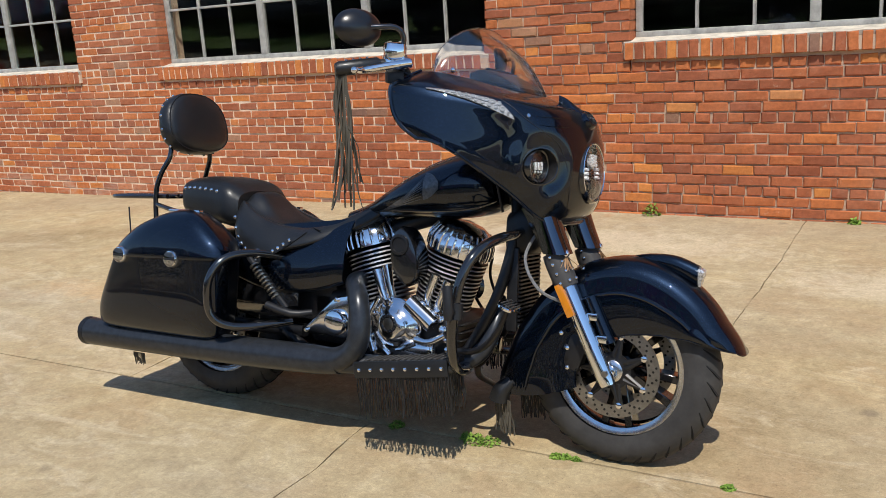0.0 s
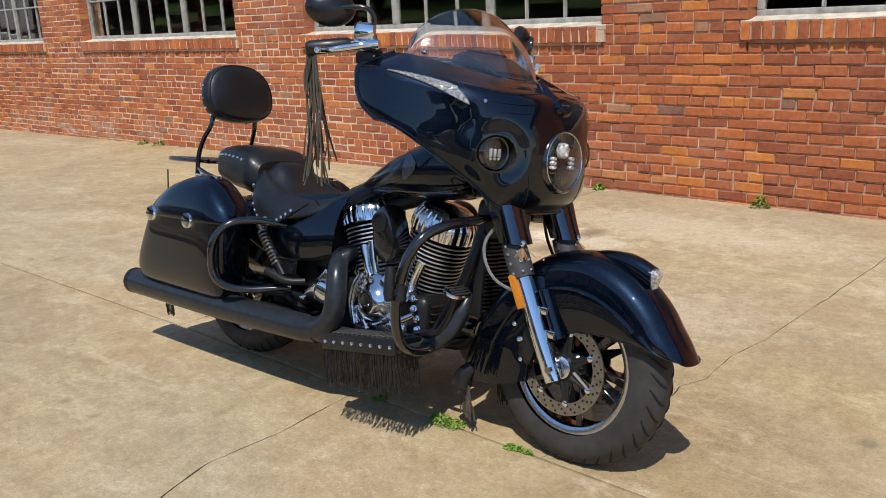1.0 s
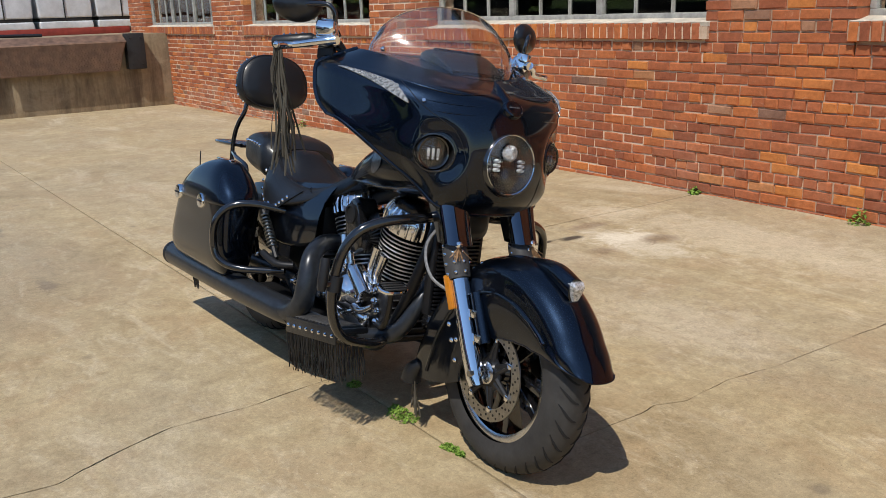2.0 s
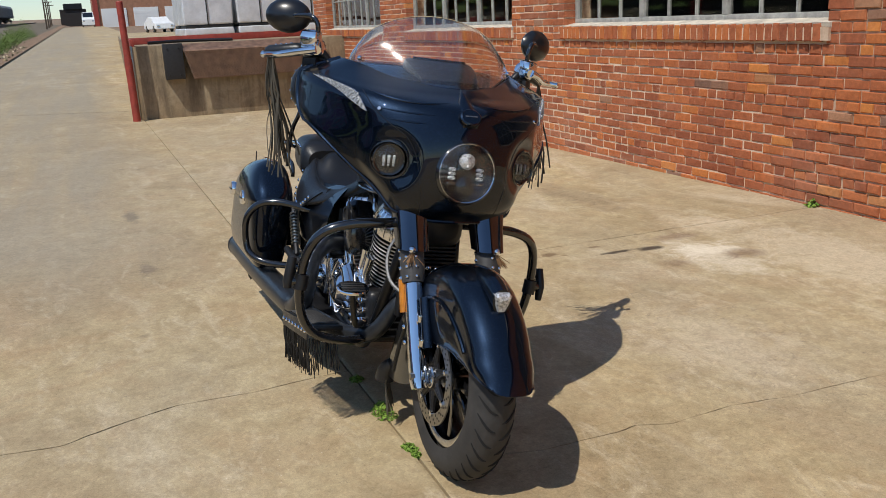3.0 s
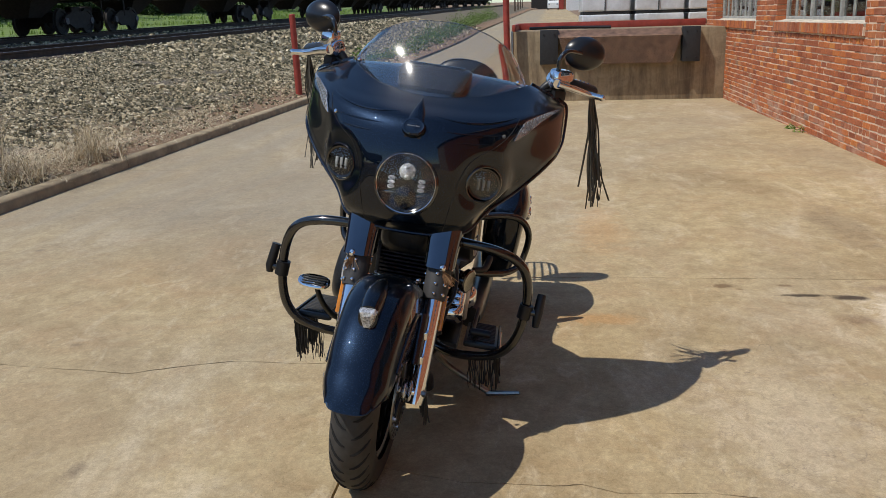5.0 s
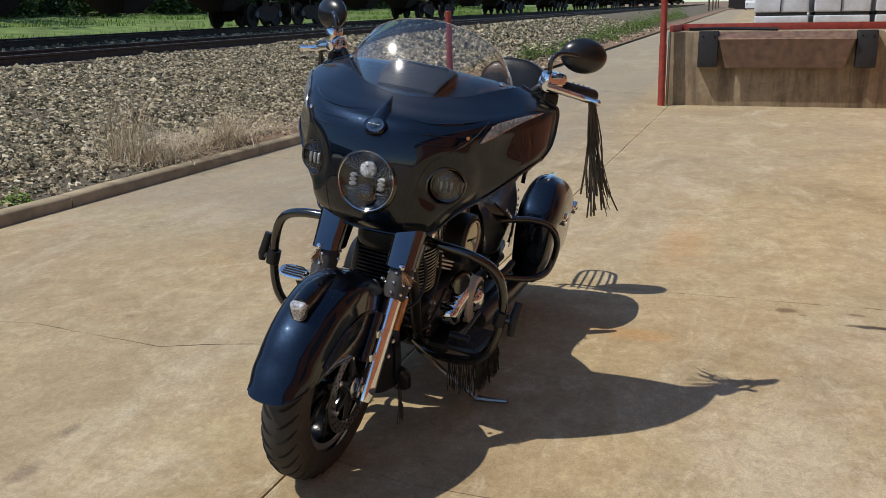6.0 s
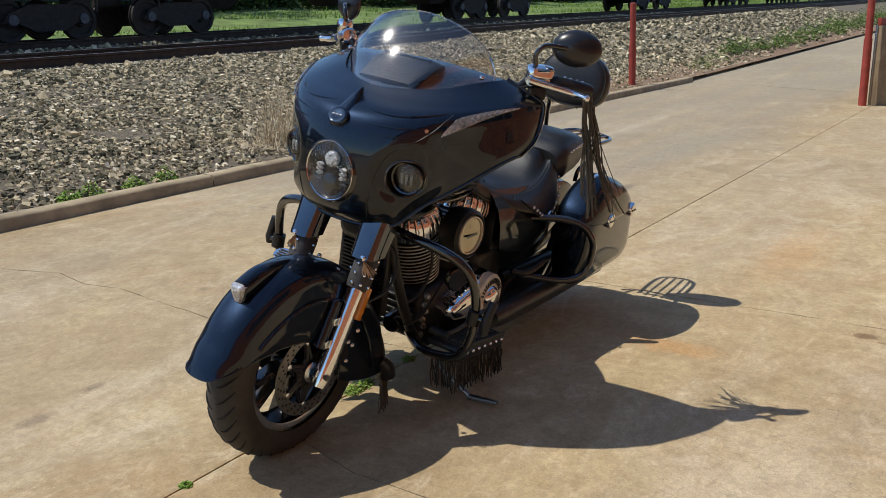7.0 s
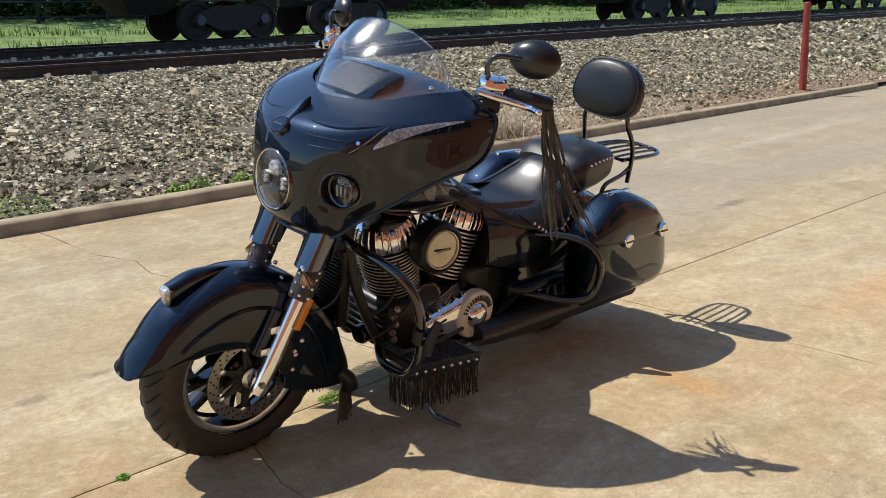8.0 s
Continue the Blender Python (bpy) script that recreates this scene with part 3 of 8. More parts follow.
def kerb_run(x0, x1, y, tilt):
    bm = bmesh.new()
    n = max(4, int(abs(x1 - x0) * 5))
    rings = []
    for i in range(n + 1):
        x = x0 + (x1 - x0) * i / n
        w = 0.006 * noise.noise((x * 3, y, 1))
        z = rise(x) + 0.006 * noise.noise((x * 5, y, 8)) + fall(x, y)
        yy = y + tilt * (x - x0)
        rings.append([(x, yy + w, z - 0.1), (x, yy + w, z + 0.075), (x, yy - 0.018 + w, z + 0.094), (x, yy - 0.125, z + 0.098), (x, yy - 0.15, z + 0.08), (x, yy - 0.15, z - 0.1)])
    skin(bm, rings)
    bmesh.ops.recalc_face_normals(bm, faces=bm.faces)
    return part("kerb_length", bm, KERB_CONC, kerb, angle=50)


kx = 9.0
for length in (2.9, 3.1, 2.4, 3.3, 2.9, 3.0, 2.8, 4.45):
    kerb_run(kx, kx - length + 0.012, KERB_Y, 0.0)
    kx -= length
for a, b in ((-17.6, -20.4), (-20.45, -23.5), (-23.55, -27.0), (-27.1, -31.0)):
    kerb_run(a, b, KERB_Y - 0.22 + 0.02 * (a + 17), 0.01)

# ---- railway bank ----
bx = [9 - 0.75 * k for k in range(60)] + [-37 - 6 * k for k in range(36)]
by = [KERB_Y - 0.13, -4.3, -4.8, -5.4, -6.0, -6.8, -7.6, -8.4, -9.4, -10.6, -12, -14, -16, -18, -20, -22]
sheet("gravel_bank", bx, by, lambda x, y: bank(x, y) + 0.05 * noise.noise((x * 1.3, y * 1.3, 0)) * min(1, max(0, -3.9 - y)), BALLAST, "structure", "grey railway ballast bank with dry soil", "gravel")


def stones(name, count, x0, x1, seed, small, large, label, power=1.0, reach=None):
    """Loose angular stones on the bank, as one joined mesh."""
    rng = np.random.default_rng(seed)
    verts, faces = [], []
    base = np.array([(x, y, z) for x in (-1, 1) for y in (-1, 1) for z in (-1, 1)], float) * 0.72
    quad = [(0, 1, 3, 2), (4, 6, 7, 5), (0, 4, 5, 1), (2, 3, 7, 6), (0, 2, 6, 4), (1, 5, 7, 3)]
    for i in range(count):
        x = x0 + (x1 - x0) * rng.random() ** power
        span = (KERB_Y - 0.2) - (TRACK_Y - (reach or 0.2))
        y = KERB_Y - 0.2 - span * rng.random() ** 0.72
        if y > KERB_Y - 1.1 and rng.random() < (0.68 if x < -4.5 else 0.1) * min(1.0, (y - KERB_Y + 1.1) / 0.6):
            continue
        s = small + (large - small) * rng.random() ** 2
        p = base * (s * rng.uniform(0.65, 1.15, 3)) + rng.normal(0, s * 0.15, (8, 3))
        a, b = rng.uniform(0, 6.28), rng.uniform(-0.9, 0.9)
        ca, sa, cb, sb = math.cos(a), math.sin(a), math.cos(b), math.sin(b)
        p = p @ np.array([[ca, sa, 0], [-sa, ca, 0], [0, 0, 1]]) @ np.array([[1, 0, 0], [0, cb, sb], [0, -sb, cb]])
        z = bank(x, y) + 0.05 * noise.noise((x * 1.3, y * 1.3, 0)) * min(1, max(0, -3.9 - y)) + s * 0.25
        k = len(verts)
        verts += (p + (x, y, z)).tolist()
        faces += [(k + q, k + r, k + t, k + u) for q, r, t, u in quad]
    return tagged(joined(name, verts, faces, STONES), label, "gravel")


stones("ballast_stones", 150000, 3.0, -24.0, 1, 0.013, 0.033, "loose grey and tan railway ballast stones", 1.25)
stones("ballast_stones", 9000, -18.0, -60.0, 2, 0.035, 0.08, "loose grey railway ballast stones further along", 1.4)
stones("ballast_stones", 9000, 6.0, -50.0, 3, 0.03, 0.07, "pale ballast stones between the tracks", 1.1, 11.0)


def rail_line(offset, name, parent):
    xs = [6 - 2 * k for k in range(30)] + [-54 - 6 * k for k in range(30)]
    prof = [(0.07, -0.03), (0.07, 0.02), (0.012, 0.05), (0.012, 0.13), (0.036, 0.145), (0.036, 0.178), (-0.036, 0.178), (-0.036, 0.145), (-0.012, 0.13), (-0.012, 0.05), (-0.07, 0.02), (-0.07, 0.0)]
    bm = bmesh.new()
    skin(bm, [[(x, TRACK_Y - offset + py, rail_z(x) + pz) for py, pz in prof] for x in xs])
    bmesh.ops.recalc_face_normals(bm, faces=bm.faces)
    ob = part(name, bm, RAIL, parent, smooth=False)
    bm = bmesh.new()
    skin(bm, [[(x, TRACK_Y - offset + py, rail_z(x) + pz) for py, pz in ((0.022, 0.1785), (0.0, 0.1815), (-0.03, 0.1785))] for x in xs], False, False)
    part("rail_head", bm, RAIL_TOP, ob, "polished rail head", False)
    return ob


for k, (off, lab) in enumerate(((0.0, "empty railway track on the ballast bank"), (6.7, "railway track under the goods train"))):
    tr = thing("railway_track", lab, "railway", group="railway tracks")
    rail_line(off, "rail", tr)
    rail_line(off + 1.53, "rail", tr)
    if k < 1:
        tie = box((-0.12, -1.3, -0.2), (0.12, 1.3, 0.0), 0.015, seg=1)
        me = bpy.data.meshes.new("sleeper")
        tie.to_mesh(me)
        tie.free()
        me.materials.append(TIE)
        for i in range(90):
            x = 4 - 0.6 * i
            t = new("sleeper", me)
            t.parent = tr
            t.location = (x, TRACK_Y - off - 0.76, rail_z(x) + 0.022)
            t.rotation_euler = (0, 0.016, 0)

# ---- brick building ----
SILL, HEAD, TOP = 1.265, 3.05, 4.6
WINDOWS = [(-0.60, 2.95), (-5.24, -1.745), (-10.05, -6.445), (-14.75, -11.30)]
X_END, X_NEAR = -15.75, 12.0
COURSE = 0.0728
wall = tagged(new("wall_north"), "old red brick factory wall with pale mortar", "wall", kind="structure")


def holes(x, z):
    return any(a <= x <= b and SILL - 0.14 <= z <= HEAD for a, b in WINDOWS)


# mortar body, in upright strips round the openings
cuts = sorted([X_END, X_NEAR, -4.2, -3.7, -3.2, -2.7, -2.2] + [v for w in WINDOWS for v in w])
bm = bmesh.new()
for a, b in zip(cuts, cuts[1:]):
    spans = [(-0.4, SILL - 0.06), (HEAD, TOP)] if holes((a + b) / 2, 2.0) else [(-0.4, TOP)]
    for lo, hi in spans:
        # flush pointing at the far end, raked joints nearer
        ia = 0.014 if len(spans) == 1 and any(abs(a - w[1]) < 0.01 for w in WINDOWS) else 0.0
        ib = 0.014 if len(spans) == 1 and any(abs(b - w[0]) < 0.01 for w in WINDOWS) else 0.0
        box((a + ia, WALL_Y + 0.0058 + 0.0067 * min(1.0, max(0.0, ((a + b) / 2 + 4.2) / 2.5)), lo), (b - ib, WALL_Y + 0.33, hi), 0, bm)
part("mortar_body", bm, MORTAR, wall, smooth=False)

brick_rng = random.Random(9)


def brick_shape(length, height, depth, seed):
    """A worn brick, corners shifted a little, front edges chamfered."""
    rng = random.Random(seed)
    j = lambda s: rng.uniform(-s, s)
    f = [(-length / 2, -height / 2), (length / 2, -height / 2), (length / 2, height / 2), (-length / 2, height / 2)]
    back = [(x, depth, z) for x, z in f]
    rim = [(x + j(0.0045), 0.008 + j(0.003), z + j(0.0038)) for x, z in f]
    face = [(x - math.copysign(0.0065, x) + j(0.0045), j(0.0035), z - math.copysign(0.0055, z) + j(0.0032)) for x, z in f]
    v = back + rim + face
    q = []
    for i in range(4):
        k = (i + 1) % 4
        q += [(i, k, 4 + k, 4 + i), (4 + i, 4 + k, 8 + k, 8 + i)]
    q.append((8, 9, 10, 11))
    return v, q


BRICK_H = 0.0625
SHAPES = {}
for kind, length in (("long", 0.2045), ("short", 0.0990)):
    for s in range(6):
        SHAPES[kind, s] = brick_shape(length + 0.0016 * (s - 3), BRICK_H, 0.05, 40 + s)
MESHES = {}
for key, (v, q) in SHAPES.items():
    me = bpy.data.meshes.new("brick")
    me.from_pydata(v, [], q)
    me.materials.append(BRICK)
    MESHES[key] = me


def lay_bricks():
    """All courses: a stretch beside the motorcycle brick by brick, the rest as one mesh."""
    verts, faces = [], []
    singles = []
    for c in range(-2, int(TOP / COURSE)):
        z = (c + 0.5) * COURSE + 0.012
        header = c % 7 == 2 or c == 14
        step = 0.108 if header else 0.2135
        kind = "short" if header else "long"
        spans, a = [], X_END
        if SILL - 0.14 <= z <= HEAD:
            for lo, hi in sorted(WINDOWS):
                spans.append((a, lo))
                a = hi
        spans.append((a, 9.0))
        for lo, hi in spans:
            first = True
            x = lo
            while x < hi - 0.035:
                length = step
                if first and c % 2:
                    length = 0.108 if not header else 0.06
                length += brick_rng.uniform(-0.005, 0.005)
                if hi - x < length + 0.045:
                    length = min(hi - x, length + 0.045)
                depth = 0.17 if (x == lo and lo > X_END) or x + length >= hi - 0.001 else 0.05
                first = False
                cx = x + length / 2
                x += length
                sag = 0.006 * noise.noise((cx * 0.5, z * 0.3, 2))
                y = WALL_Y + brick_rng.uniform(-0.006, 0.006) * (0.45 if cx < -2.6 else 1.0)
                if len(spans) == 1 and -3.2 < cx < 0.75 and 0 < z < SILL - 0.14 and abs(length - step) < 0.006:
                    singles.append(((kind, brick_rng.randrange(6)), cx, y, z + sag))
                    continue
                k = len(verts)
                v, q = brick_shape(length - 0.0090, BRICK_H + brick_rng.uniform(-0.002, 0.0015), depth, brick_rng.random())
                verts += [(cx + p, y + r, z + sag + t) for p, r, t in v]
                faces += [tuple(k + i for i in f) for f in q]
    joined("brickwork", verts, faces, BRICK_JOINED, wall)
    return singles


BRICK_SINGLES = lay_bricks()


def window(index, a, b):
    name = f"window_{index}"
    w = tagged(new(name), "steel-framed factory window with dark glass and brick sill", "window", kind="structure")
    y = WALL_Y + 0.16
    bm = box((a, y - 0.03, SILL), (b, y + 0.03, SILL + 0.045), 0.006)
    box((a, y - 0.03, HEAD - 0.05), (b, y + 0.03, HEAD), 0.006, bm)
    box((a, y - 0.03, SILL + 0.045), (a + 0.045, y + 0.03, HEAD - 0.05), 0.006, bm)
    box((b - 0.045, y - 0.03, SILL + 0.045), (b, y + 0.03, HEAD - 0.05), 0.006, bm)
    part("window_frame", bm, FRAME_GREY, w)
    n = 9
    pitch = (b - a - 0.09) / n
    for i in range(1, n):
        x = a + 0.045 + pitch * i
        if i % 3 == 0:
            part("mullion", box((x - 0.033, y - 0.035, SILL + 0.045), (x + 0.033, y + 0.02, HEAD - 0.05), 0.006), FRAME_GREY, w)
        else:
            part("glazing_bar", box((x - 0.011, y - 0.02, SILL + 0.045), (x + 0.011, y + 0.015, HEAD - 0.05), 0.004, seg=1), FRAME_GREY, w)
    rows = [SILL + 0.045, SILL + 0.50, SILL + 0.95, SILL + 1.40, HEAD - 0.05]
    for z in rows[1:-1]:
        part("glazing_bar", box((a + 0.045, y - 0.017, z - 0.011), (b - 0.045, y + 0.012, z + 0.011), 0.004, seg=1), FRAME_GREY, w)
    prng = random.Random(index)
    for i in range(n):
        for z0, z1 in zip(rows, rows[1:]):
            x0 = a + 0.045 + pitch * i
            bm = box((x0 + 0.004, -0.002, z0 + 0.004), (x0 + pitch - 0.004, 0.002, z1 - 0.004))
            bmesh.ops.translate(bm, verts=bm.verts, vec=(-(x0 + pitch / 2), 0, -(z0 + z1) / 2))
            p = part("pane", bm, PANE, w, smooth=False)
            p.visible_shadow = False
            p.location = (x0 + pitch / 2, y, (z0 + z1) / 2)
            p.rotation_euler = (prng.uniform(-0.012, 0.012), 0, prng.uniform(-0.012, 0.012))
    # rowlock sill, washed with mortar on top
    bm = bmesh.new()
    m = 40
    rings = []
    for i in range(m + 1):
        x = a - 0.045 + (b - a + 0.09) * i / m
        t = 0.006 * noise.noise((x * 7, 0, 4))
        rings.append([(x, WALL_Y - 0.022 + abs(t), SILL - 0.022 + t), (x, WALL_Y + 0.20, SILL + 0.018), (x, WALL_Y + 0.20, SILL - 0.06), (x, WALL_Y - 0.012, SILL - 0.05)])
    skin(bm, rings)
    bmesh.ops.recalc_face_normals(bm, faces=bm.faces)
    part("window_sill", bm, SILL_WASH, w, "pale flaking mortar wash", angle=50)
    part("sill_mortar", box((a - 0.043, WALL_Y - 0.021, SILL - 0.140), (b + 0.043, WALL_Y + 0.004, SILL - 0.052)), MORTAR, w, smooth=False)
    return w, a, b


WINDOW_OBS = [window(i + 1, a, b) for i, (a, b) in enumerate(WINDOWS)]
ROWLOCK = []
for i, (w, a, b) in enumerate(WINDOW_OBS):
    n = int((b - a + 0.09) / 0.0765)
    for k in range(n):
        ROWLOCK.append((w, a - 0.045 + 0.0765 * (k + 0.5)))

# room behind the glass, unlit shade painted near-black; roof and far sides
room = tagged(new("building_interior"), "dark empty factory interior behind the windows", "interior", kind="structure")
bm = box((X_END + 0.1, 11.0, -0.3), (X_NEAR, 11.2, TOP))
part("back_wall", bm, ROOM_SHADE, room, smooth=False)
part("floor_slab", box((X_END + 0.1, WALL_Y + 0.34, -0.35), (X_NEAR, 11.0, 0.2)), ROOM_SHADE, room, smooth=False)
part("end_wall", box((X_NEAR, WALL_Y + 0.34, -0.3), (X_NEAR + 0.3, 11.2, TOP)), ROOM_SHADE, room, smooth=False)
part("gable_wall", box((X_END, WALL_Y + 0.34, -0.3), (X_END + 0.28, 11.2, TOP)), BRICK_JOINED, room, smooth=False)
tagged(part("roof", box((X_END - 0.2, WALL_Y - 0.2, TOP), (X_NEAR + 0.3, 11.4, TOP + 0.25)), SATIN_BLACK, None, smooth=False), "flat dark roof over the factory", "roof", kind="structure")

# ---- loading dock ----
DX, DZ = -13.6, 1.14


def loading_dock():
    d = thing("loading_dock", "stained concrete loading dock with rusty tread plate ramp", "loading dock")
    bm = bmesh.new()
    box((DX - 2.2, -0.05, -0.3), (DX, WALL_Y + 0.02, DZ), 0.012, bm)
    part("body", bm, DOCK_CONC, d)
    part("corner_angle", box((DX - 0.05, -0.075, -0.14), (DX + 0.012, -0.045, DZ + 0.01), 0.003), STEEL, d, "pale steel corner angle")
    bm = bmesh.new()
    skin(bm, [[(DX + 0.02, y, DZ + 0.006), (DX + 0.26, y, DZ - 0.10), (DX + 0.275, y, DZ - 0.12), (DX + 0.26, y, DZ - 0.12), (DX + 0.01, y, DZ - 0.02)] for y in (0.78, 2.95)])
    bmesh.ops.recalc_face_normals(bm, faces=bm.faces)
    part("ramp_plate", bm, RUST_PLATE, d, "rusty red-brown hinged plate", False)
    bm = bmesh.new()
    skin(bm, [[(DX + 0.27, y0, DZ - 0.115), (DX + 0.19, y1, DZ - 0.60), (DX + 0.175, y1, DZ - 0.60), (DX + 0.25, y0, DZ - 0.115)] for y0, y1 in ((0.79, 0.92), (2.94, 2.80))])
    bmesh.ops.recalc_face_normals(bm, faces=bm.faces)
    lip = part("lip", bm, RUST_PLATE, d, "rusty diamond tread lip", False)
    verts, faces = [], []
    for i in range(40):
        for j in range(11):
            k = (j + 0.5) / 11
            ya, yb = 0.79 + 0.13 * k, 2.94 - 0.14 * k
            y = ya + (yb - ya) * (i + (0.5 if j % 2 else 0.25)) / 40
            x, z = DX + 0.271 - 0.08 * k, DZ - 0.12 - 0.47 * k
            s = 0.022 if (i + j) % 2 else -0.022
            n = len(verts)
            verts += [(x, y - s, z - 0.016), (x, y + s, z + 0.016), (x + 0.009, y, z + 0.008), (x + 0.009, y, z - 0.008)]
            faces += [(n, n + 3, n + 2), (n + 3, n + 1, n + 2), (n + 2, n + 1, n), (n, n + 1, n + 3)]
    joined("tread_pattern", verts, faces, TREAD_STEEL, lip)
    for y0, y1 in ((0.45, 0.78), (2.97, 3.28)):
        b = part("dock_bumper", box((DX + 0.002, y0, 0.55), (DX + 0.20, y1, DZ + 0.02), 0.012), BUMPER, d, "black steel-faced bumper")
        for y in (y0 + 0.07, y1 - 0.07):
            for z in (0.62, DZ - 0.06):
                part("bolt", lathe([(0, 0.016), (0.012, 0.016), (0.016, 0.008)], (DX + 0.199, y, z), (1, 0, 0), 8), SATIN_BLACK, b)
    part("side_guard", box((DX - 2.2, -0.06, DZ + 0.0), (DX - 0.02, 0.0, DZ + 0.12), 0.008), RED_PAINT, d, "faded red steel guard")
    part("rear_guard", box((DX - 2.28, -0.06, DZ + 0.0), (DX - 2.21, WALL_Y + 0.0, DZ + 0.13), 0.008), RED_PAINT, d, "faded red steel guard")
    part("pry_bar", tube([(DX - 0.35, 0.25, DZ + 0.045), (DX - 0.5, 0.9, DZ + 0.05), (DX - 0.42, 1.75, DZ + 0.035)], 0.028, 8, 4), SATIN_BLACK, d, "dark bar lying on the dock")
    return d


loading_dock()


def yard_edge(x):
    """The raised yard draws back from the driveway."""
    return 0.0 + 0.034 * max(0.0, DX - 2.3 - x)


xs = [DX - 2.2 - 8 * k for k in range(11)]
verts = [(x, yard_edge(x) + (40 - yard_edge(x)) * k, max(DZ - 0.005, rise(x) + 0.01)) for x in xs for k in (0, 0.08, 0.3, 1.0)]
faces = [(i * 4 + j, (i + 1) * 4 + j, (i + 1) * 4 + j + 1, i * 4 + j + 1) for i in range(len(xs) - 1) for j in range(3)]
tagged(joined("yard", verts, faces, CONCRETE, None, "structure", True), "raised concrete yard behind the dock", "yard")
bm = bmesh.new()
skin(bm, [[(x, yard_edge(x) - 0.06, rise(x) - 0.3), (x, yard_edge(x) - 0.06, max(DZ - 0.01, rise(x))), (x, yard_edge(x) + 0.06, max(DZ - 0.01, rise(x))), (x, yard_edge(x) + 0.06, rise(x) - 0.3)] for x in (DX - 2.3, -30.0, -50.0, -70.0)])
bmesh.ops.recalc_face_normals(bm, faces=bm.faces)
tagged(part("yard_wall", bm, DOCK_CONC, None, smooth=False), "low stained concrete wall along the raised yard", "retaining wall", kind="structure")


def post(x, y, z0, height, lean, label):
    p = thing("bollard_post", label, "post", group="red posts")
    top = Vector((x + lean[0], y + lean[1], z0 + height))
    part("pole", tube([(x, y, z0 - 0.1), (x + lean[0] * 0.5, y + lean[1] * 0.5, z0 + height * 0.5), top], 0.057, 16, 1), RED_PAINT, p)
    part("sleeve", tube([(x - lean[0] * 0.0, y, z0 - 0.05), (x + lean[0] * 0.5, y + lean[1] * 0.5, z0 + height * 0.52)], 0.064, 16, 1), RED_PAINT, p, "doubled lower pipe")
    part("cap", lathe([(0, 0.057), (0.01, 0.05), (0.016, 0.02)], top, (0, 0, 1), 16), RED_PAINT, p)
    return p


post(-13.45, -4.10, 0.03, 1.53, (0.06, -0.02), "leaning faded red steel pipe post behind the kerb")
post(-13.40, -0.13, -0.09, 1.98, (-0.03, -0.03), "tall red steel pipe post at the dock corner")

# ---- yard goods and far buildings ----


def bale_stack(x, y, z, w, h, label):
    b = thing("wrapped_pallet", label, "pallet load", group="wrapped pallet loads")
    part("pallet", box((x - 0.5, y + 0.02, z), (x + 0.5, y + w - 0.02, z + 0.1), 0.01), STRAP_BLACK, b, "dark pallet base")
    zz = z + 0.1
    for hh in (0.16, h):
        bm = box((x - 0.52, y, zz), (x + 0.52, y + w, zz + hh), 0.035, seg=3)
        bmesh.ops.subdivide_edges(bm, edges=[e for e in bm.edges if e.calc_length() > 0.3], cuts=7, use_grid_fill=True)
        for v in bm.verts:
            v.co += Vector((noise.noise(v.co * 5), noise.noise(v.co * 5 + Vector((9, 0, 0))), 0)) * 0.018
        q = part("bale", bm, FILM, b, "silvery white plastic wrap")
        zz += hh + 0.07
        if hh == h:
            for fy in (0.48,):
                part("strap", box((x + 0.528, y + w * fy - 0.012, zz - hh - 0.07), (x + 0.54, y + w * fy + 0.012, zz - 0.07)), STRAP_BLACK, q)
        part("spacer", box((x - 0.5, y + 0.03, zz - 0.07), (x + 0.5, y + w - 0.03, zz), 0.005), STRAP_BLACK, b, "dark timber spacer")
    return b


for row, x in enumerate((-18.6, -19.8)):
    for k in range(3):
        bale_stack(x, 1.34 + 1.2 * k, DZ, 1.1, 0.78 + 0.12 * row, "stacked white plastic-wrapped bundles on a pallet")


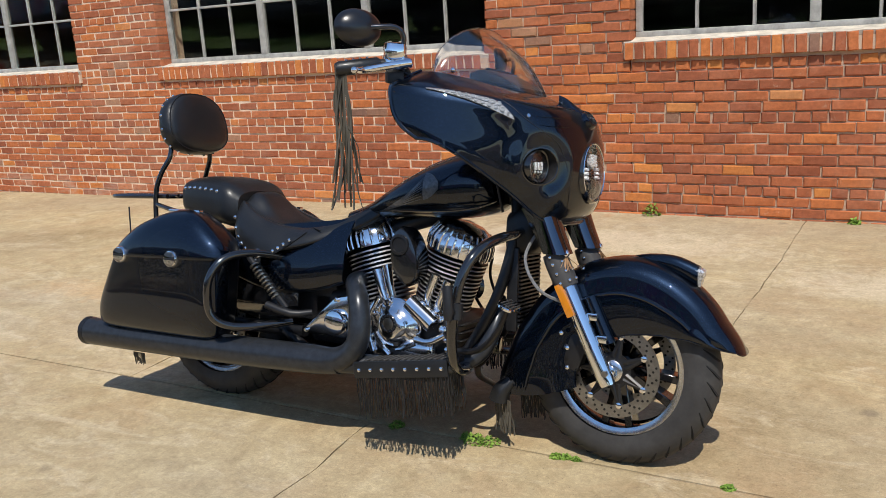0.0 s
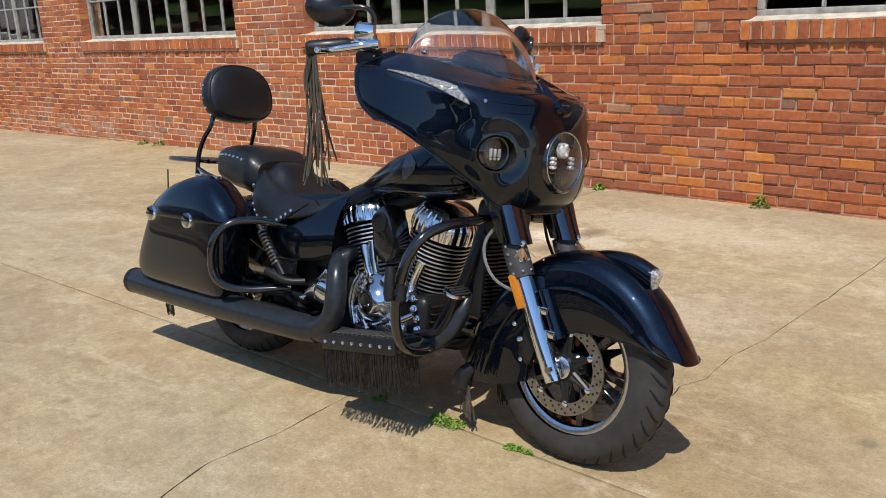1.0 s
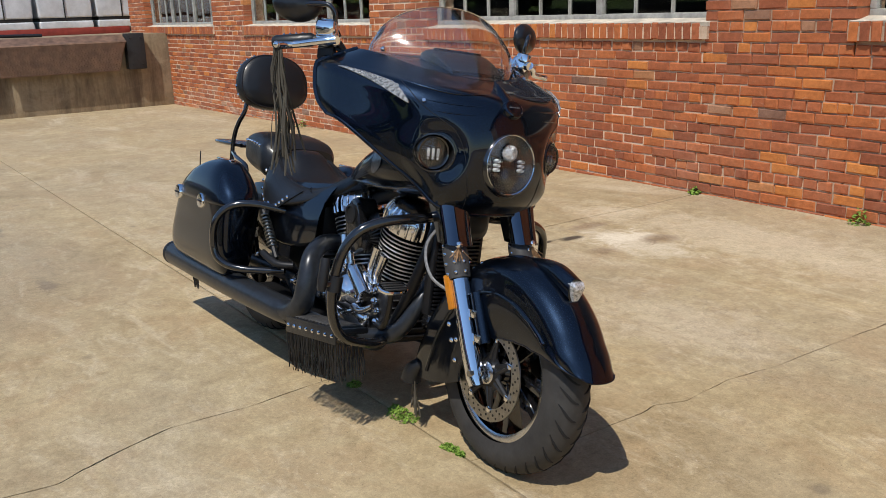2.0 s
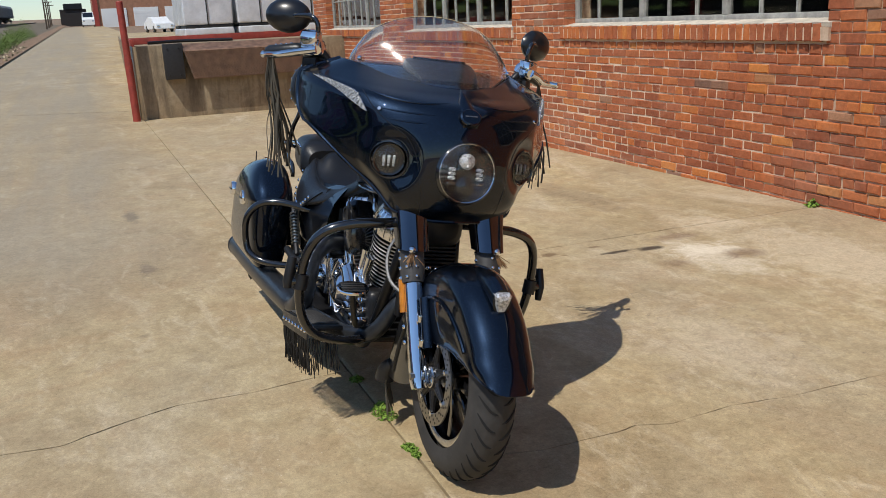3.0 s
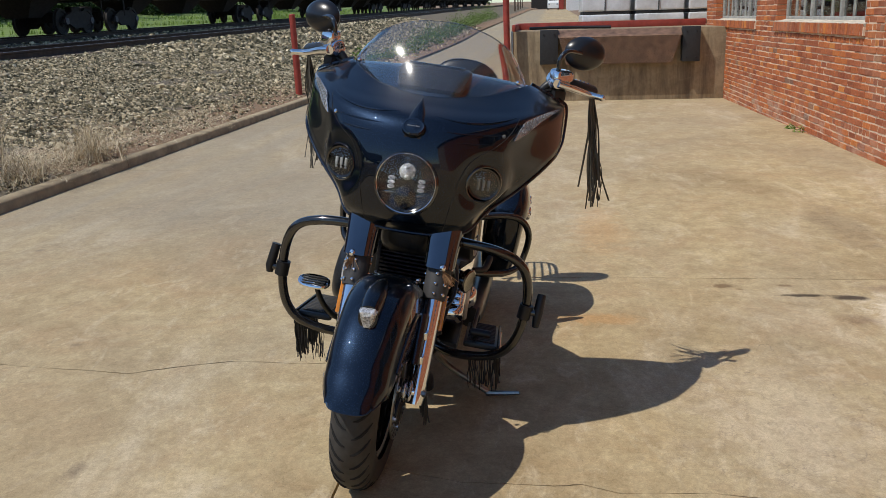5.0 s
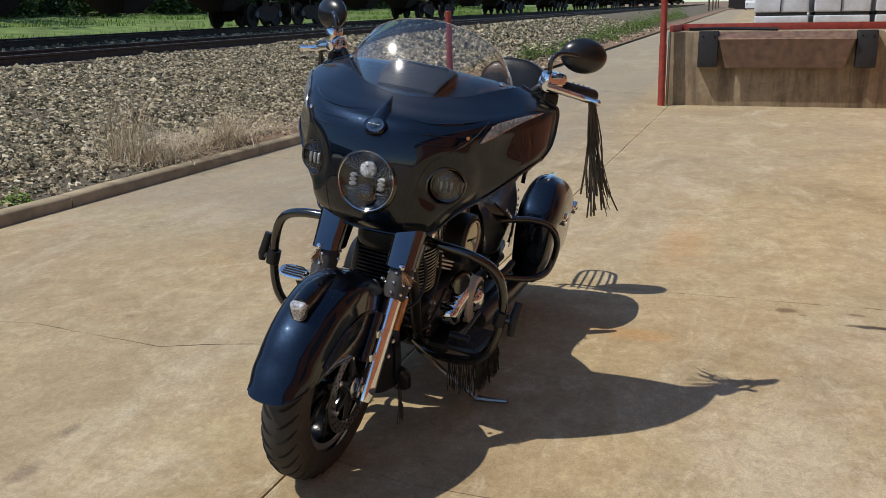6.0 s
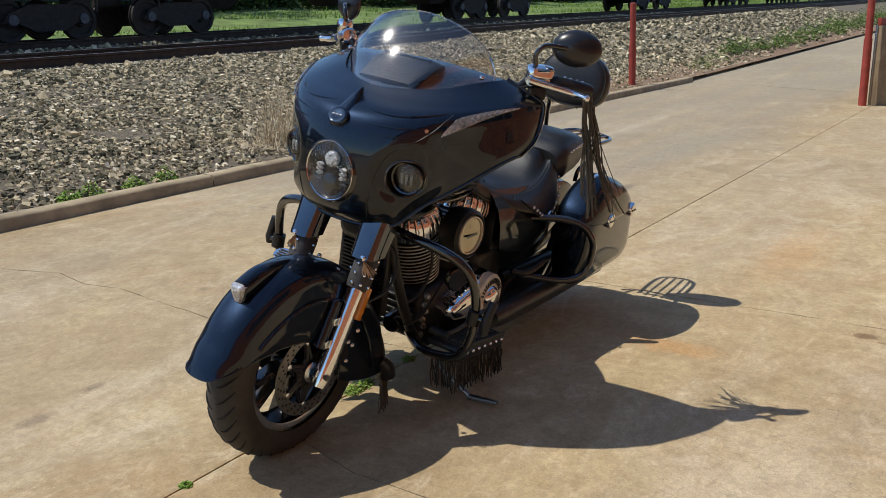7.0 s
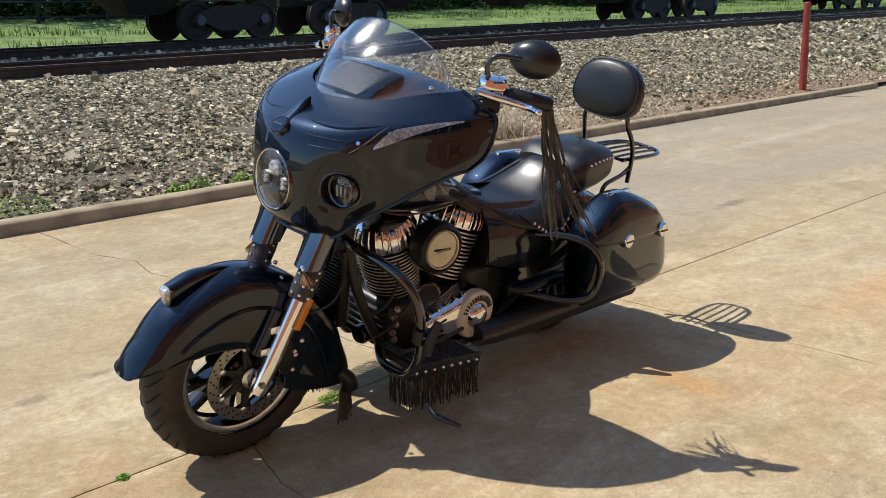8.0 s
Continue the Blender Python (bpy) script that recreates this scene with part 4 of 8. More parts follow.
def simple_car(name, label, x, y, z, length, width, height, body_mat, turn=0.0, van=False):
    """A far vehicle: body, cabin glass, wheels, lamps."""
    c = thing(name, label, "vehicle", pose(x, y, z, 0, 0, turn))
    L, W, H = length / 2, width / 2, height
    if van:
        prof = [(-L, 0.35), (-L, H), (L * 0.45, H), (L * 0.62, H * 0.62), (L, H * 0.5), (L, 0.35)]
    else:
        prof = [(-L, 0.3), (-L * 0.98, H * 0.62), (-L * 0.75, H * 0.68), (-L * 0.5, H), (L * 0.12, H), (L * 0.42, H * 0.66), (L * 0.95, H * 0.55), (L, 0.3)]
    bm = bmesh.new()
    skin(bm, [[(px, s * W * (1 if pz < H * 0.7 else 0.86), pz) for px, pz in prof] for s in (-1, 1)])
    bmesh.ops.bevel(bm, geom=list(bm.edges), offset=0.05, segments=2, affect="EDGES")
    bmesh.ops.recalc_face_normals(bm, faces=bm.faces)
    part("body", bm, body_mat, c)
    gx0, gx1 = (L * 0.47, L * 0.6) if van else (L * 0.14, L * 0.38)
    bm = bmesh.new()
    skin(bm, [[(gx0, s * W * 0.8, H * 0.97), (gx1 + 0.03, s * W * 0.8, H * 0.68), (gx1 - 0.02, s * W * 0.8, H * 0.66), (gx0 - 0.04, s * W * 0.8, H * 0.95)] for s in (-1, 1)])
    part("windscreen", bm, GLOSS_BLACK, c, "dark glass", False)
    for sx in (-0.6, 0.62):
        for s in (-1, 1):
            w = part("wheel", lathe([(-0.1, 0.2), (-0.1, 0.3), (-0.07, 0.33), (0.07, 0.33), (0.1, 0.3), (0.1, 0.2)], (sx * L, s * (W - 0.08), 0.33), (0, 1, 0), 20), RUBBER, c)
            part("hubcap", lathe([(-0.11, 0.18), (0.11, 0.18)], (sx * L, s * (W - 0.07), 0.33), (0, 1, 0), 16), STEEL, w)
    for s in (-1, 1):
        part("headlight", box((L - 0.06, s * W * 0.72 - 0.13, H * 0.36), (L + 0.015, s * W * 0.72 + 0.13, H * 0.46), 0.02), LENS_WHITE, c)
    return c


simple_car("delivery_van", "white delivery van parked far up the driveway", -182, 0.9, 2.56, 5.6, 2.2, 2.7, WHITE, 0, True)
simple_car("saloon_car", "white saloon car parked beside the garages", -92, 6.6, 1.18, 4.6, 1.85, 1.5, WHITE, 10)
simple_car("pickup_car", "red car parked behind the wrapped pallets", -27.5, 6.3, DZ, 4.9, 1.9, 1.75, RED_CAR, 90)


def garage():
    g = thing("garage_building", "large tan brick warehouse with white roller doors", "building")
    x, y0, z = -190.0, 2.2, 2.3
    TAN = plain_mat("tan_brick_far", (0.34, 0.17, 0.10), 0.9, 0, 1.5, 0.2)
    part("wall", box((x - 25, y0, z - 0.6), (x, y0 + 60, z + 12)), TAN, g, smooth=False)
    part("roof", box((x - 25.5, y0 - 0.4, z + 12), (x + 0.4, y0 + 60.4, z + 12.5)), FRAME_GREY, g, smooth=False)
    part("corner_pilaster", box((x, y0 - 0.1, z - 0.4), (x + 0.25, y0 + 0.9, z + 12)), RED_PAINT, g, smooth=False)
    for k in range(6):
        d = part("roller_door", box((x, y0 + 1.4 + 6.1 * k, z), (x + 0.12, y0 + 6.2 + 6.1 * k, z + 3.7)), WHITE, g, "white roller door", False)
        for i in range(1, 6):
            part("door_panel", box((x + 0.12, y0 + 1.45 + 6.1 * k, z + 0.62 * (i - 1) + 0.03), (x + 0.16, y0 + 6.15 + 6.1 * k, z + 0.62 * i - 0.03)), WHITE, d, smooth=False)
    return g


garage()
f = thing("far_tower", "dark flat-roofed industrial building on the horizon", "building")
part("wall", box((-260, -5.0, 1.5), (-250, 1.4, 7.6)), WAGON_UNDER, f, smooth=False)
part("roof", box((-260.3, -4.0, 7.6), (-249.7, 0.5, 9.0)), SATIN_BLACK, f, smooth=False)
for k in range(4):
    pl = thing("utility_pole", "distant timber utility pole with a crossarm", "pole", group="utility poles")
    x, y = -150 - 22 * k, -5.5 - 0.3 * k
    part("pole", tube([(x, y, 1.5), (x, y, 8.5)], [0.14, 0.09], 8, 1), BARK, pl)
    part("crossarm", box((x - 0.06, y - 0.9, 7.7), (x + 0.06, y + 0.9, 7.85)), BARK, pl)


# ---- goods train ----


def wagon(s0, length, body_mat, label):
    """A covered hopper on two four-wheel trucks; local x along the track."""
    xm = s0
    w = thing("railway_wagon", label, "railway wagon", pose(xm, TRACK_Y - 6.7 - 0.77, rail_z(xm) + 0.18, 0, 0.917, 0), "goods train")
    L = length / 2
    bm = bmesh.new()
    ring = [(-1.5, 1.5), (-1.5, 3.5), (-1.2, 3.95), (1.2, 3.95), (1.5, 3.5), (1.5, 1.5)]
    skin(bm, [[(x, y * k, z) for y, z in ring] for x, k in ((-L + 0.9, 0.99), (L - 0.9, 0.99))])
    bmesh.ops.recalc_face_normals(bm, faces=bm.faces)
    body = part("body", bm, body_mat, w, smooth=False)
    n = int(length / 1.1)
    for i in range(n + 1):
        x = -L + 1.0 + (2 * L - 2.0) * i / n
        part("rib", box((x - 0.05, 1.48, 1.5), (x + 0.05, 1.57, 3.5)), body_mat, body, smooth=False)
    part("sill_beam", box((-L + 0.3, -1.45, 1.22), (L - 0.3, 1.52, 1.55), 0.02, seg=1), WAGON_UNDER, w)
    for k in range(3):
        x = -L + 3.6 + (2 * L - 7.2) * k / 2
        bm = bmesh.new()
        skin(bm, [[(x - 1.2 * q, -1.2 * q, z), (x + 1.2 * q, -1.2 * q, z), (x + 1.2 * q, 1.2 * q, z), (x - 1.2 * q, 1.2 * q, z)] for z, q in ((1.5, 1.0), (0.62, 0.35))])
        part("hopper_chute", bm, WAGON_UNDER, w, smooth=False)
    for e in (-1, 1):
        t = part("bogie", box((e * (L - 1.7) - 0.35, -0.95, 0.42), (e * (L - 1.7) + 0.35, 0.95, 0.78), 0.03, seg=1), WAGON_UNDER, w, "black cast bogie")
        for q in (-0.88, 0.88):
            x = e * (L - 1.7) + q
            for s in (-0.76, 0.76):
                part("wheel", lathe([(-0.07, 0.06), (-0.06, 0.2), (-0.03, 0.36), (-0.05, 0.48), (-0.02, 0.48), (-0.015, 0.455), (0.07, 0.455), (0.075, 0.37), (0.03, 0.34), (0.035, 0.18), (0.09, 0.14), (0.1, 0.05)], (x, s, 0.455), (0, 1, 0), 28), WAGON_UNDER, t)
            part("axle_cap", lathe([(0, 0.12), (0.16, 0.12), (0.17, 0.05)], (x, 0.87, 0.47), (0, 1, 0), 14), HUB, t)
        for s in (-1, 1):
            bm = bmesh.new()
            c = e * (L - 1.7)
            skin(bm, [[(c + px, s * 0.93 + dy, pz) for px, pz in ((-1.12, 0.42), (-0.95, 0.62), (-0.45, 0.80), (0.45, 0.80), (0.95, 0.62), (1.12, 0.42), (0.75, 0.40), (0.35, 0.22), (-0.35, 0.22), (-0.75, 0.40))] for dy in (-0.06, 0.06)])
            bmesh.ops.recalc_face_normals(bm, faces=bm.faces)
            part("side_frame", bm, WAGON_UNDER, t, smooth=False)
        part("coupler", box((e * (L - 0.3) - 0.35, -0.14, 0.72), (e * (L - 0.3) + 0.35, 0.14, 0.98), 0.03, seg=1), WAGON_UNDER, w)
        part("ladder", tube([(e * (L - 0.75), 1.4, 0.6), (e * (L - 0.75), 1.4, 3.6)], 0.03, 6, 1), WAGON_UNDER, w)
        part("end_post", box((e * (L - 0.45) - 0.05, -1.35, 1.15), (e * (L - 0.45) + 0.05, 1.4, 1.9)), WAGON_UNDER, w, smooth=False)
    return w


for k in range(15):
    x = 16.05 - 18.5 * k
    mats = (WAGON_GREY, GRAFFITI if k in (1, 3, 7) else WAGON_GREY)
    wagon(x, 18.2, mats[k % 2], "grey goods wagon sprayed with graffiti" if mats[k % 2] is GRAFFITI else "grey covered hopper wagon with black running gear")


# ---- vegetation ----
def blades(name, spots, per, height, spread, material, seed, label, category, width=0.006, kind="stuff", droop=0.5, base=None):
    """Tufts of narrow blades, as one mesh."""
    rng = random.Random(seed)
    v, f = [], []
    for (x, y, s) in spots:
        z0 = base(x, y) if base else 0.0
        for i in range(int(per * s)):
            a, q = rng.uniform(0, 6.283), rng.random()
            bx, by2 = x + rng.gauss(0, spread * s * 0.5), y + rng.gauss(0, spread * s * 0.5)
            h = height * s * rng.uniform(0.4, 1.0)
            out = h * droop * rng.uniform(0.3, 1.3)
            dx, dy = math.cos(a), math.sin(a)
            w = width * rng.uniform(0.6, 1.3)
            k = len(v)
            for t in (0, 0.5, 1.0):
                px, py, pz = bx + dx * out * t * t, by2 + dy * out * t * t, z0 + h * (t - 0.25 * droop * t * t)
                ww = w * (1 - 0.85 * t)
                v.append((px - dy * ww, py + dx * ww, pz))
                v.append((px + dy * ww, py - dx * ww, pz))
            f += [(k, k + 1, k + 3, k + 2), (k + 2, k + 3, k + 5, k + 4)]
    return tagged(joined(name, v, f, material, None, kind), label, category)


def leaves(name, spots, per, size, material, seed, label, category, kind="stuff", base=None):
    """Low clumps of small leaves; spots: x, y, radius, height."""
    rng = random.Random(seed)
    v, f = [], []
    for x, y, r, h in spots:
        z0 = base(x, y) if base else 0.0
        for i in range(per):
            a, q = rng.uniform(0, 6.283), math.sqrt(rng.random()) * r
            p = Vector((x + q * math.cos(a), y + q * math.sin(a), z0 + h * rng.random() * (1.1 - q / r)))
            n = Vector((rng.gauss(0, 0.6), rng.gauss(0, 0.6), 1)).normalized()
            s = n.orthogonal().normalized()
            s.rotate(Matrix.Rotation(rng.uniform(0, 6.28), 3, n))
            t = n.cross(s)
            L, W = size * rng.uniform(0.6, 1.3), size * rng.uniform(0.3, 0.6)
            k = len(v)
            v += [p - s * L, p + t * W, p + s * L, p - t * W]
            f.append((k, k + 1, k + 2, k + 3))
    return tagged(joined(name, v, f, material, None, kind), label, category)


leaves("weeds", [(0.0, 0.0, 0.045, 0.03), (0.05, 0.005, 0.04, 0.025), (-0.04, 0.01, 0.025, 0.03), (0.30, -0.005, 0.022, 0.010), (0.33, 0.0, 0.02, 0.010), (0.37, 0.0, 0.015, 0.008), (-0.33, 0.0, 0.03, 0.025), (0.86, 0.0, 0.02, 0.01)], 110, 0.009, GREEN, 3,
       "small green weeds growing in the slab joint", "weeds")
leaves("weeds", [(-0.45, 3.72, 0.07, 0.12), (-1.75, 3.73, 0.05, 0.06), (-8.3, 3.7, 0.09, 0.12), (-8.7, 3.7, 0.07, 0.08), (0.9, 3.73, 0.04, 0.05)], 80, 0.018, GREEN, 5, "green weeds at the foot of the brick wall", "weeds", base=lambda x, y: fall(x, y))
leaves("weeds", [(-1.45, -3.92, 0.09, 0.10), (-1.65, -3.93, 0.12, 0.14), (-2.06, -3.93, 0.10, 0.12), (-2.40, -3.96, 0.12, 0.13), (-0.3, -4.1, 0.26, 0.16), (0.2, -4.1, 0.26, 0.16), (-18.0, -4.3, 0.4, 0.25), (-18.8, -4.4, 0.4, 0.25), (-20.5, -4.6, 0.35, 0.3)], 240, 0.018, GREEN, 7,
       "bright green weeds behind the kerb", "weeds", base=lambda x, y: bank(x, y))
rng = random.Random(21)
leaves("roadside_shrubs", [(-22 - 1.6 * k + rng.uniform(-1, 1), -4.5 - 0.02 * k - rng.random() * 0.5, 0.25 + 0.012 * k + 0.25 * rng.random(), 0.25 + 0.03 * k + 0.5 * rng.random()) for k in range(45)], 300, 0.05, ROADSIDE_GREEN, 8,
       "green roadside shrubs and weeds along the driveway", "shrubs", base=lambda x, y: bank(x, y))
blades("dead_grass", [(-4.18, -4.36, 1.0), (-4.30, -4.46, 1.3), (-4.42, -4.42, 1.0)], 60, 0.80, 0.20, STRAW, 9, "clump of tall dead straw-coloured grass", "dead grass", 0.003, droop=0.45, base=lambda x, y: bank(x, y))
blades("dead_grass", [(-5.55, -4.1, 1.1), (-5.65, -4.05, 1.0), (-6.1, -4.4, 0.8)], 80, 0.62, 0.20, STRAW, 13, "bent clump of dead straw-coloured grass", "dead grass", 0.003, droop=0.8, base=lambda x, y: bank(x, y))
blades("dead_grass", [(-4.2, -4.25, 1.1), (-4.35, -4.3, 1.2), (-4.6, -4.2, 1.1), (-4.25, -4.05, 0.9), (-4.8, -4.2, 1.0), (-5.5, -4.1, 1.2), (-5.75, -4.15, 1.1), (-5.2, -4.2, 0.9)], 100, 0.36, 0.26, STRAW, 17, "arching straw-coloured dead grass behind the kerb", "dead grass", 0.0042, droop=1.7, base=lambda x, y: bank(x, y))
blades("dead_grass", [(-3.7 - 0.13 * k + rng.uniform(-0.3, 0.3), -3.95 - rng.random() * 0.9, 0.8 + 0.5 * rng.random()) for k in range(46)], 90, 0.085, 0.42, STRAW, 12, "flattened mat of straw on the bank", "dead grass", 0.003, droop=3.6, base=lambda x, y: bank(x, y) + 0.03)
blades("dead_grass", [(-0.5 - 0.62 * k + rng.uniform(-0.4, 0.4), -4.1 - rng.random() * 1.1, 0.5 + 0.4 * rng.random()) for k in range(60)], 36, 0.10, 0.7, STRAW, 10, "low dry grass and straw on the bank", "dead grass", 0.0035, droop=2.6, base=lambda x, y: bank(x, y))


def meadow_z(x, y):
    """The meadow climbs away from the railway."""
    return grade(x) + 0.48 + 0.085 * max(0.0, -20.3 - y)


MEADOW = plain_mat("meadow_turf", (0.13, 0.19, 0.045), 0.95, 0, 1.2, 0.5, 0.6)
sheet("meadow", [12 - 8 * k for k in range(24)], [-20.3, -24, -30, -45, -80], meadow_z, MEADOW, label="green grass beyond the railway", category="grass")
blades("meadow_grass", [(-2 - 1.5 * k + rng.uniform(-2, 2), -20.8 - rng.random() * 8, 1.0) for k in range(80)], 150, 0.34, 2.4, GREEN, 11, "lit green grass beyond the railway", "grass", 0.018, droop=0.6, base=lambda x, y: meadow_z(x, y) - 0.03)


def tree(x, y, h, seed):
    rng = random.Random(seed)
    z0 = meadow_z(x, y) - 0.1
    t = thing("tree", "dark leafy tree beyond the railway", "tree", pose(x, y, z0), "trees beyond the railway")
    bm = tube([(0, 0, 0), (0.15, 0.1, h * 0.3), (0.0, 0.25, h * 0.62)], [0.22, 0.16, 0.08], 9, 4)
    for i in range(6):
        a = rng.uniform(0, 6.28)
        z = h * rng.uniform(0.2, 0.5)
        tube([(0.1, 0.1, z), (1.0 * math.cos(a), 1.0 * math.sin(a), z + 0.8), (2.1 * math.cos(a), 2.1 * math.sin(a), z + 1.9)], [0.09, 0.06, 0.03], 6, 3, bm)
    part("trunk", bm, BARK, t)
    v, f = [], []
    for i in range(60):
        c = Vector((rng.gauss(0, 1.7), rng.gauss(0, 1.5), h * rng.uniform(0.03, 1.0)))
        r = rng.uniform(0.5, 1.1) * (1.15 - 0.5 * c.z / h)
        for k in range(46):
            p = c + Vector((rng.gauss(0, 0.5), rng.gauss(0, 0.5), rng.gauss(0, 0.42))) * r
            n = Vector((rng.gauss(0, 1), rng.gauss(0, 1), rng.gauss(0.5, 1))).normalized()
            s = n.orthogonal().normalized()
            q = n.cross(s)
            L, W = rng.uniform(0.10, 0.2), rng.uniform(0.05, 0.11)
            j = len(v)
            v += [p - s * L, p + q * W, p + s * L, p - q * W]
            f.append((j, j + 1, j + 2, j + 3))
    joined("crown", v, f, TREE_GREEN, t, "")
    return t


for k in range(30):
    x = 8 - 4.2 * k + rng.uniform(-1.5, 1.5)
    tree(x, -31 - rng.uniform(0, 5), rng.uniform(5.5, 8.0), 100 + k)
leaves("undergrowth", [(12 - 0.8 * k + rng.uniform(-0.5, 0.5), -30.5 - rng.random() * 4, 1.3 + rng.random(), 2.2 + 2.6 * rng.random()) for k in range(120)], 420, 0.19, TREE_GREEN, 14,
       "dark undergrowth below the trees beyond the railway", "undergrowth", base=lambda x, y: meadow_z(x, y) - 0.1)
fence = thing("railing_fence", "black iron railing fence beyond the train", "fence")
for k in range(12):
    x = 2 - 2.4 * k
    part("post", box((x - 0.05, -29.1, 1.0), (x + 0.05, -29.0, 2.8)), SATIN_BLACK, fence, smooth=False)
for z in (1.5, 2.0, 2.6):
    part("rail", tube([(2, -29.05, z), (-24.4, -29.05, z + 0.2)], 0.035, 6, 1), SATIN_BLACK, fence)

# ---- the motorcycle; local x ahead, y to its left, z up; it leans on its side stand ----
BIKE = Matrix.Translation((0.0, 0.056, 0.0)) @ Matrix.Rotation(radians(0.8), 4, "Z") @ Matrix.Rotation(radians(-10.5), 4, "X")
bike = thing("motorcycle", "black touring motorcycle with leather fringe leaning on its side stand", "motorcycle", BIKE)
DOWN = (BIKE.to_3x3().inverted() @ Vector((0, 0, -1))).normalized()
AX_F, AX_R = Vector((0.496, 0, 0.312)), Vector((-1.172, 0, 0.312))


def bp(name, bm, material, parent=bike, label="", angle=38):
    return part(name, bm, material, parent, label, True, angle)


def oval(cx, cy, hx, hy, z, n=28, e=4.0):
    """A rounded rectangle in plan, at height z."""
    out = []
    for k in range(n):
        a = 2 * math.pi * k / n
        c, s = math.cos(a), math.sin(a)
        out.append(Vector((cx + hx * math.copysign(abs(c) ** (2 / e), c), cy + hy * math.copysign(abs(s) ** (2 / e), s), z)))
    return out


def cross(x, w, z0, z1, n=24, e=3.0, cy=0.0, flat=0.5):
    """A rounded section across the bike at x."""
    out = []
    for k in range(n):
        a = 2 * math.pi * k / n
        c, s = math.cos(a), math.sin(a)
        h = (z1 - z0) / 2
        out.append(Vector((x, cy + w * math.copysign(abs(c) ** (2 / e), c), (z0 + z1) / 2 + h * math.copysign(abs(s) ** (2 / e), s))))
    return out


def loft(rings):
    bm = bmesh.new()
    skin(bm, rings)
    bmesh.ops.recalc_face_normals(bm, faces=bm.faces)
    return bm


def glass_dish(profile, centre, axis, thick=0.002):
    """A thin closed dish of glass."""
    bm = bmesh.new()
    d, s, u = axes(axis)
    c = Vector(centre)
    full = profile + [(h - thick, r) for h, r in reversed(profile)]
    skin(bm, [[c + d * h + (s * math.cos(2 * math.pi * k / 40) + u * math.sin(2 * math.pi * k / 40)) * r for k in range(40)] for h, r in full], loop=True)
    bmesh.ops.recalc_face_normals(bm, faces=bm.faces)
    return bm


def table(rows, n):
    """Stations smoothed by splines; rows of equal length."""
    k = len(rows[0])
    out = []
    for i in range(len(rows) - 1):
        for j in range(n):
            t = j / n
            a, b, c, d = rows[max(i - 1, 0)], rows[i], rows[i + 1], rows[min(i + 2, len(rows) - 1)]
            out.append([0.5 * ((2 * b[q]) + (c[q] - a[q]) * t + (2 * a[q] - 5 * b[q] + 4 * c[q] - d[q]) * t * t + (3 * b[q] - a[q] - 3 * c[q] + d[q]) * t ** 3) for q in range(k)])
    out.append(list(rows[-1]))
    return out


def studs(points, normal, r, parent, name="stud"):
    for p in points:
        bp(name, lathe([(0, r), (r * 0.45, r * 0.8), (r * 0.75, r * 0.35)], p, normal, 8), CHROME, parent)


def fringe(a, b, count, length, seed, spread=0.25, r=0.0022, lift=(0, 0, 0)):
    """Flat leather thongs hanging from the line a to b, each with its own bend."""
    rng = random.Random(seed)
    bm = bmesh.new()
    a, b = Vector(a), Vector(b)
    for i in range(count):
        p = a.lerp(b, (i + rng.uniform(0.2, 0.8)) / count)
        L = length * rng.uniform(0.78, 1.06)
        w = Vector((rng.gauss(0, spread), rng.gauss(0, spread), 0)) * L * 0.35 + Vector(lift) * L * rng.random()
        kink = Vector((rng.gauss(0, 1), rng.gauss(0, 1), 0)) * L * 0.022
        line = spline([p, p + DOWN * L * 0.33 + w * 0.18 + kink, p + DOWN * L * 0.68 + w * 0.55 - kink, p + DOWN * L + w], 3)
        turn = rng.uniform(0, 3.14)
        rings = []
        for k, q in enumerate(line):
            t = turn + 0.12 * k
            u, v = Vector((math.cos(t), math.sin(t), 0)), Vector((-math.sin(t), math.cos(t), 0))
            rings.append([q + u * r * 1.25, q + v * r * 0.55, q - u * r * 1.25, q - v * r * 0.55])
        skin(bm, rings)
    return bm


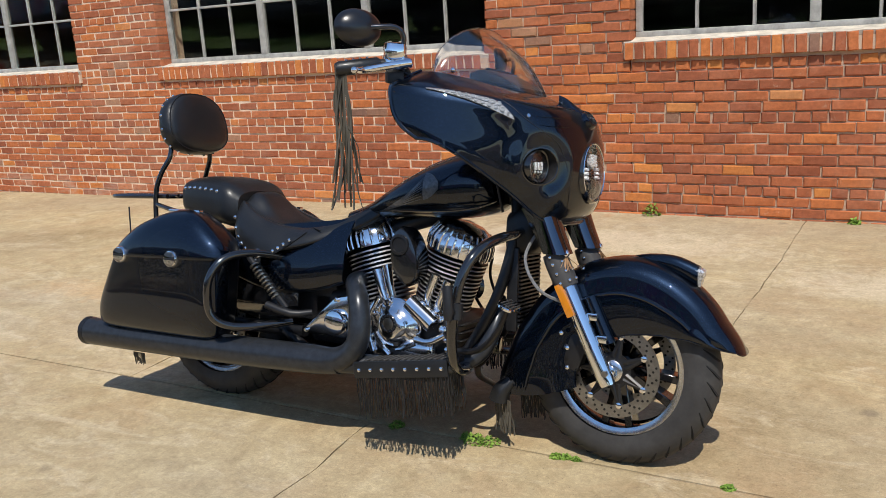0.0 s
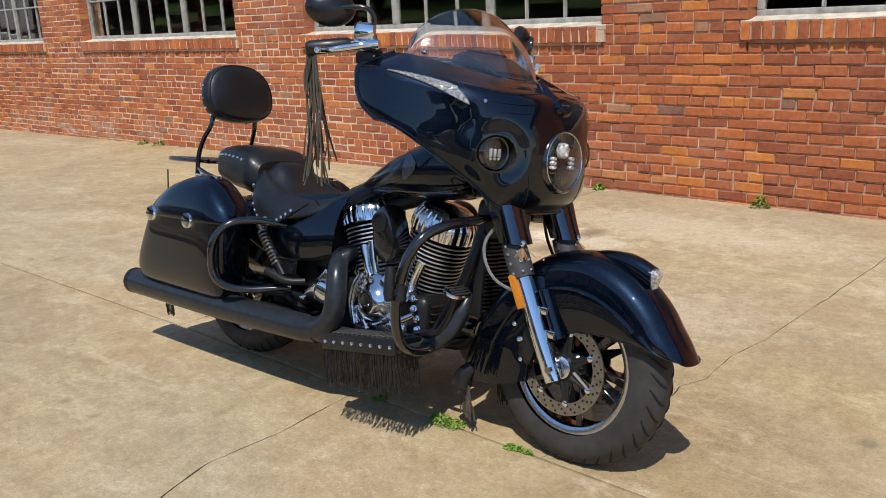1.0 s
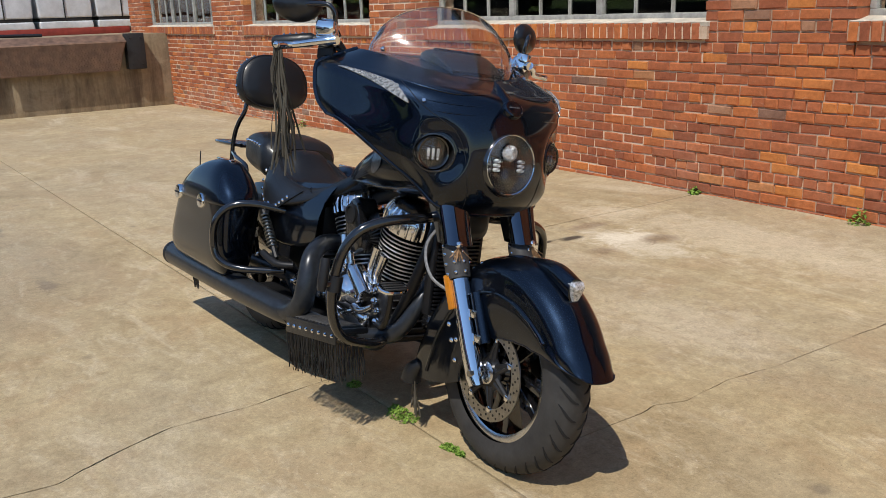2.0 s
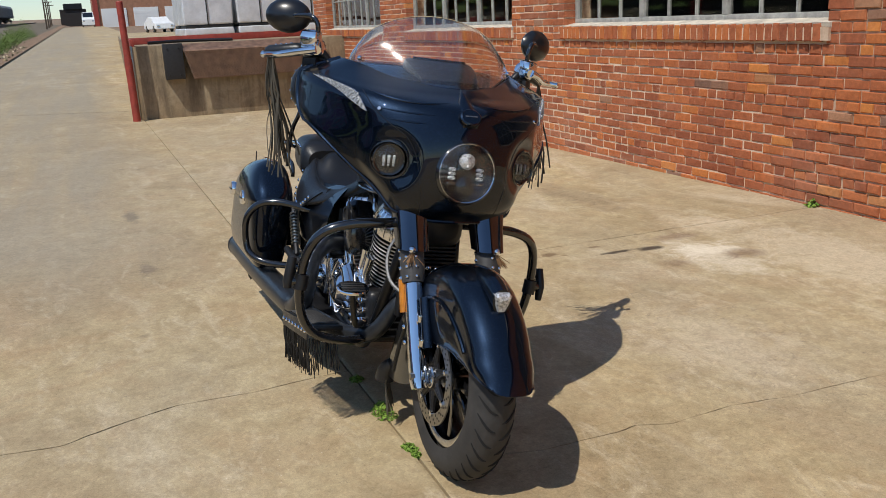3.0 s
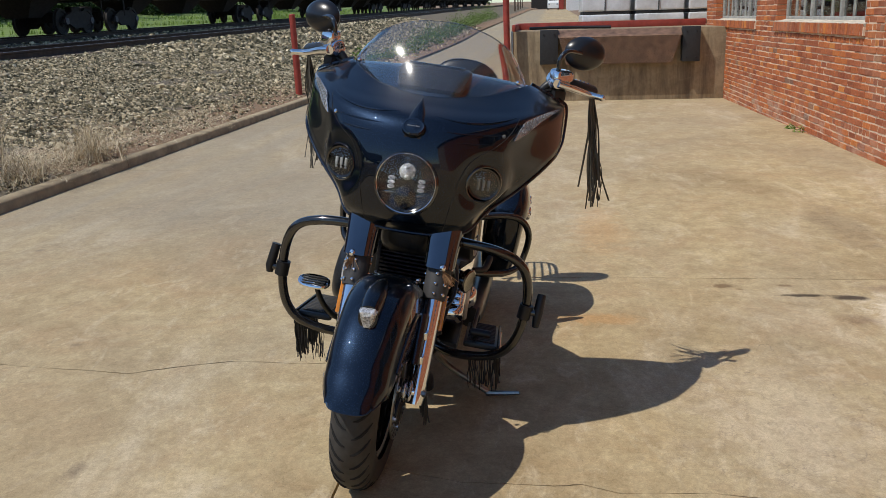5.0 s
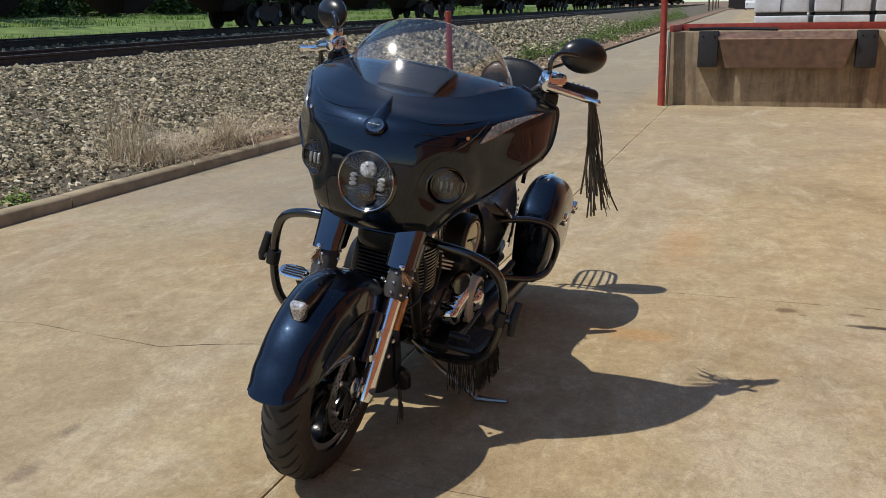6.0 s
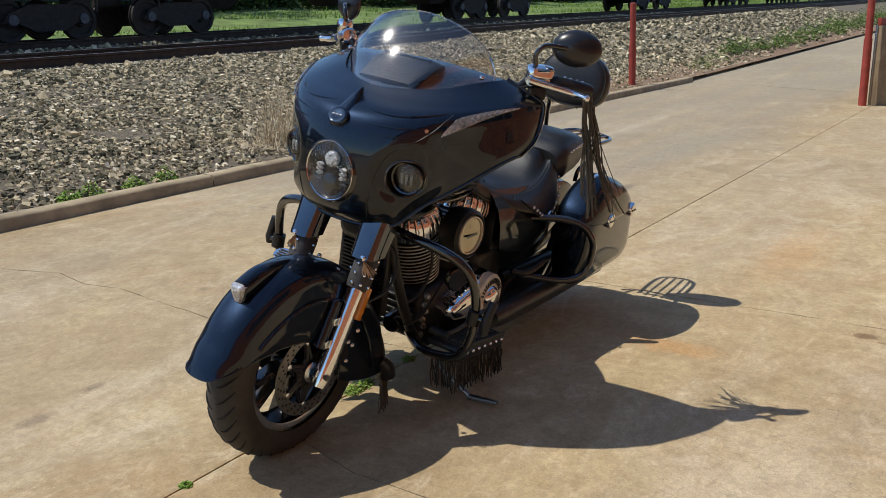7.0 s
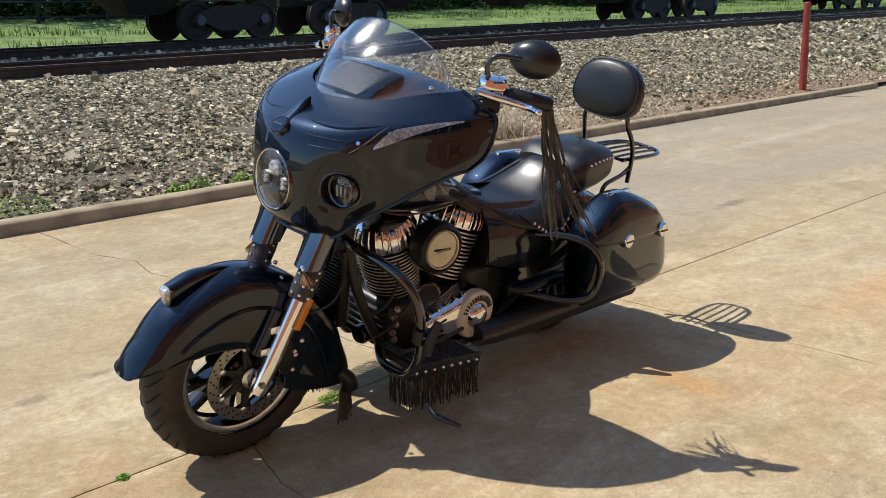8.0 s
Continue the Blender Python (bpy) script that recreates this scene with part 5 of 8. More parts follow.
# wheels -------------------------------------------------------------
def wheel(centre, tyre_r, half, rim_r, name, discs):
    w = bp(name, lathe([(-half * 0.75, 0.035), (-half * 0.6, 0.045), (half * 0.6, 0.045), (half * 0.75, 0.035)], centre, (0, 1, 0), 28), GLOSS_BLACK, bike, "gloss black cast wheel hub")
    prof = []
    for k in range(19):
        a = -math.pi * 0.62 + 2 * math.pi * 0.62 * k / 18
        prof.append((half * math.sin(a) * (1.0 if abs(a) < 1.9 else 0.97), tyre_r - 0.062 + 0.062 * math.cos(a) if abs(a) < 1.6 else rim_r + 0.006 + (tyre_r - 0.064 - rim_r) * (1.95 - abs(a)) / 0.35))
    tyre = bp("tyre", lathe(prof, centre, (0, 1, 0), 72, caps=False), RUBBER, w, "black tyre with curved tread grooves")
    # curved black bars on the tread, painted for the shade in its grooves
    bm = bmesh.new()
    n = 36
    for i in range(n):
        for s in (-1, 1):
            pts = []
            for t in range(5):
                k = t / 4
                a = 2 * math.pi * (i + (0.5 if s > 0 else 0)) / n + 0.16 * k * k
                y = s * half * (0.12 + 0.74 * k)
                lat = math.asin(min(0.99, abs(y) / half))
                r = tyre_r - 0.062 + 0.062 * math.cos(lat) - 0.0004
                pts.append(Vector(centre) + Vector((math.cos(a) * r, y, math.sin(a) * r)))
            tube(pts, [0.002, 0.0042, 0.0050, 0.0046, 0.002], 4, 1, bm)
    tagged(bp("tread_groove", bm, GROOVE_SHADE, tyre), kind="stuff")
    bm = lathe([(-half * 0.72, rim_r + 0.008), (-half * 0.74, rim_r - 0.006), (-half * 0.5, rim_r - 0.014), (half * 0.5, rim_r - 0.014), (half * 0.74, rim_r - 0.006), (half * 0.72, rim_r + 0.008)], centre, (0, 1, 0), 64, caps=False)
    bp("rim", solid(bm, 0.004), GLOSS_BLACK, w)
    for s in (-1, 1):
        bp("rim_lip", lathe([(s * half * 0.735, rim_r + 0.009), (s * half * 0.775, rim_r + 0.006), (s * half * 0.765, rim_r - 0.008), (s * half * 0.70, rim_r - 0.017)], centre, (0, 1, 0), 64, caps=False), ALLOY, w, "machined bright rim lip")
    for i in range(10):
        a = 2 * math.pi * i / 10 + (0.10 if i % 2 else -0.10)
        d = Vector((math.cos(a), 0, math.sin(a)))
        bm = bmesh.new()
        t = Vector((-d.z, 0, d.x))
        c = Vector(centre)
        skin(bm, [[c + d * r + t * (q * wd) + Vector((0, yy, 0)) for q, yy in ((-1, -hh), (1, -hh), (1, hh), (-1, hh))] for r, wd, hh in ((0.035, 0.016, half * 0.42), (0.11, 0.011, half * 0.36), (rim_r - 0.008, 0.014, half * 0.5))])
        bmesh.ops.bevel(bm, geom=list(bm.edges), offset=0.003, segments=1, affect="EDGES")
        bp("spoke", bm, GLOSS_BLACK, w)
    for s in discs:
        y = s * 0.088
        bm = bmesh.new()
        seg = 60
        rings = [[Vector(centre) + Vector((math.cos(2 * math.pi * k / seg) * r, yy, math.sin(2 * math.pi * k / seg) * r)) for k in range(seg)] for r, yy in ((0.152, y - 0.0025), (0.152, y + 0.0025), (0.113, y + 0.0025), (0.113, y - 0.0025))]
        skin(bm, rings, loop=True)
        bmesh.ops.recalc_face_normals(bm, faces=bm.faces)
        disc = bp("brake_disc", bm, STEEL, w, "drilled steel brake disc")
        bm = bmesh.new()
        for k in range(72):
            a = 2 * math.pi * k / 72
            r = (0.121, 0.132, 0.143)[k % 3]
            lathe([(-0.0034, 0.0040), (0.0034, 0.0040)], Vector(centre) + Vector((math.cos(a) * r, y, math.sin(a) * r)), (0, 1, 0), 8, bm)
        tagged(bp("drilling", bm, PLASTIC, disc), kind="stuff")
        bp("disc_carrier", lathe([(-0.003, 0.06), (0.003, 0.06)], Vector(centre) + Vector((0, y, 0)), (0, 1, 0), 28), SATIN_BLACK, disc)
        for k in range(14):
            a = 2 * math.pi * (k // 2 + 0.5) / 7
            b = a + (0.22 if k % 2 else -0.22)
            bp("carrier_arm", tube([Vector(centre) + Vector((math.cos(b) * 0.045, y, math.sin(b) * 0.045)), Vector(centre) + Vector((math.cos(a) * 0.112, y, math.sin(a) * 0.112))], [0.009, 0.0075], 6, 1), SATIN_BLACK, disc)
        for k in range(7):
            a = 2 * math.pi * (k + 0.5) / 7
            bp("bolt", lathe([(0, 0.010), (s * 0.006, 0.010), (s * 0.008, 0.005)], Vector(centre) + Vector((math.cos(a) * 0.113, y + s * 0.002, math.sin(a) * 0.113)), (0, 1, 0), 8), CHROME, disc)
        bp("axle_boss", lathe([(0, 0.036), (s * 0.012, 0.036), (s * 0.016, 0.030), (s * 0.017, 0.020), (s * 0.010, 0.018)], Vector(centre) + Vector((0, y, 0)), (0, 1, 0), 24), ALLOY, w, "bright axle boss")
    return w


# near-black colour stands in for shade inside the tread grooves
GROOVE_SHADE = plain_mat("groove_shade_rubber", (0.006, 0.006, 0.006), 0.9)
wheel(AX_F, 0.320, 0.068, 0.213, "front_wheel", (-1, 1))
wheel(AX_R, 0.320, 0.090, 0.213, "rear_wheel", (-1,))

# front fender ---------------------------------------------------------
FEN_OUT = [(0.0, 0.400), (0.09, 0.374), (0.22, 0.368), (0.36, 0.366), (0.5, 0.355), (0.62, 0.348), (0.76, 0.354), (0.88, 0.382), (1.0, 0.440)]
FEN_IN = [(0.0, 0.380), (0.02, 0.330), (0.05, 0.284), (0.105, 0.218), (0.17, 0.172), (0.23, 0.142), (0.33, 0.115), (0.45, 0.102), (0.62, 0.105), (0.85, 0.115), (1.0, 0.130)]


def pick(tab, u):
    for (a, p), (b, q) in zip(tab, tab[1:]):
        if u <= b:
            k = (u - a) / (b - a)
            k = k * k * (3 - 2 * k) * 0.4 + k * 0.6
            return p + (q - p) * k
    return tab[-1][1]


def fender_point(u, v, s, inset=0.0):
    """u: from the front tip over the top to the rear; v: 0 at the crown, 1 at the skirt's edge."""
    ro, ri = pick(FEN_OUT, u) - inset, pick(FEN_IN, u)
    a0 = 12 + 2.5 * min(1.0, v / 0.5) ** 2
    a = radians(a0 + u * (196 - a0 + 22 * max(0.0, v - 0.35)))
    nose = max(0.0, 0.07 - u) / 0.07
    w = (0.092 + 0.022 * u) * (1 - 0.34 * nose ** 2.6) - inset
    deep = min(0.062, (ro - ri) * 0.8)
    if v < 0.5:
        q = v / 0.5 * math.pi / 2
        y, r = w * math.sin(q) ** 0.9, ro - deep * (1 - math.cos(q))
    else:
        k = (v - 0.5) / 0.5
        y, r = w + 0.006 * math.sin(k * math.pi), ro - deep + (ri - ro + deep) * k
    return AX_F + Vector((math.cos(a) * r, s * y, math.sin(a) * r))


bm = bmesh.new()
vs = [-1 + 2 * k / 48 for k in range(49)]
skin(bm, [[fender_point(u / 72, abs(v), 1 if v > 0 else -1) for v in vs] + [fender_point(u / 72, abs(v), 1 if v > 0 else -1, 0.005) for v in reversed(vs)] for u in range(73)])
bmesh.ops.recalc_face_normals(bm, faces=bm.faces)
fender = bp("front_fender", bm, PAINT, bike, "deep valanced black metallic front fender")
bp("rolled_edge", tube([fender_point(0, abs(v), 1 if v > 0 else -1, 0.002) for v in vs], 0.0022, 6, 1), PAINT, fender)
for s in (-1, 1):
    bm = tube([fender_point(0.10 + 0.87 * k / 30, 0.5 + 0.13, s) + Vector((0, s * 0.001, 0)) for k in range(31)], 0.0065, 8, 1)
    bp("bead", bm, PAINT, fender)
    bm = tube([fender_point(u / 60, 1.0, s) for u in range(0, 61)], 0.0028, 6, 1)
    bp("rolled_edge", bm, PAINT, fender)
    studs([fender_point(0.74, 0.86, s) + Vector((0, s * 0.003, 0)), fender_point(0.86, 0.93, s) + Vector((0, s * 0.003, 0))], (0, s, 0), 0.009, fender, "bolt")
    for q in (0.02, -0.05):
        bp("bolt", ball((0.36 + q, s * 0.070, 0.626 - 0.012 * (q < 0)), 0.008), CHROME, fender)
# lamp on the fender
rows = table([(0.515, 0.006, 0.655, 0.672), (0.58, 0.022, 0.645, 0.684), (0.66, 0.031, 0.625, 0.682), (0.735, 0.028, 0.588, 0.655)], 5)
lamp = bp("fender_lamp", loft([cross(x, w, a, b, 20, 2.4) for x, w, a, b in rows]), PAINT, fender)
bm = bmesh.new()
skin(bm, [[Vector((x + 0.010 * q, y * k, z0 + (z1 - z0) * q)) for y, q in ((-0.012, 0.0), (0.012, 0.0), (0.024, 0.45), (0.030, 0.88), (0.022, 1.0), (-0.022, 1.0), (-0.030, 0.88), (-0.024, 0.45))] for x, k, z0, z1 in ((0.714, 0.86, 0.590, 0.650), (0.732, 0.86, 0.586, 0.647), (0.741, 0.70, 0.592, 0.640), (0.743, 0.3, 0.605, 0.628))])
bmesh.ops.recalc_face_normals(bm, faces=bm.faces)
bp("lens", bm, CRYSTAL, lamp, "clear wedge-shaped lens", 8)

# fork -------------------------------------------------------------------
for s in (-1, 1):
    y = s * 0.132
    low, top = Vector((0.492, y, 0.285)), Vector((0.215, y, 0.855))
    d = (top - low)
    at = lambda k: low + d * k
    leg = bp("fork_leg", tube([at(0), at(0.02), at(0.5)], [0.016, 0.029, 0.031], 20, 3), CHROME, bike, "chrome fork leg cover")
    bp("upper_tube", tube([at(0.45), at(1.0)], 0.0245, 18, 1), CHROME, leg)
    bp("axle_cap", lathe([(0, 0.019), (0.008, 0.019), (0.010, 0.013), (0.004, 0.012)], AX_F + Vector((0, s * 0.122, 0.004)), (0, s, 0), 16), CHROME, leg)
    bp("axle_nut", lathe([(0, 0.011), (0.014, 0.011)], low + Vector((0.002, s * 0.018, 0.028)), (0, s, 0), 6), STEEL, leg)
    wrap = bp("leather_wrap", tube([at(0.505), at(0.56), at(0.64), at(0.69)], [0.037, 0.040, 0.040, 0.037], 20, 3), WORN_LEATHER, leg, "grey leather wrap with studs")
    side = d.normalized().cross(Vector((0, s, 0))).normalized()
    for k in (0.53, 0.58, 0.63, 0.67):
        for n in (Vector((0, s, 0)), -side if s > 0 else side, Vector((0, -s, 0)), (Vector((0, s, 0)) + (-side if s > 0 else side)).normalized()):
            bp("stud", lathe([(0, 0.0062), (0.004, 0.005), (0.006, 0.002)], at(k) + n * 0.0395, n, 8), CHROME, wrap)
    fwd = Vector((0.9, 0, 0.45)).normalized()
    knot = at(0.66) + fwd * 0.045 + Vector((0, s * 0.014, 0))
    bp("concho", ball(knot, 0.013), CHROME, wrap)
    bm = bmesh.new()
    trng = random.Random(7 + s)
    for k in range(70):
        e = knot + DOWN * trng.uniform(0.035, 0.055) + Vector((trng.gauss(0.0, 0.011), trng.gauss(s * 0.012, 0.012), 0))
        tube([knot + DOWN * 0.008, e], 0.0011, 3, 1, bm)
    bp("tassel", bm, HORSEHAIR, wrap, "tan horsehair tassel")
    bp("reflector", box((-0.013, -0.006, -0.055), (0.013, 0.006, 0.055), 0.004, m=Matrix.Translation(at(0.435) + Vector((-0.014, s * 0.036, 0))) @ Matrix.Rotation(-0.46, 4, "Y")), AMBER, leg, "amber side reflector")
    for k in (0.21, 0.33):
        bp("clamp", box((-0.014, -0.014, -0.012), (0.020, 0.014, 0.012), 0.004, m=Matrix.Translation(at(k) + Vector((0.036, s * -0.006, 0.012)))), CHROME, leg)
    bp("caliper_bar", tube([at(0.17) + Vector((0.047, -s * 0.02, 0.02)), at(0.42) + Vector((0.047, -s * 0.02, 0.02))], 0.020, 16, 1), PAINT, leg)
    cal = box((-0.035, -0.026, -0.06), (0.035, 0.026, 0.06), 0.012, m=Matrix.Translation(AX_F + Vector((-0.125, s * 0.088, 0.045))) @ Matrix.Rotation(0.35, 4, "Y"))
    bp("brake_caliper", cal, SATIN_BLACK, leg, "black brake caliper")
    # shroud under the fairing
    rows = []
    for k in range(11):
        t = k / 10
        c = at(0.69 + 0.25 * t)
        w = 0.050 + 0.004 * t + 0.008 * t ** 2
        rows.append([c + Vector((math.copysign(abs(math.cos(a)) ** 0.62, math.cos(a)) * w * 1.1 + 0.004, math.copysign(abs(math.sin(a)) ** 0.72, math.sin(a)) * w, 0)) for a in (radians(-100 + 200 * q / 16) for q in range(17))])
    bm = bmesh.new()
    skin(bm, rows, False, False)
    bp("fork_shroud", shell(bm, 0.004), SMOKED_CHROME, bike, "smoked chrome fork shroud", 60)
    studs([at(0.28) + Vector((-0.075, s * 0.012, -0.02)), at(0.2) + Vector((-0.075, s * 0.012, -0.02))], (0, s, 0), 0.009, leg, "bolt")

# fairing ------------------------------------------------------------------
NOSE = table([(0.315, 0.768), (0.362, 0.82), (0.382, 0.93), (0.376, 1.04), (0.338, 1.125), (0.24, 1.168), (0.165, 1.197)], 8)
EDGE = table([(-0.030, 0.438, 1.036), (-0.076, 0.449, 1.070), (-0.104, 0.451, 1.108), (-0.117, 0.450, 1.148), (-0.123, 0.446, 1.186), (-0.119, 0.426, 1.207), (-0.095, 0.315, 1.252)], 8)


# each round lamp sits in a recess cut through the shell, on a pod that faces ahead
SPOT, SPOT_AXIS, SPOT_R = Vector((0.282, 0.229, 0.955)), Vector((0.97, 0.19, -0.03)).normalized(), 0.057
POD_AXIS = Vector((0.88, 0.47, 0.02)).normalized()


def fairing_point(th, v, s=1, out=0.0):
    """th: 0 on the middle line to 90 at the rear edge; v: 0 at the lower edge to 6 at the windscreen."""
    def at(th, v):
        f = min(max(v, 0.0), 5.999) * 8
        i = int(f)
        k = f - i
        n = [a + (b - a) * k for a, b in zip(NOSE[i], NOSE[i + 1])]
        e = [a + (b - a) * k for a, b in zip(EDGE[i], EDGE[i + 1])]
        c, q = math.cos(radians(th)), math.sin(radians(th))
        bulge = 0.016 * math.exp(-((th - 33) / 11) ** 2 - ((v - 2.1) / 0.8) ** 2) - 0.003 * math.exp(-((th - 52) / 22) ** 2 - ((v - 2.7) / 0.7) ** 2)
        g = min(1.0, max(0.0, (th - 24) / 26))
        pw = 1.0 + 0.62 * g * g * (3 - 2 * g) * min(1.0, max(0.0, (3.5 - v) / 2.3))
        p = Vector((e[0] + (n[0] - e[0]) * c + bulge, e[1] * q ** pw + bulge * 0.6, n[1] + (e[2] - n[1]) * q ** 3.1))
        p.y -= 0.020 * math.exp(-((th - 60) / 17) ** 2) * min(1.0, max(0.0, (v - 1.2) / 2.6))
        far = p - SPOT
        h = far.dot(POD_AXIS)
        r = (far - POD_AXIS * h).length
        if r < 0.125:
            k = (1 - max(0.0, r - 0.058) / 0.067) * min(1.0, max(0.0, (v - 0.15) / 0.9))
            p += POD_AXIS * (k * k * (3 - 2 * k) * 0.72 * min(0.045, max(-0.03, 0.004 - h)))
        return p
    p = at(th, v)
    if out:
        du, dv = at(min(th + 1.0, 89.9), v) - at(th - 1.0, v), at(th, v + 0.05) - at(th, v - 0.05)
        n = du.cross(dv).normalized()
        if n.y < 0 and th > 20:
            n = -n
        if n.x < 0 and th <= 20:
            n = -n
        p = p + n * out
    return Vector((p.x, p.y * s, p.z))


def off_axis(th, v):
    p = fairing_point(th, v) - SPOT
    return (p - SPOT_AXIS * p.dot(SPOT_AXIS)).length


TH_C, V_C = min(((20 + 0.5 * i, 1.0 + 0.05 * j) for i in range(60) for j in range(50)), key=lambda q: off_axis(*q))


def to_rim(th, v):
    """Moves a place on the shell outwards to the rim of the recess."""
    lo, hi = 0.0, 1.0
    while off_axis(TH_C + (th - TH_C) * hi, V_C + (v - V_C) * hi) < SPOT_R:
        hi *= 1.5
    for _ in range(18):
        k = (lo + hi) / 2
        if off_axis(TH_C + (th - TH_C) * k, V_C + (v - V_C) * k) < SPOT_R:
            lo = k
        else:
            hi = k
    return TH_C + (th - TH_C) * hi, V_C + (v - V_C) * hi


bm = bmesh.new()
grid = []
for j in range(91):
    line = []
    for i in range(141):
        t = -90 + 180 * i / 140
        th, v, s = abs(t), 6 * j / 90, 1 if t > 0 else -1
        p = fairing_point(th, v)
        if p.y ** 2 + (p.z - 0.936) ** 2 < 0.094 ** 2 and p.x > 0.2:
            line.append(None)
            continue
        far = off_axis(th, v)
        if far < SPOT_R:
            if far < SPOT_R - 0.007:
                line.append(None)
                continue
            th, v = to_rim(th, v)
        line.append(bm.verts.new(fairing_point(th, v, s)))
    grid.append(line)
for a, b in zip(grid, grid[1:]):
    for i in range(140):
        q = [k for k in (a[i], a[i + 1], b[i + 1], b[i]) if k]
        if len(q) > 2:
            bm.faces.new(q)
fairing = bp("fairing", shell(bm, 0.005), PAINT, bike, "black metallic batwing fairing", 45)
for s in (-1, 1):
    bp("edge_trim", tube([fairing_point(90, 6 * k / 24, s) for k in range(25)], 0.007, 8, 1), PAINT, fairing)
    bp("edge_trim", tube([fairing_point(90 * k / 30, 0.0, s) for k in range(31)], 0.006, 8, 1), PAINT, fairing)
    # turn signal lens
    bm = bmesh.new()
    rows = []
    for k in range(17):
        t = k / 16
        th = 44 + 31 * t
        vc = 3.62 + 0.62 * t
        half = 0.33 * (1 - t) ** 0.65 * min(1.0, (t + 0.01) / 0.20) ** 0.6 + 0.015
        rows.append([fairing_point(th, vc - 0.28 * max(0.0, 1 - t / 0.2) ** 1.5 + half * q, s, 0.0045) for q in (-1, -0.5, 0, 0.5, 1)])
    skin(bm, rows, False, False)
    sig = bp("turn_signal", solid(bm, 0.006), SIGNAL, fairing, "clear turn signal strip with two rows of round cells")
    rim = [r[0] for r in rows] + [r[4] for r in reversed(rows)]
    bp("lens_edge", tube(rim + [rim[0]], 0.0013, 5, 1), LENS_WHITE, sig)
    for k in range(9):
        t = 0.13 + 0.079 * k
        half = 0.33 * (1 - t) ** 0.65
        for q in (-0.43, 0.43) if k < 8 else (0.0,):
            p, n = fairing_point(44 + 31 * (t + 0.02 * q), 3.62 + 0.62 * t + half * q, s, 0.005), fairing_point(44 + 31 * t, 3.62 + 0.62 * t, s, 0.02) - fairing_point(44 + 31 * t, 3.62 + 0.62 * t, s)
            r = 0.0084 * (1 - 0.55 * t)
            bp("cell", lathe([(0, r), (0.003, r * 0.95), (0.0035, r * 0.72), (0.0008, r * 0.55), (0.002, r * 0.25), (0.0022, 0.0004)], p, n, 12), LED_DULL, sig)
    # brow over the nose, two swage lines under it, and the seam of the nose panel
    bp("brow", tube([fairing_point(7 + 37 * k / 16, 4.35 - 0.25 * math.sin(math.pi * k / 16) + 0.1 * k / 16, s, -0.0005) for k in range(17)], [0.001, 0.0045, 0.005, 0.0045, 0.001], 8, 1), PAINT, fairing)
    bp("swage", tube([fairing_point(13 + 24 * k / 12, 3.72 - 0.12 * k / 12, s, 0.0) for k in range(13)], [0.0008, 0.0028, 0.0028, 0.0008], 6, 1), PAINT, fairing)
    bp("swage", tube([fairing_point(17 + 17 * k / 12, 3.38 - 0.10 * k / 12, s, 0.0) for k in range(13)], [0.0008, 0.0028, 0.0028, 0.0008], 6, 1), PAINT, fairing)
    bp("panel_seam", tube([fairing_point(th, v, s, 0.0002) for th, v in ((45, 4.30), (43, 3.9), (40, 3.55), (36, 3.25), (31, 3.05), (25, 2.8), (21, 2.3), (18.5, 1.6), (17, 0.9), (16, 0.2))], 0.0013, 5, 4), PLASTIC, fairing)
    bp("screw", lathe([(0, 0.007), (0.004, 0.006)], fairing_point(37, 3.55, s, 0.002), (0.7, s * 0.5, 0.4), 8), CHROME, fairing)
    # spot lamp in its recess
    rim = [fairing_point(*to_rim(TH_C + 6 * math.cos(a), V_C + 0.4 * math.sin(a)), s) for a in (2 * math.pi * k / 40 for k in range(41))]
    ax = Vector((SPOT_AXIS.x, SPOT_AXIS.y * s, SPOT_AXIS.z))
    c0 = Vector((SPOT.x, SPOT.y * s, SPOT.z))
    deep = min((p - c0).dot(ax) for p in rim) + 0.022
    c = c0 + ax * deep
    bp("recess_rim", tube(rim, 0.0035, 6, 1), GLOSS_BLACK, fairing)
    bm = bmesh.new()
    skin(bm, [rim[:-1], [p - ax * ((p - c).dot(ax) + 0.02) for p in rim[:-1]]], False)
    bp("recess_wall", bm, PLASTIC, fairing)
    spot = bp("spot_lamp", lathe([(-0.06, 0.050), (0.0, 0.052), (0.006, 0.050), (0.004, 0.045), (-0.006, 0.044)], c, ax, 36), GLOSS_BLACK, fairing, "round auxiliary lamp")
    bp("reflector_bowl", lathe([(-0.004, 0.044), (-0.010, 0.03), (-0.012, 0.004)], c, ax, 28), GLOSS_BLACK, spot)
    bm = bmesh.new()
    d, sd, up = axes(ax)
    for q in (-1, 0, 1):
        box((-0.004, -0.0045, -0.013), (0.004, 0.0045, 0.013), 0.002, bm, 1, Matrix.Translation(c + d * 0.0 + sd * 0.016 * q) @ Matrix.Rotation(math.atan2(ax.y, ax.x), 4, "Z"))
        ball(c + d * 0.0 + sd * 0.016 * q - up * 0.018, 0.0045, bm, 8, 5)
    bp("led_bars", bm, LED_DULL, spot)
    bp("lens", glass_dish([(0.003, 0.0455), (0.010, 0.03), (0.013, 0.012), (0.0135, 0.002)], c, ax), CLEAR, spot).visible_shadow = False

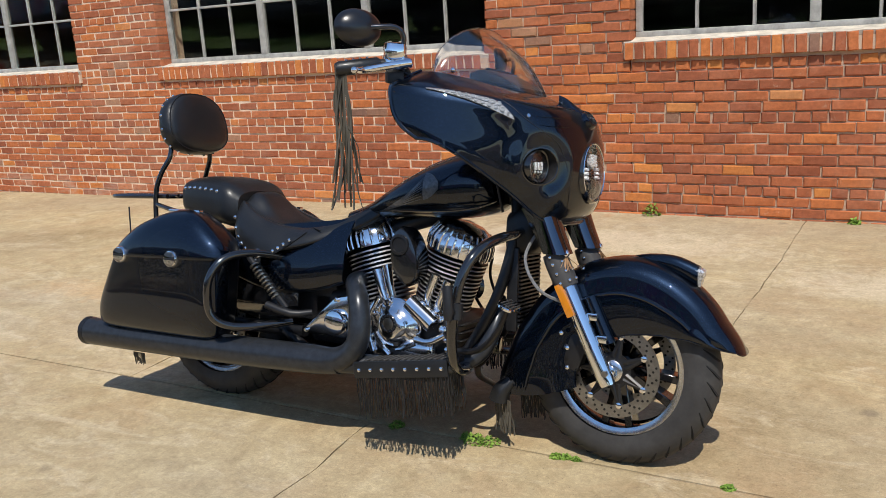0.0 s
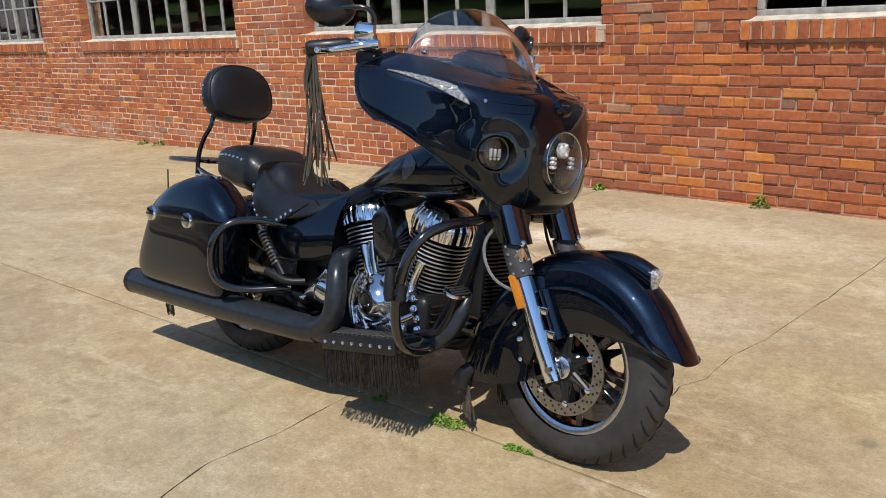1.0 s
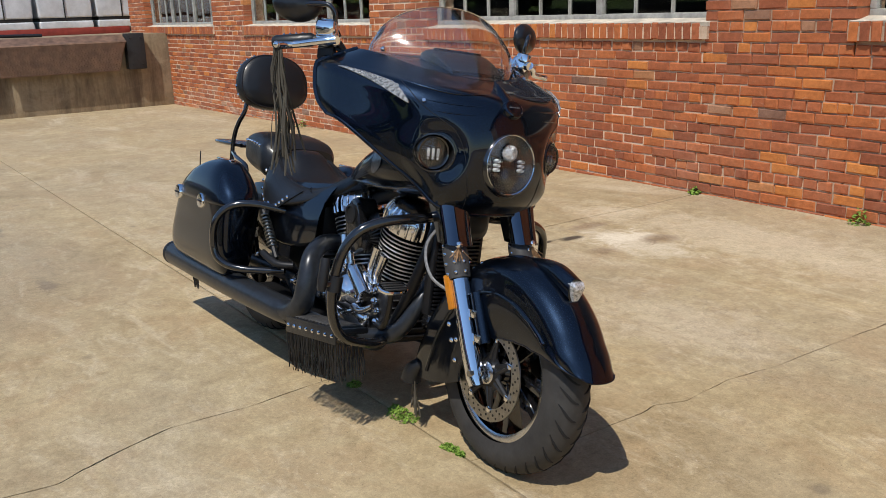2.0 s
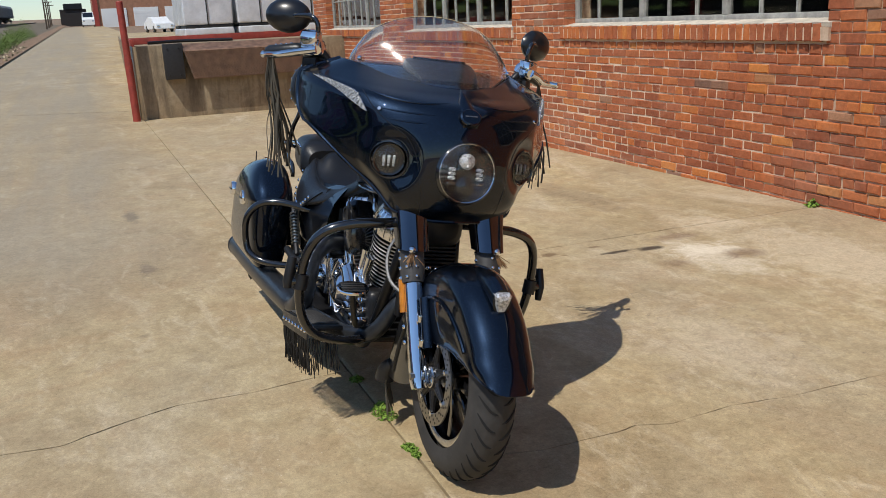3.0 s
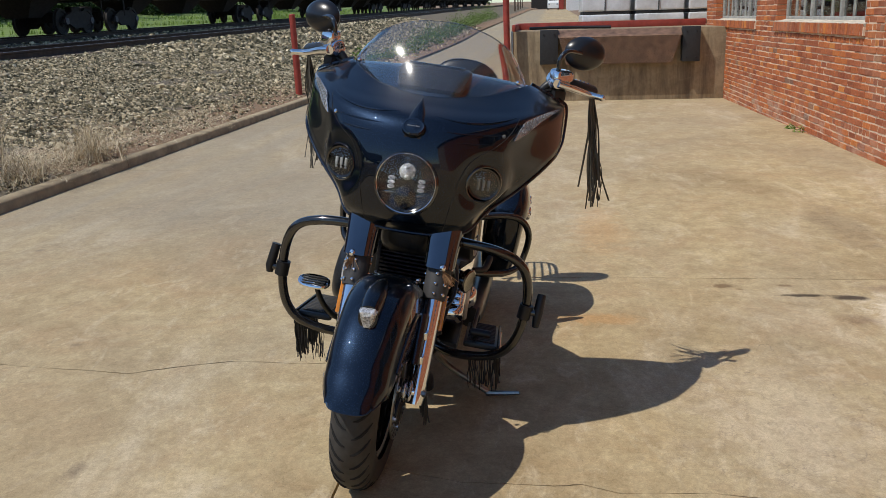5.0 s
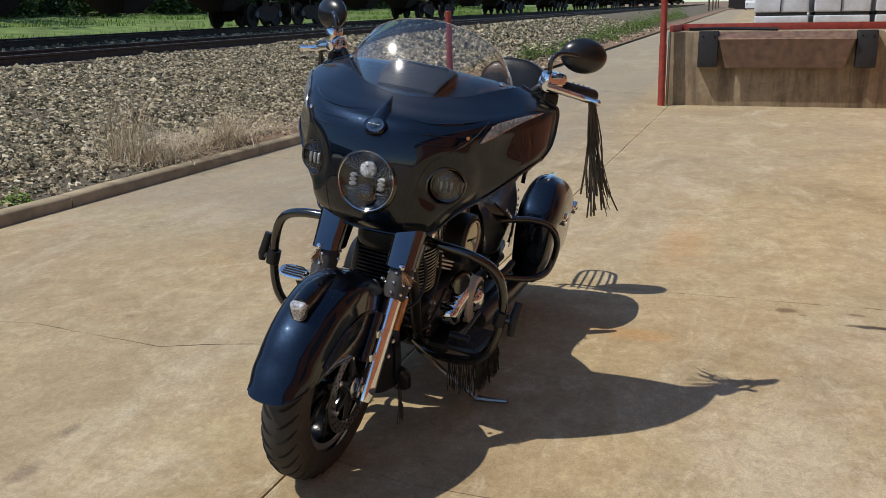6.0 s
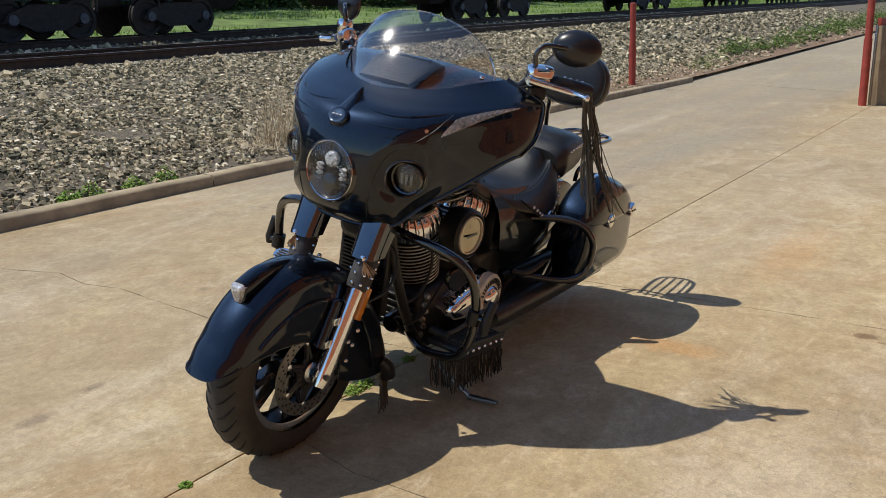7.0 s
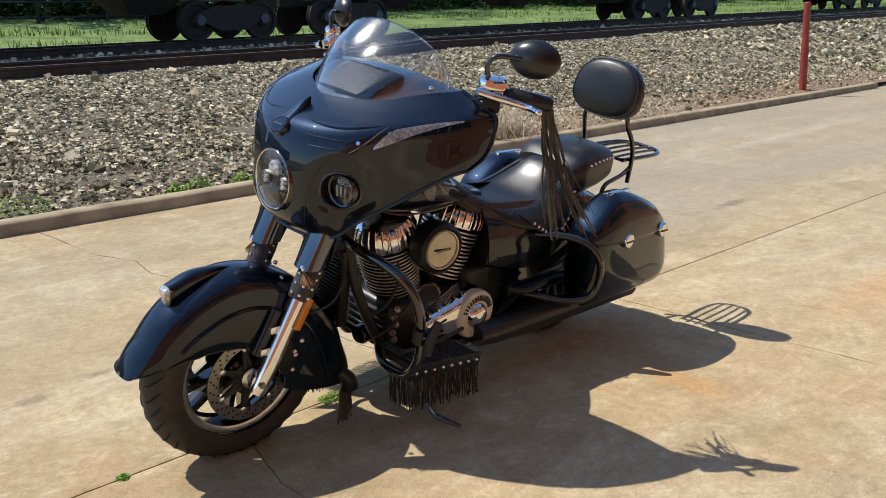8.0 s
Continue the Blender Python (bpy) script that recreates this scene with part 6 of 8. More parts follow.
# headlight
c, ax = Vector((0.364, 0, 0.936)), Vector((1, 0, 0.03)).normalized()
head = bp("headlight", lathe([(-0.07, 0.104), (0.0, 0.104), (0.012, 0.101), (0.017, 0.096), (0.012, 0.090)], c, ax, 48, caps=False), GLOSS_BLACK, fairing, "large round headlight")
bp("bezel", lathe([(0.010, 0.0955), (0.0165, 0.0945), (0.0180, 0.0930), (0.0165, 0.0912), (0.008, 0.0900)], c, ax, 48, caps=False), CHROME, head, "chrome bezel")
bp("reflector_bowl", lathe([(0.012, 0.0885), (0.004, 0.08), (-0.004, 0.05), (-0.006, 0.001)], c, ax, 40, caps=False), GLOSS_BLACK, head)
d, sd, up = axes(ax)
bm = bmesh.new()
lathe([(0.0, 0.026), (0.012, 0.025), (0.020, 0.017), (0.023, 0.003)], c + up * 0.036, ax, 20, bm)
for q in (-1, 1):
    ball(c + up * (0.036 + 0.014 * q) + ax * 0.019, 0.0075, bm, 10, 6)
bp("projector", bm, CRYSTAL, head, "clear upper projector lens")
for q in (-1, 1):
    bp("reflector_arm", tube([c + up * 0.018 + sd * 0.016 * q, c + up * 0.006 + sd * 0.034 * q], 0.0022, 6, 1), REFLECTOR, head)
bm = bmesh.new()
for q in (-1, 1):
    for k in range(3):
        lathe([(0.0, 0.0125), (0.010, 0.0115), (0.0125, 0.0095), (0.006, 0.0075), (0.009, 0.003)], c + sd * 0.047 * q + up * (0.010 - 0.0135 * k), ax, 12, bm, sx=0.95, sz=0.52)
bp("led_strip", bm, LED_WHITE, head, "two ladders of small lamps")
bm = bmesh.new()
lathe([(0.0, 0.034), (0.008, 0.033), (0.016, 0.022), (0.018, 0.003)], c - up * 0.044, ax, 20, bm)
bp("projector", bm, GLOSS_BLACK, head)
for q in (-1, 1):
    bp("reflector_web", box((-0.002, -0.014, -0.003), (0.010, 0.014, 0.003), 0.002, m=Matrix.Translation(c + sd * 0.05 * q - up * 0.034)), REFLECTOR, head)
bp("lens", glass_dish([(0.015, 0.0905), (0.024, 0.068), (0.030, 0.045), (0.033, 0.02), (0.0335, 0.002)], c, ax), CLEAR, head, "clear domed lens").visible_shadow = False
# ornament above the headlight: plain oval badge and a fin
at = fairing_point(0.01, 3.72) + Vector((0.004, 0, 0.002))
up = Vector((0.82, 0, 0.57))
orn = bp("fairing_ornament", lathe([(-0.03, 0.034), (0, 0.034), (0.006, 0.032), (0.009, 0.027), (0.0085, 0.025), (0.010, 0.014), (0.0105, 0.002)], at, up, 32, sx=1.12, sz=0.92), PAINT, fairing, "round badge with a pointed fin")
rows = table([(0.366, 0.026, 1.062, 1.104), (0.345, 0.032, 1.080, 1.128), (0.310, 0.027, 1.105, 1.153), (0.276, 0.014, 1.125, 1.178), (0.250, 0.003, 1.148, 1.190)], 4)
bp("fin", loft([cross(x, w, a, b, 18, 2.0) for x, w, a, b in rows]), PAINT, orn)
for q in (-1, 0, 1):
    bp("badge_bar", box((-0.001, -0.006, -0.0022), (0.001, 0.006, 0.0022), 0.0005, m=Matrix.Translation(at + up * 0.0102 + Vector((0, 0.014 * q, 0))) @ Matrix.Rotation(-0.6, 4, "Y")), EMBLEM_GREY, orn)

# inner fairing, vent and dash
bm = bmesh.new()
rows = []
for k in range(13):
    th = 3 + 87 * k / 12
    p = fairing_point(th, 5.95)
    rows.append([Vector((p.x - 0.012 - 0.02 * math.sin(math.pi * q), p.y * (1 - 2 * q), p.z - 0.006 + 0.014 * math.sin(math.pi * q))) for q in (j / 12 for j in range(13))])
skin(bm, rows, False, False)
inner = bp("inner_fairing", solid(bm, 0.004), PAINT, bike, "black inner fairing and dash", 50)
bm = bmesh.new()
rows = []
for v in range(13):
    e = fairing_point(89.5, 0.2 + 5.6 * v / 12)
    rows.append([Vector((e.x + 0.02 + 0.10 * (1 - q * q), e.y * q * 0.985, e.z - 0.02 * (1 - q * q))) for q in (-1 + 2 * j / 16 for j in range(17))])
skin(bm, rows, False, False)
bp("dash_panel", solid(bm, 0.004), PLASTIC, inner)
bp("vent_lip", box((0.02, -0.095, 1.270), (0.034, 0.095, 1.280), 0.004), GLOSS_BLACK, inner)
rows = table([(0.150, 0.10, 1.198, 1.210), (0.09, 0.115, 1.215, 1.248), (0.02, 0.12, 1.225, 1.276), (-0.03, 0.11, 1.23, 1.268)], 4)
bp("vent_hood", loft([cross(x, w, a, b, 24, 5.0) for x, w, a, b in rows]), DASH, inner, "satin black vent hood")
for s in (-1, 1):
    bp("gauge", lathe([(-0.02, 0.05), (0.0, 0.052), (0.006, 0.048), (0.002, 0.044)], (-0.035, s * 0.085, 1.205), (-0.9, 0, 0.45), 24), CHROME, inner)
    bp("speaker", lathe([(-0.02, 0.065), (0.0, 0.066), (0.004, 0.06)], (-0.02, s * 0.27, 1.15), (-1, 0, 0.2), 24), SATIN_BLACK, inner)

# unseen tray, added to stop sun leaking through the fairing's open underside
bm = bmesh.new()
skin(bm, [[Vector((p.x - 0.02, p.y * 0.96 * (1 - 2 * q), p.z + 0.05)) for q in (j / 8 for j in range(9))] for p in (fairing_point(14 + 75 * k / 14, 0.4) for k in range(15))], False, False)
bp("under_tray", solid(bm, 0.003), GLOSS_BLACK, inner)


# windscreen
def screen_point(u, w):
    """u: -1 to 1 across; w: 0 at the foot to 1 at the rim."""
    q = math.sin(u * math.pi / 2)
    foot = Vector((0.190 - 0.215 * q * q, 0.282 * q, 1.188 + 0.030 * q * q))
    rim = Vector((-0.022 - 0.055 * abs(q) ** 3, 0.272 * q, 1.248 + 0.172 * abs(math.cos(u * math.pi / 2)) ** 0.85))
    bow = math.sin(math.pi * w) * 0.020
    return foot.lerp(rim, w) + Vector((bow * (1 - q * q), bow * q, bow * 0.5))


bm = bmesh.new()
skin(bm, [[screen_point(-1 + 2 * i / 56, j / 20) for i in range(57)] for j in range(21)], False, False)
screen = bp("windscreen", solid(bm, 0.004), WINDSCREEN, bike, "lightly smoked curved windscreen")
screen.visible_shadow = False
bp("screen_edge", tube([screen_point(-1 + 2 * i / 56, 1.0) for i in range(57)], 0.0026, 6, 1), CLEAR, screen)
for u in (-0.72, 0.72):
    bp("screw", ball(screen_point(u, 0.30) + Vector((0.006, 0.006 if u > 0 else -0.006, 0)), 0.0085), CHROME, screen)

# handlebar, controls, mirrors, grip fringe -----------------------------
bar = bp("handlebar", tube([(-0.265, -0.53, 1.245), (-0.19, -0.46, 1.260), (-0.128, -0.385, 1.268), (-0.120, -0.31, 1.205), (-0.08, -0.1, 1.13), (-0.08, 0.1, 1.13), (-0.120, 0.31, 1.205), (-0.128, 0.385, 1.268), (-0.19, 0.46, 1.260), (-0.265, 0.53, 1.245)], 0.0145, 12, 5), SATIN_BLACK, bike, "black swept handlebar")
for s in (-1, 1):
    g0, g1 = Vector((-0.168, s * 0.435, 1.266)), Vector((-0.268, s * 0.535, 1.244))
    d = (g1 - g0).normalized()
    grip = bp("grip", tube([g0, g0 + d * 0.01, g1 - d * 0.012, g1], [0.016, 0.0225, 0.0235, 0.018], 16, 1), LEATHER, bar, "leather-wrapped grip")
    studs([g0.lerp(g1, k) + Vector((0.0, 0, 0.023)) for k in (0.3, 0.45, 0.6, 0.75)], (0, 0, 1), 0.005, grip)
    fr = fringe(g1 + Vector((0.03, -s * 0.015, -0.012)), g1, 30 if s > 0 else 24, 0.42, 30 + s, 0.16 if s > 0 else 0.20, 0.0029, (-0.62, 0.06, 0) if s > 0 else (-0.16, -0.04, 0))
    bp("grip_fringe", fr, FRINGE, grip, "long dark leather fringe")
    perch = g0 - d * 0.045
    fx = (Vector((1, 0, 0)) - d * d.x).normalized()
    m = Matrix.Translation(perch) @ Matrix((fx, Vector((0, 0, 1)).cross(fx), (0, 0, 1))).transposed().to_4x4()
    hous = bp("switch_housing", tube([perch - d * 0.040, perch - d * 0.034, perch - d * 0.006, perch + d * 0.026, perch + d * 0.034], [0.018, 0.029, 0.033, 0.030, 0.020], 20, 2), CHROME, bar, "chrome switch housing")
    res = loft([[m @ p for p in oval(0.014, -0.002, hx, hy * (1 if s < 0 else 1.25), z * (1 if s < 0 else 0.68), 24, 2.8)] for z, hx, hy in ((0.008, 0.022, 0.028), (0.018, 0.028, 0.035), (0.048, 0.029, 0.036), (0.058, 0.026, 0.033), (0.063, 0.017, 0.024))])
    rs = bp("reservoir", res, CHROME, hous, "domed chrome reservoir")
    bp("screw", lathe([(0, 0.006), (0.004, 0.004)], m @ Vector((0.014, 0.014, 0.061 if s < 0 else 0.041)), (0, 0, 1), 8), STEEL, rs)
    bp("screw", lathe([(0, 0.006), (0.004, 0.004)], m @ Vector((0.014, -0.018, 0.061 if s < 0 else 0.041)), (0, 0, 1), 8), STEEL, rs)
    bp("clamp", tube([perch + Vector((0.01, 0, 0)), perch + Vector((0.058, 0, -0.006))], [0.020, 0.016], 14, 1), CHROME, hous)
    bp("switch_block", box((-0.022, -0.028, -0.066), (0.022, 0.028, -0.026), 0.009, m=m), PLASTIC, hous)
    fw = Vector((0.058, 0, -0.004))
    bp("lever", tube([perch + fw, perch + fw + d * 0.06 + Vector((0.012, 0, 0)), perch + fw + d * 0.15 + Vector((0.008, 0, -0.004)), Vector((-0.172, s * 0.560, 1.236))], [0.014, 0.0125, 0.011, 0.0095], 12, 5), CHROME, bar, "chrome lever")
    bp("lever_ball", ball(Vector((-0.174, s * 0.563, 1.2355)), 0.0115), CHROME, bar)
    mc = Vector((-0.225, s * 0.478, 1.375))
    stem = [perch + Vector((0.02, -s * 0.005, 0.03)), perch + Vector((0.03, -s * 0.006, 0.075)), perch + Vector((0.012, s * 0.016, 0.105)), mc + Vector((0.035, -s * 0.01, 0.0))]
    mir = bp("mirror", tube(stem, [0.0085, 0.0085, 0.008, 0.009], 10, 5), GLOSS_BLACK, bar, "round black mirror on a curved stem")
    ax = Vector((0.88, s * 0.46, 0.06)).normalized()
    bp("mirror_shell", lathe([(-0.012, 0.064), (0.0, 0.070), (0.012, 0.066), (0.026, 0.052), (0.036, 0.030), (0.040, 0.004)], mc, ax, 32, sx=1.16, sz=0.84), MIRROR_BLACK, mir)
    bp("mirror_glass", lathe([(-0.0135, 0.060), (-0.0125, 0.062)], mc, ax, 32, sx=1.16, sz=0.84), CHROME, mir)
    bp("cable", tube([perch + Vector((0.02, -s * 0.02, -0.03)), (-0.06, s * 0.30, 1.20), (0.05, s * 0.16, 1.05), (0.1, s * 0.1, 0.8)], 0.005, 6, 6), PLASTIC, bar)

# tank, seats, body panels ----------------------------------------------
rows = table([(-0.56, 0.05, 0.735, 0.775), (-0.46, 0.085, 0.742, 0.812), (-0.36, 0.128, 0.758, 0.868), (-0.25, 0.160, 0.762, 0.930), (-0.14, 0.172, 0.765, 0.975), (-0.04, 0.168, 0.772, 0.995), (0.04, 0.140, 0.79, 0.985), (0.085, 0.08, 0.82, 0.95)], 5)
tank = bp("fuel_tank", loft([cross(x, w, a, b, 36, 2.35) for x, w, a, b in rows]), PAINT, bike, "teardrop black metallic fuel tank")
bp("tank_trim", tube([(x, -w * 0.93, a + 0.028) for x, w, a, b in rows[4:34]], 0.004, 6, 1), GLOSS_BLACK, tank)
bp("tank_trim", tube([(x, w * 0.93, a + 0.028) for x, w, a, b in rows[4:34]], 0.004, 6, 1), GLOSS_BLACK, tank)
bp("tank_console", loft([cross(x, w, a, b, 20, 2.6) for x, w, a, b in table([(-0.34, 0.03, 0.85, 0.885), (-0.22, 0.05, 0.92, 0.955), (-0.08, 0.055, 0.965, 1.0)], 4)]), GLOSS_BLACK, tank)


def tank_side(x, k, s, out=0.003):
    """A point on the tank's flank; k: -1 below to 1 above."""
    for a, b in zip(rows, rows[1:]):
        if a[0] <= x <= b[0]:
            t = (x - a[0]) / (b[0] - a[0])
            _, w, z0, z1 = [p + (q - p) * t for p, q in zip(a, b)]
            c = (1 - abs(k) ** 2.35) ** (1 / 2.35)
            return Vector((x, s * (w * c + out), (z0 + z1) / 2 + (z1 - z0) / 2 * k))
    return Vector((x, s * 0.1, 0.85))


for s in (-1, 1):
    for i in range(9):
        t = i / 8
        x0, x1 = -0.385 + 0.016 * i, -0.175 + 0.002 * i
        k0, k1 = -0.50 + 0.05 * i, -0.28 + 0.105 * i
        bm = bmesh.new()
        line = [(x0 + (x1 - x0) * q / 6, k0 + (k1 - k0) * (q / 6) ** 1.3) for q in range(7)]
        skin(bm, [[tank_side(x, k - 0.028 * math.sin(math.pi * (0.12 + 0.86 * j / 6)), s), tank_side(x, k + 0.028 * math.sin(math.pi * (0.12 + 0.86 * j / 6)), s)] for j, (x, k) in enumerate(line)], False, False)
        bp("tank_graphic", bm, EMBLEM_GREY, tank, "grey feathered tank graphic")
    bm = bmesh.new()
    skin(bm, [[tank_side(-0.172 + 0.062 * j / 6, k * (0.46 - 0.004 * j - 0.009 * j * j) + 0.14 - 0.012 * j, s, 0.003) for k in (-1, -0.5, 0, 0.5, 1)] for j in range(7)], False, False)
    bp("tank_graphic", bm, EMBLEM_GREY, tank)

# rider seat: half width, underside, rim and middle heights along x
rows_s = table([(-1.035, 0.125, 0.700, 0.765, 0.780), (-1.01, 0.165, 0.665, 0.800, 0.832), (-0.96, 0.195, 0.640, 0.775, 0.826), (-0.89, 0.212, 0.625, 0.742, 0.762), (-0.81, 0.218, 0.620, 0.718, 0.712), (-0.72, 0.210, 0.630, 0.708, 0.704), (-0.63, 0.186, 0.652, 0.717, 0.724), (-0.55, 0.152, 0.684, 0.744, 0.758), (-0.46, 0.120, 0.720, 0.786, 0.806), (-0.395, 0.100, 0.760, 0.822, 0.846), (-0.365, 0.060, 0.800, 0.838, 0.856)], 5)


def saddle(x, w, z0, zr, zc):
    """A seat section: hollow middle, rolled rim, full flank."""
    half = spline([Vector((0, 0, zc)), Vector((0, 0.34 * w, zc * 0.85 + zr * 0.15)), Vector((0, 0.58 * w, zr - 0.002)), Vector((0, 0.72 * w, zr + 0.001)), Vector((0, 0.86 * w, zr * 0.8 + z0 * 0.2)), Vector((0, 0.96 * w, zr * 0.5 + z0 * 0.5)), Vector((0, 1.01 * w, zr * 0.18 + z0 * 0.82)), Vector((0, 0.97 * w, z0 + 0.003)), Vector((0, 0.8 * w, z0)), Vector((0, 0.02 * w, z0))], 4)
    return [Vector((x, p.y, p.z)) for p in half] + [Vector((x, -p.y, p.z)) for p in reversed(half[1:])]


seat = bp("rider_seat", loft([saddle(*r) for r in rows_s]), LEATHER, bike, "black leather bucket seat with chrome studs", 60)
rows_p = table([(-1.330, 0.105, 0.77, 0.842), (-1.308, 0.140, 0.735, 0.878), (-1.22, 0.160, 0.712, 0.893), (-1.12, 0.170, 0.700, 0.888), (-1.055, 0.174, 0.690, 0.872), (-1.01, 0.150, 0.70, 0.838)], 5)
pill = bp("passenger_seat", loft([cross(x, w, a, b, 40, 3.6) for x, w, a, b in rows_p]), LEATHER, bike, "black leather passenger pad with studs")
for s in (-1, 1):
    # seat valance with a studded hem
    bm = bmesh.new()
    rows = []
    hem = []
    for k in range(17):
        t = k / 16
        x = -1.025 + 0.365 * t
        i = next(j for j in range(1, len(rows_s)) if rows_s[j][0] >= x)
        u = (x - rows_s[i - 1][0]) / (rows_s[i][0] - rows_s[i - 1][0])
        _, w, z0, zr, zc = [e + (f - e) * u for e, f in zip(rows_s[i - 1], rows_s[i])]
        low = 0.75 - 1.02 * max(0.0, math.sin(math.pi * t)) ** 0.8
        line = []
        for f in (0.84, 0.84 * 0.65 + low * 0.35, 0.84 * 0.3 + low * 0.7, low):
            k = 1.015 - 0.27 * max(0.0, f - 0.18) ** 1.35
            line.append(Vector((x, s * (w * k + (0.006 if f < 0.8 else -0.004)), z0 + (zr - z0) * f)))
        rows.append(line)
        hem.append(rows[-1][3] + Vector((0, s * 0.003, 0.013)))
    skin(bm, rows, False, False)
    val = bp("seat_valance", solid(bm, 0.006), LEATHER, seat)
    studs(hem[1:15], (0, s, 0), 0.0078, val)
    bp("concho", lathe([(0, 0.020), (0.006, 0.018), (0.009, 0.006)], hem[8] + Vector((0, s * 0.003, 0.006)), (0, s, 0), 12), CHROME, val)
    bp("seat_strap", box((-0.014, -0.004, -0.07), (0.014, 0.004, 0.02), 0.003, m=Matrix.Translation(hem[8] + Vector((0, s * 0.001, -0.02)))), LEATHER, val)
    rim = []
    for k in range(7):
        x = -1.292 + 0.032 * k
        i = next(j for j in range(1, len(rows_p)) if rows_p[j][0] >= x)
        u = (x - rows_p[i - 1][0]) / (rows_p[i][0] - rows_p[i - 1][0])
        q = [e + (f - e) * u for e, f in zip(rows_p[i - 1], rows_p[i])]
        rim.append(Vector((q[0], s * q[1] * 0.985, (q[2] + q[3]) / 2 + (q[3] - q[2]) * 0.24)))
    studs(rim, (0, s, 0.15), 0.0075, pill)
    bp("seam", tube([(x, s * w * 0.66, zr + 0.001) for x, w, z0, zr, zc in rows_s[8:31]], 0.0028, 5, 1), LEATHER, seat)
    mid = rows_s[29]
    bp("seam", tube([(mid[0] - 0.03, s * mid[1] * 0.45, mid[4] - 0.009), (mid[0], s * mid[1] * 0.76, mid[3]), (mid[0] + 0.05, s * mid[1] * 0.90, mid[3] - 0.008)], 0.0025, 5, 4), LEATHER, seat)
    # painted side panel, leaning in towards the seat, with a lower black cover
    rows, low = [], []
    for k in range(17):
        t = k / 16
        x = -1.0 + 0.52 * t
        zt = 0.705 + 0.030 * t + 0.02 * t * t
        zb = 0.560 - 0.090 * math.sin(math.pi * min(1.0, 0.15 + 0.72 * t))
        y = 0.172 + 0.028 * math.sin(math.pi * (0.2 + 0.6 * t))
        rows.append([Vector((x, s * (y - 0.075), zt)), Vector((x, s * (y - 0.045), zt - 0.035)), Vector((x, s * (y - 0.018), zt - 0.075)), Vector((x, s * (y + 0.002), (zt + zb) / 2 - 0.02)), Vector((x, s * (y + 0.012), zb + 0.012)), Vector((x, s * (y + 0.002), zb)), Vector((x, s * (y - 0.02), zb - 0.004))])
        if x > -0.67:
            continue
        low.append([Vector((x, s * (y - 0.002), zb + 0.006)), Vector((x, s * (y + 0.004), zb - 0.05)), Vector((x, s * (y - 0.01), 0.40 + 0.02 * t)), Vector((x, s * (y - 0.05), 0.36 + 0.02 * t))])
    bm = bmesh.new()
    skin(bm, rows, False, False)
    cover = bp("side_panel", shell(bm, 0.004), PAINT, bike, "painted side cover under the seat", 60)
    bm = bmesh.new()
    skin(bm, low, False, False)
    bp("lower_cover", shell(bm, 0.004), GLOSS_BLACK, cover, "gloss black lower cover")

# backrest and rack
bm = bmesh.new()
rings = []
for x, k in ((-0.046, 0.55), (-0.044, 0.80), (-0.036, 0.93), (-0.02, 0.995), (0.0, 1.0), (0.018, 0.985), (0.032, 0.93), (0.042, 0.80), (0.050, 0.45), (0.052, 0.08)):
    ring = []
    for q in range(40):
        a = 2 * math.pi * q / 40
        c, s_ = math.cos(a), math.sin(a)
        wy = 0.172 * k * math.copysign(abs(c) ** 0.8, c) * (1.0 - 0.10 * s_)
        ring.append(Vector((x, wy, 0.128 * k * math.copysign(abs(s_) ** 0.8, s_))))
    rings.append(ring)
skin(bm, rings)
bmesh.ops.recalc_face_normals(bm, faces=bm.faces)
bm.transform(Matrix.Translation((-1.385, 0, 1.108)) @ Matrix.Rotation(-0.2, 4, "Y"))
rest = bp("backrest", bm, LEATHER, bike, "padded black leather backrest with studded rim")
bp("piping", tube([Matrix.Translation((-1.385, 0, 1.108)) @ Matrix.Rotation(-0.2, 4, "Y") @ Vector((0.030, 0.163 * math.copysign(abs(math.cos(a)) ** 0.8, math.cos(a)) * (1 - 0.1 * math.sin(a)), 0.121 * math.copysign(abs(math.sin(a)) ** 0.8, math.sin(a)))) for a in (2 * math.pi * q / 40 for q in range(41))], 0.003, 5, 1), LEATHER, rest)
for q in range(20):
    a = 2 * math.pi * (q + 0.5) / 20
    p = Matrix.Translation((-1.385, 0, 1.108)) @ Matrix.Rotation(-0.2, 4, "Y") @ Vector((-0.012, 0.172 * math.copysign(abs(math.cos(a)) ** 0.8, math.cos(a)) * (1 - 0.1 * math.sin(a)), 0.128 * math.copysign(abs(math.sin(a)) ** 0.8, math.sin(a))))
    n = Vector((0, math.cos(a), math.sin(a)))
    bp("stud", lathe([(0, 0.006), (0.004, 0.004), (0.005, 0.001)], p, n, 8), CHROME, rest)
for s in (-1, 1):
    bp("backrest_strut", tube([(-1.41, s * 0.105, 1.05), (-1.405, s * 0.115, 0.97), (-1.44, s * 0.13, 0.90), (-1.465, s * 0.135, 0.82), (-1.465, s * 0.135, 0.70)], 0.0105, 10, 5), GLOSS_BLACK, rest)
    bp("bracket", tube([(-1.46, s * 0.135, 0.77), (-1.36, s * 0.16, 0.755), (-1.24, s * 0.165, 0.73), (-1.22, s * 0.165, 0.68)], 0.010, 8, 5), GLOSS_BLACK, rest)
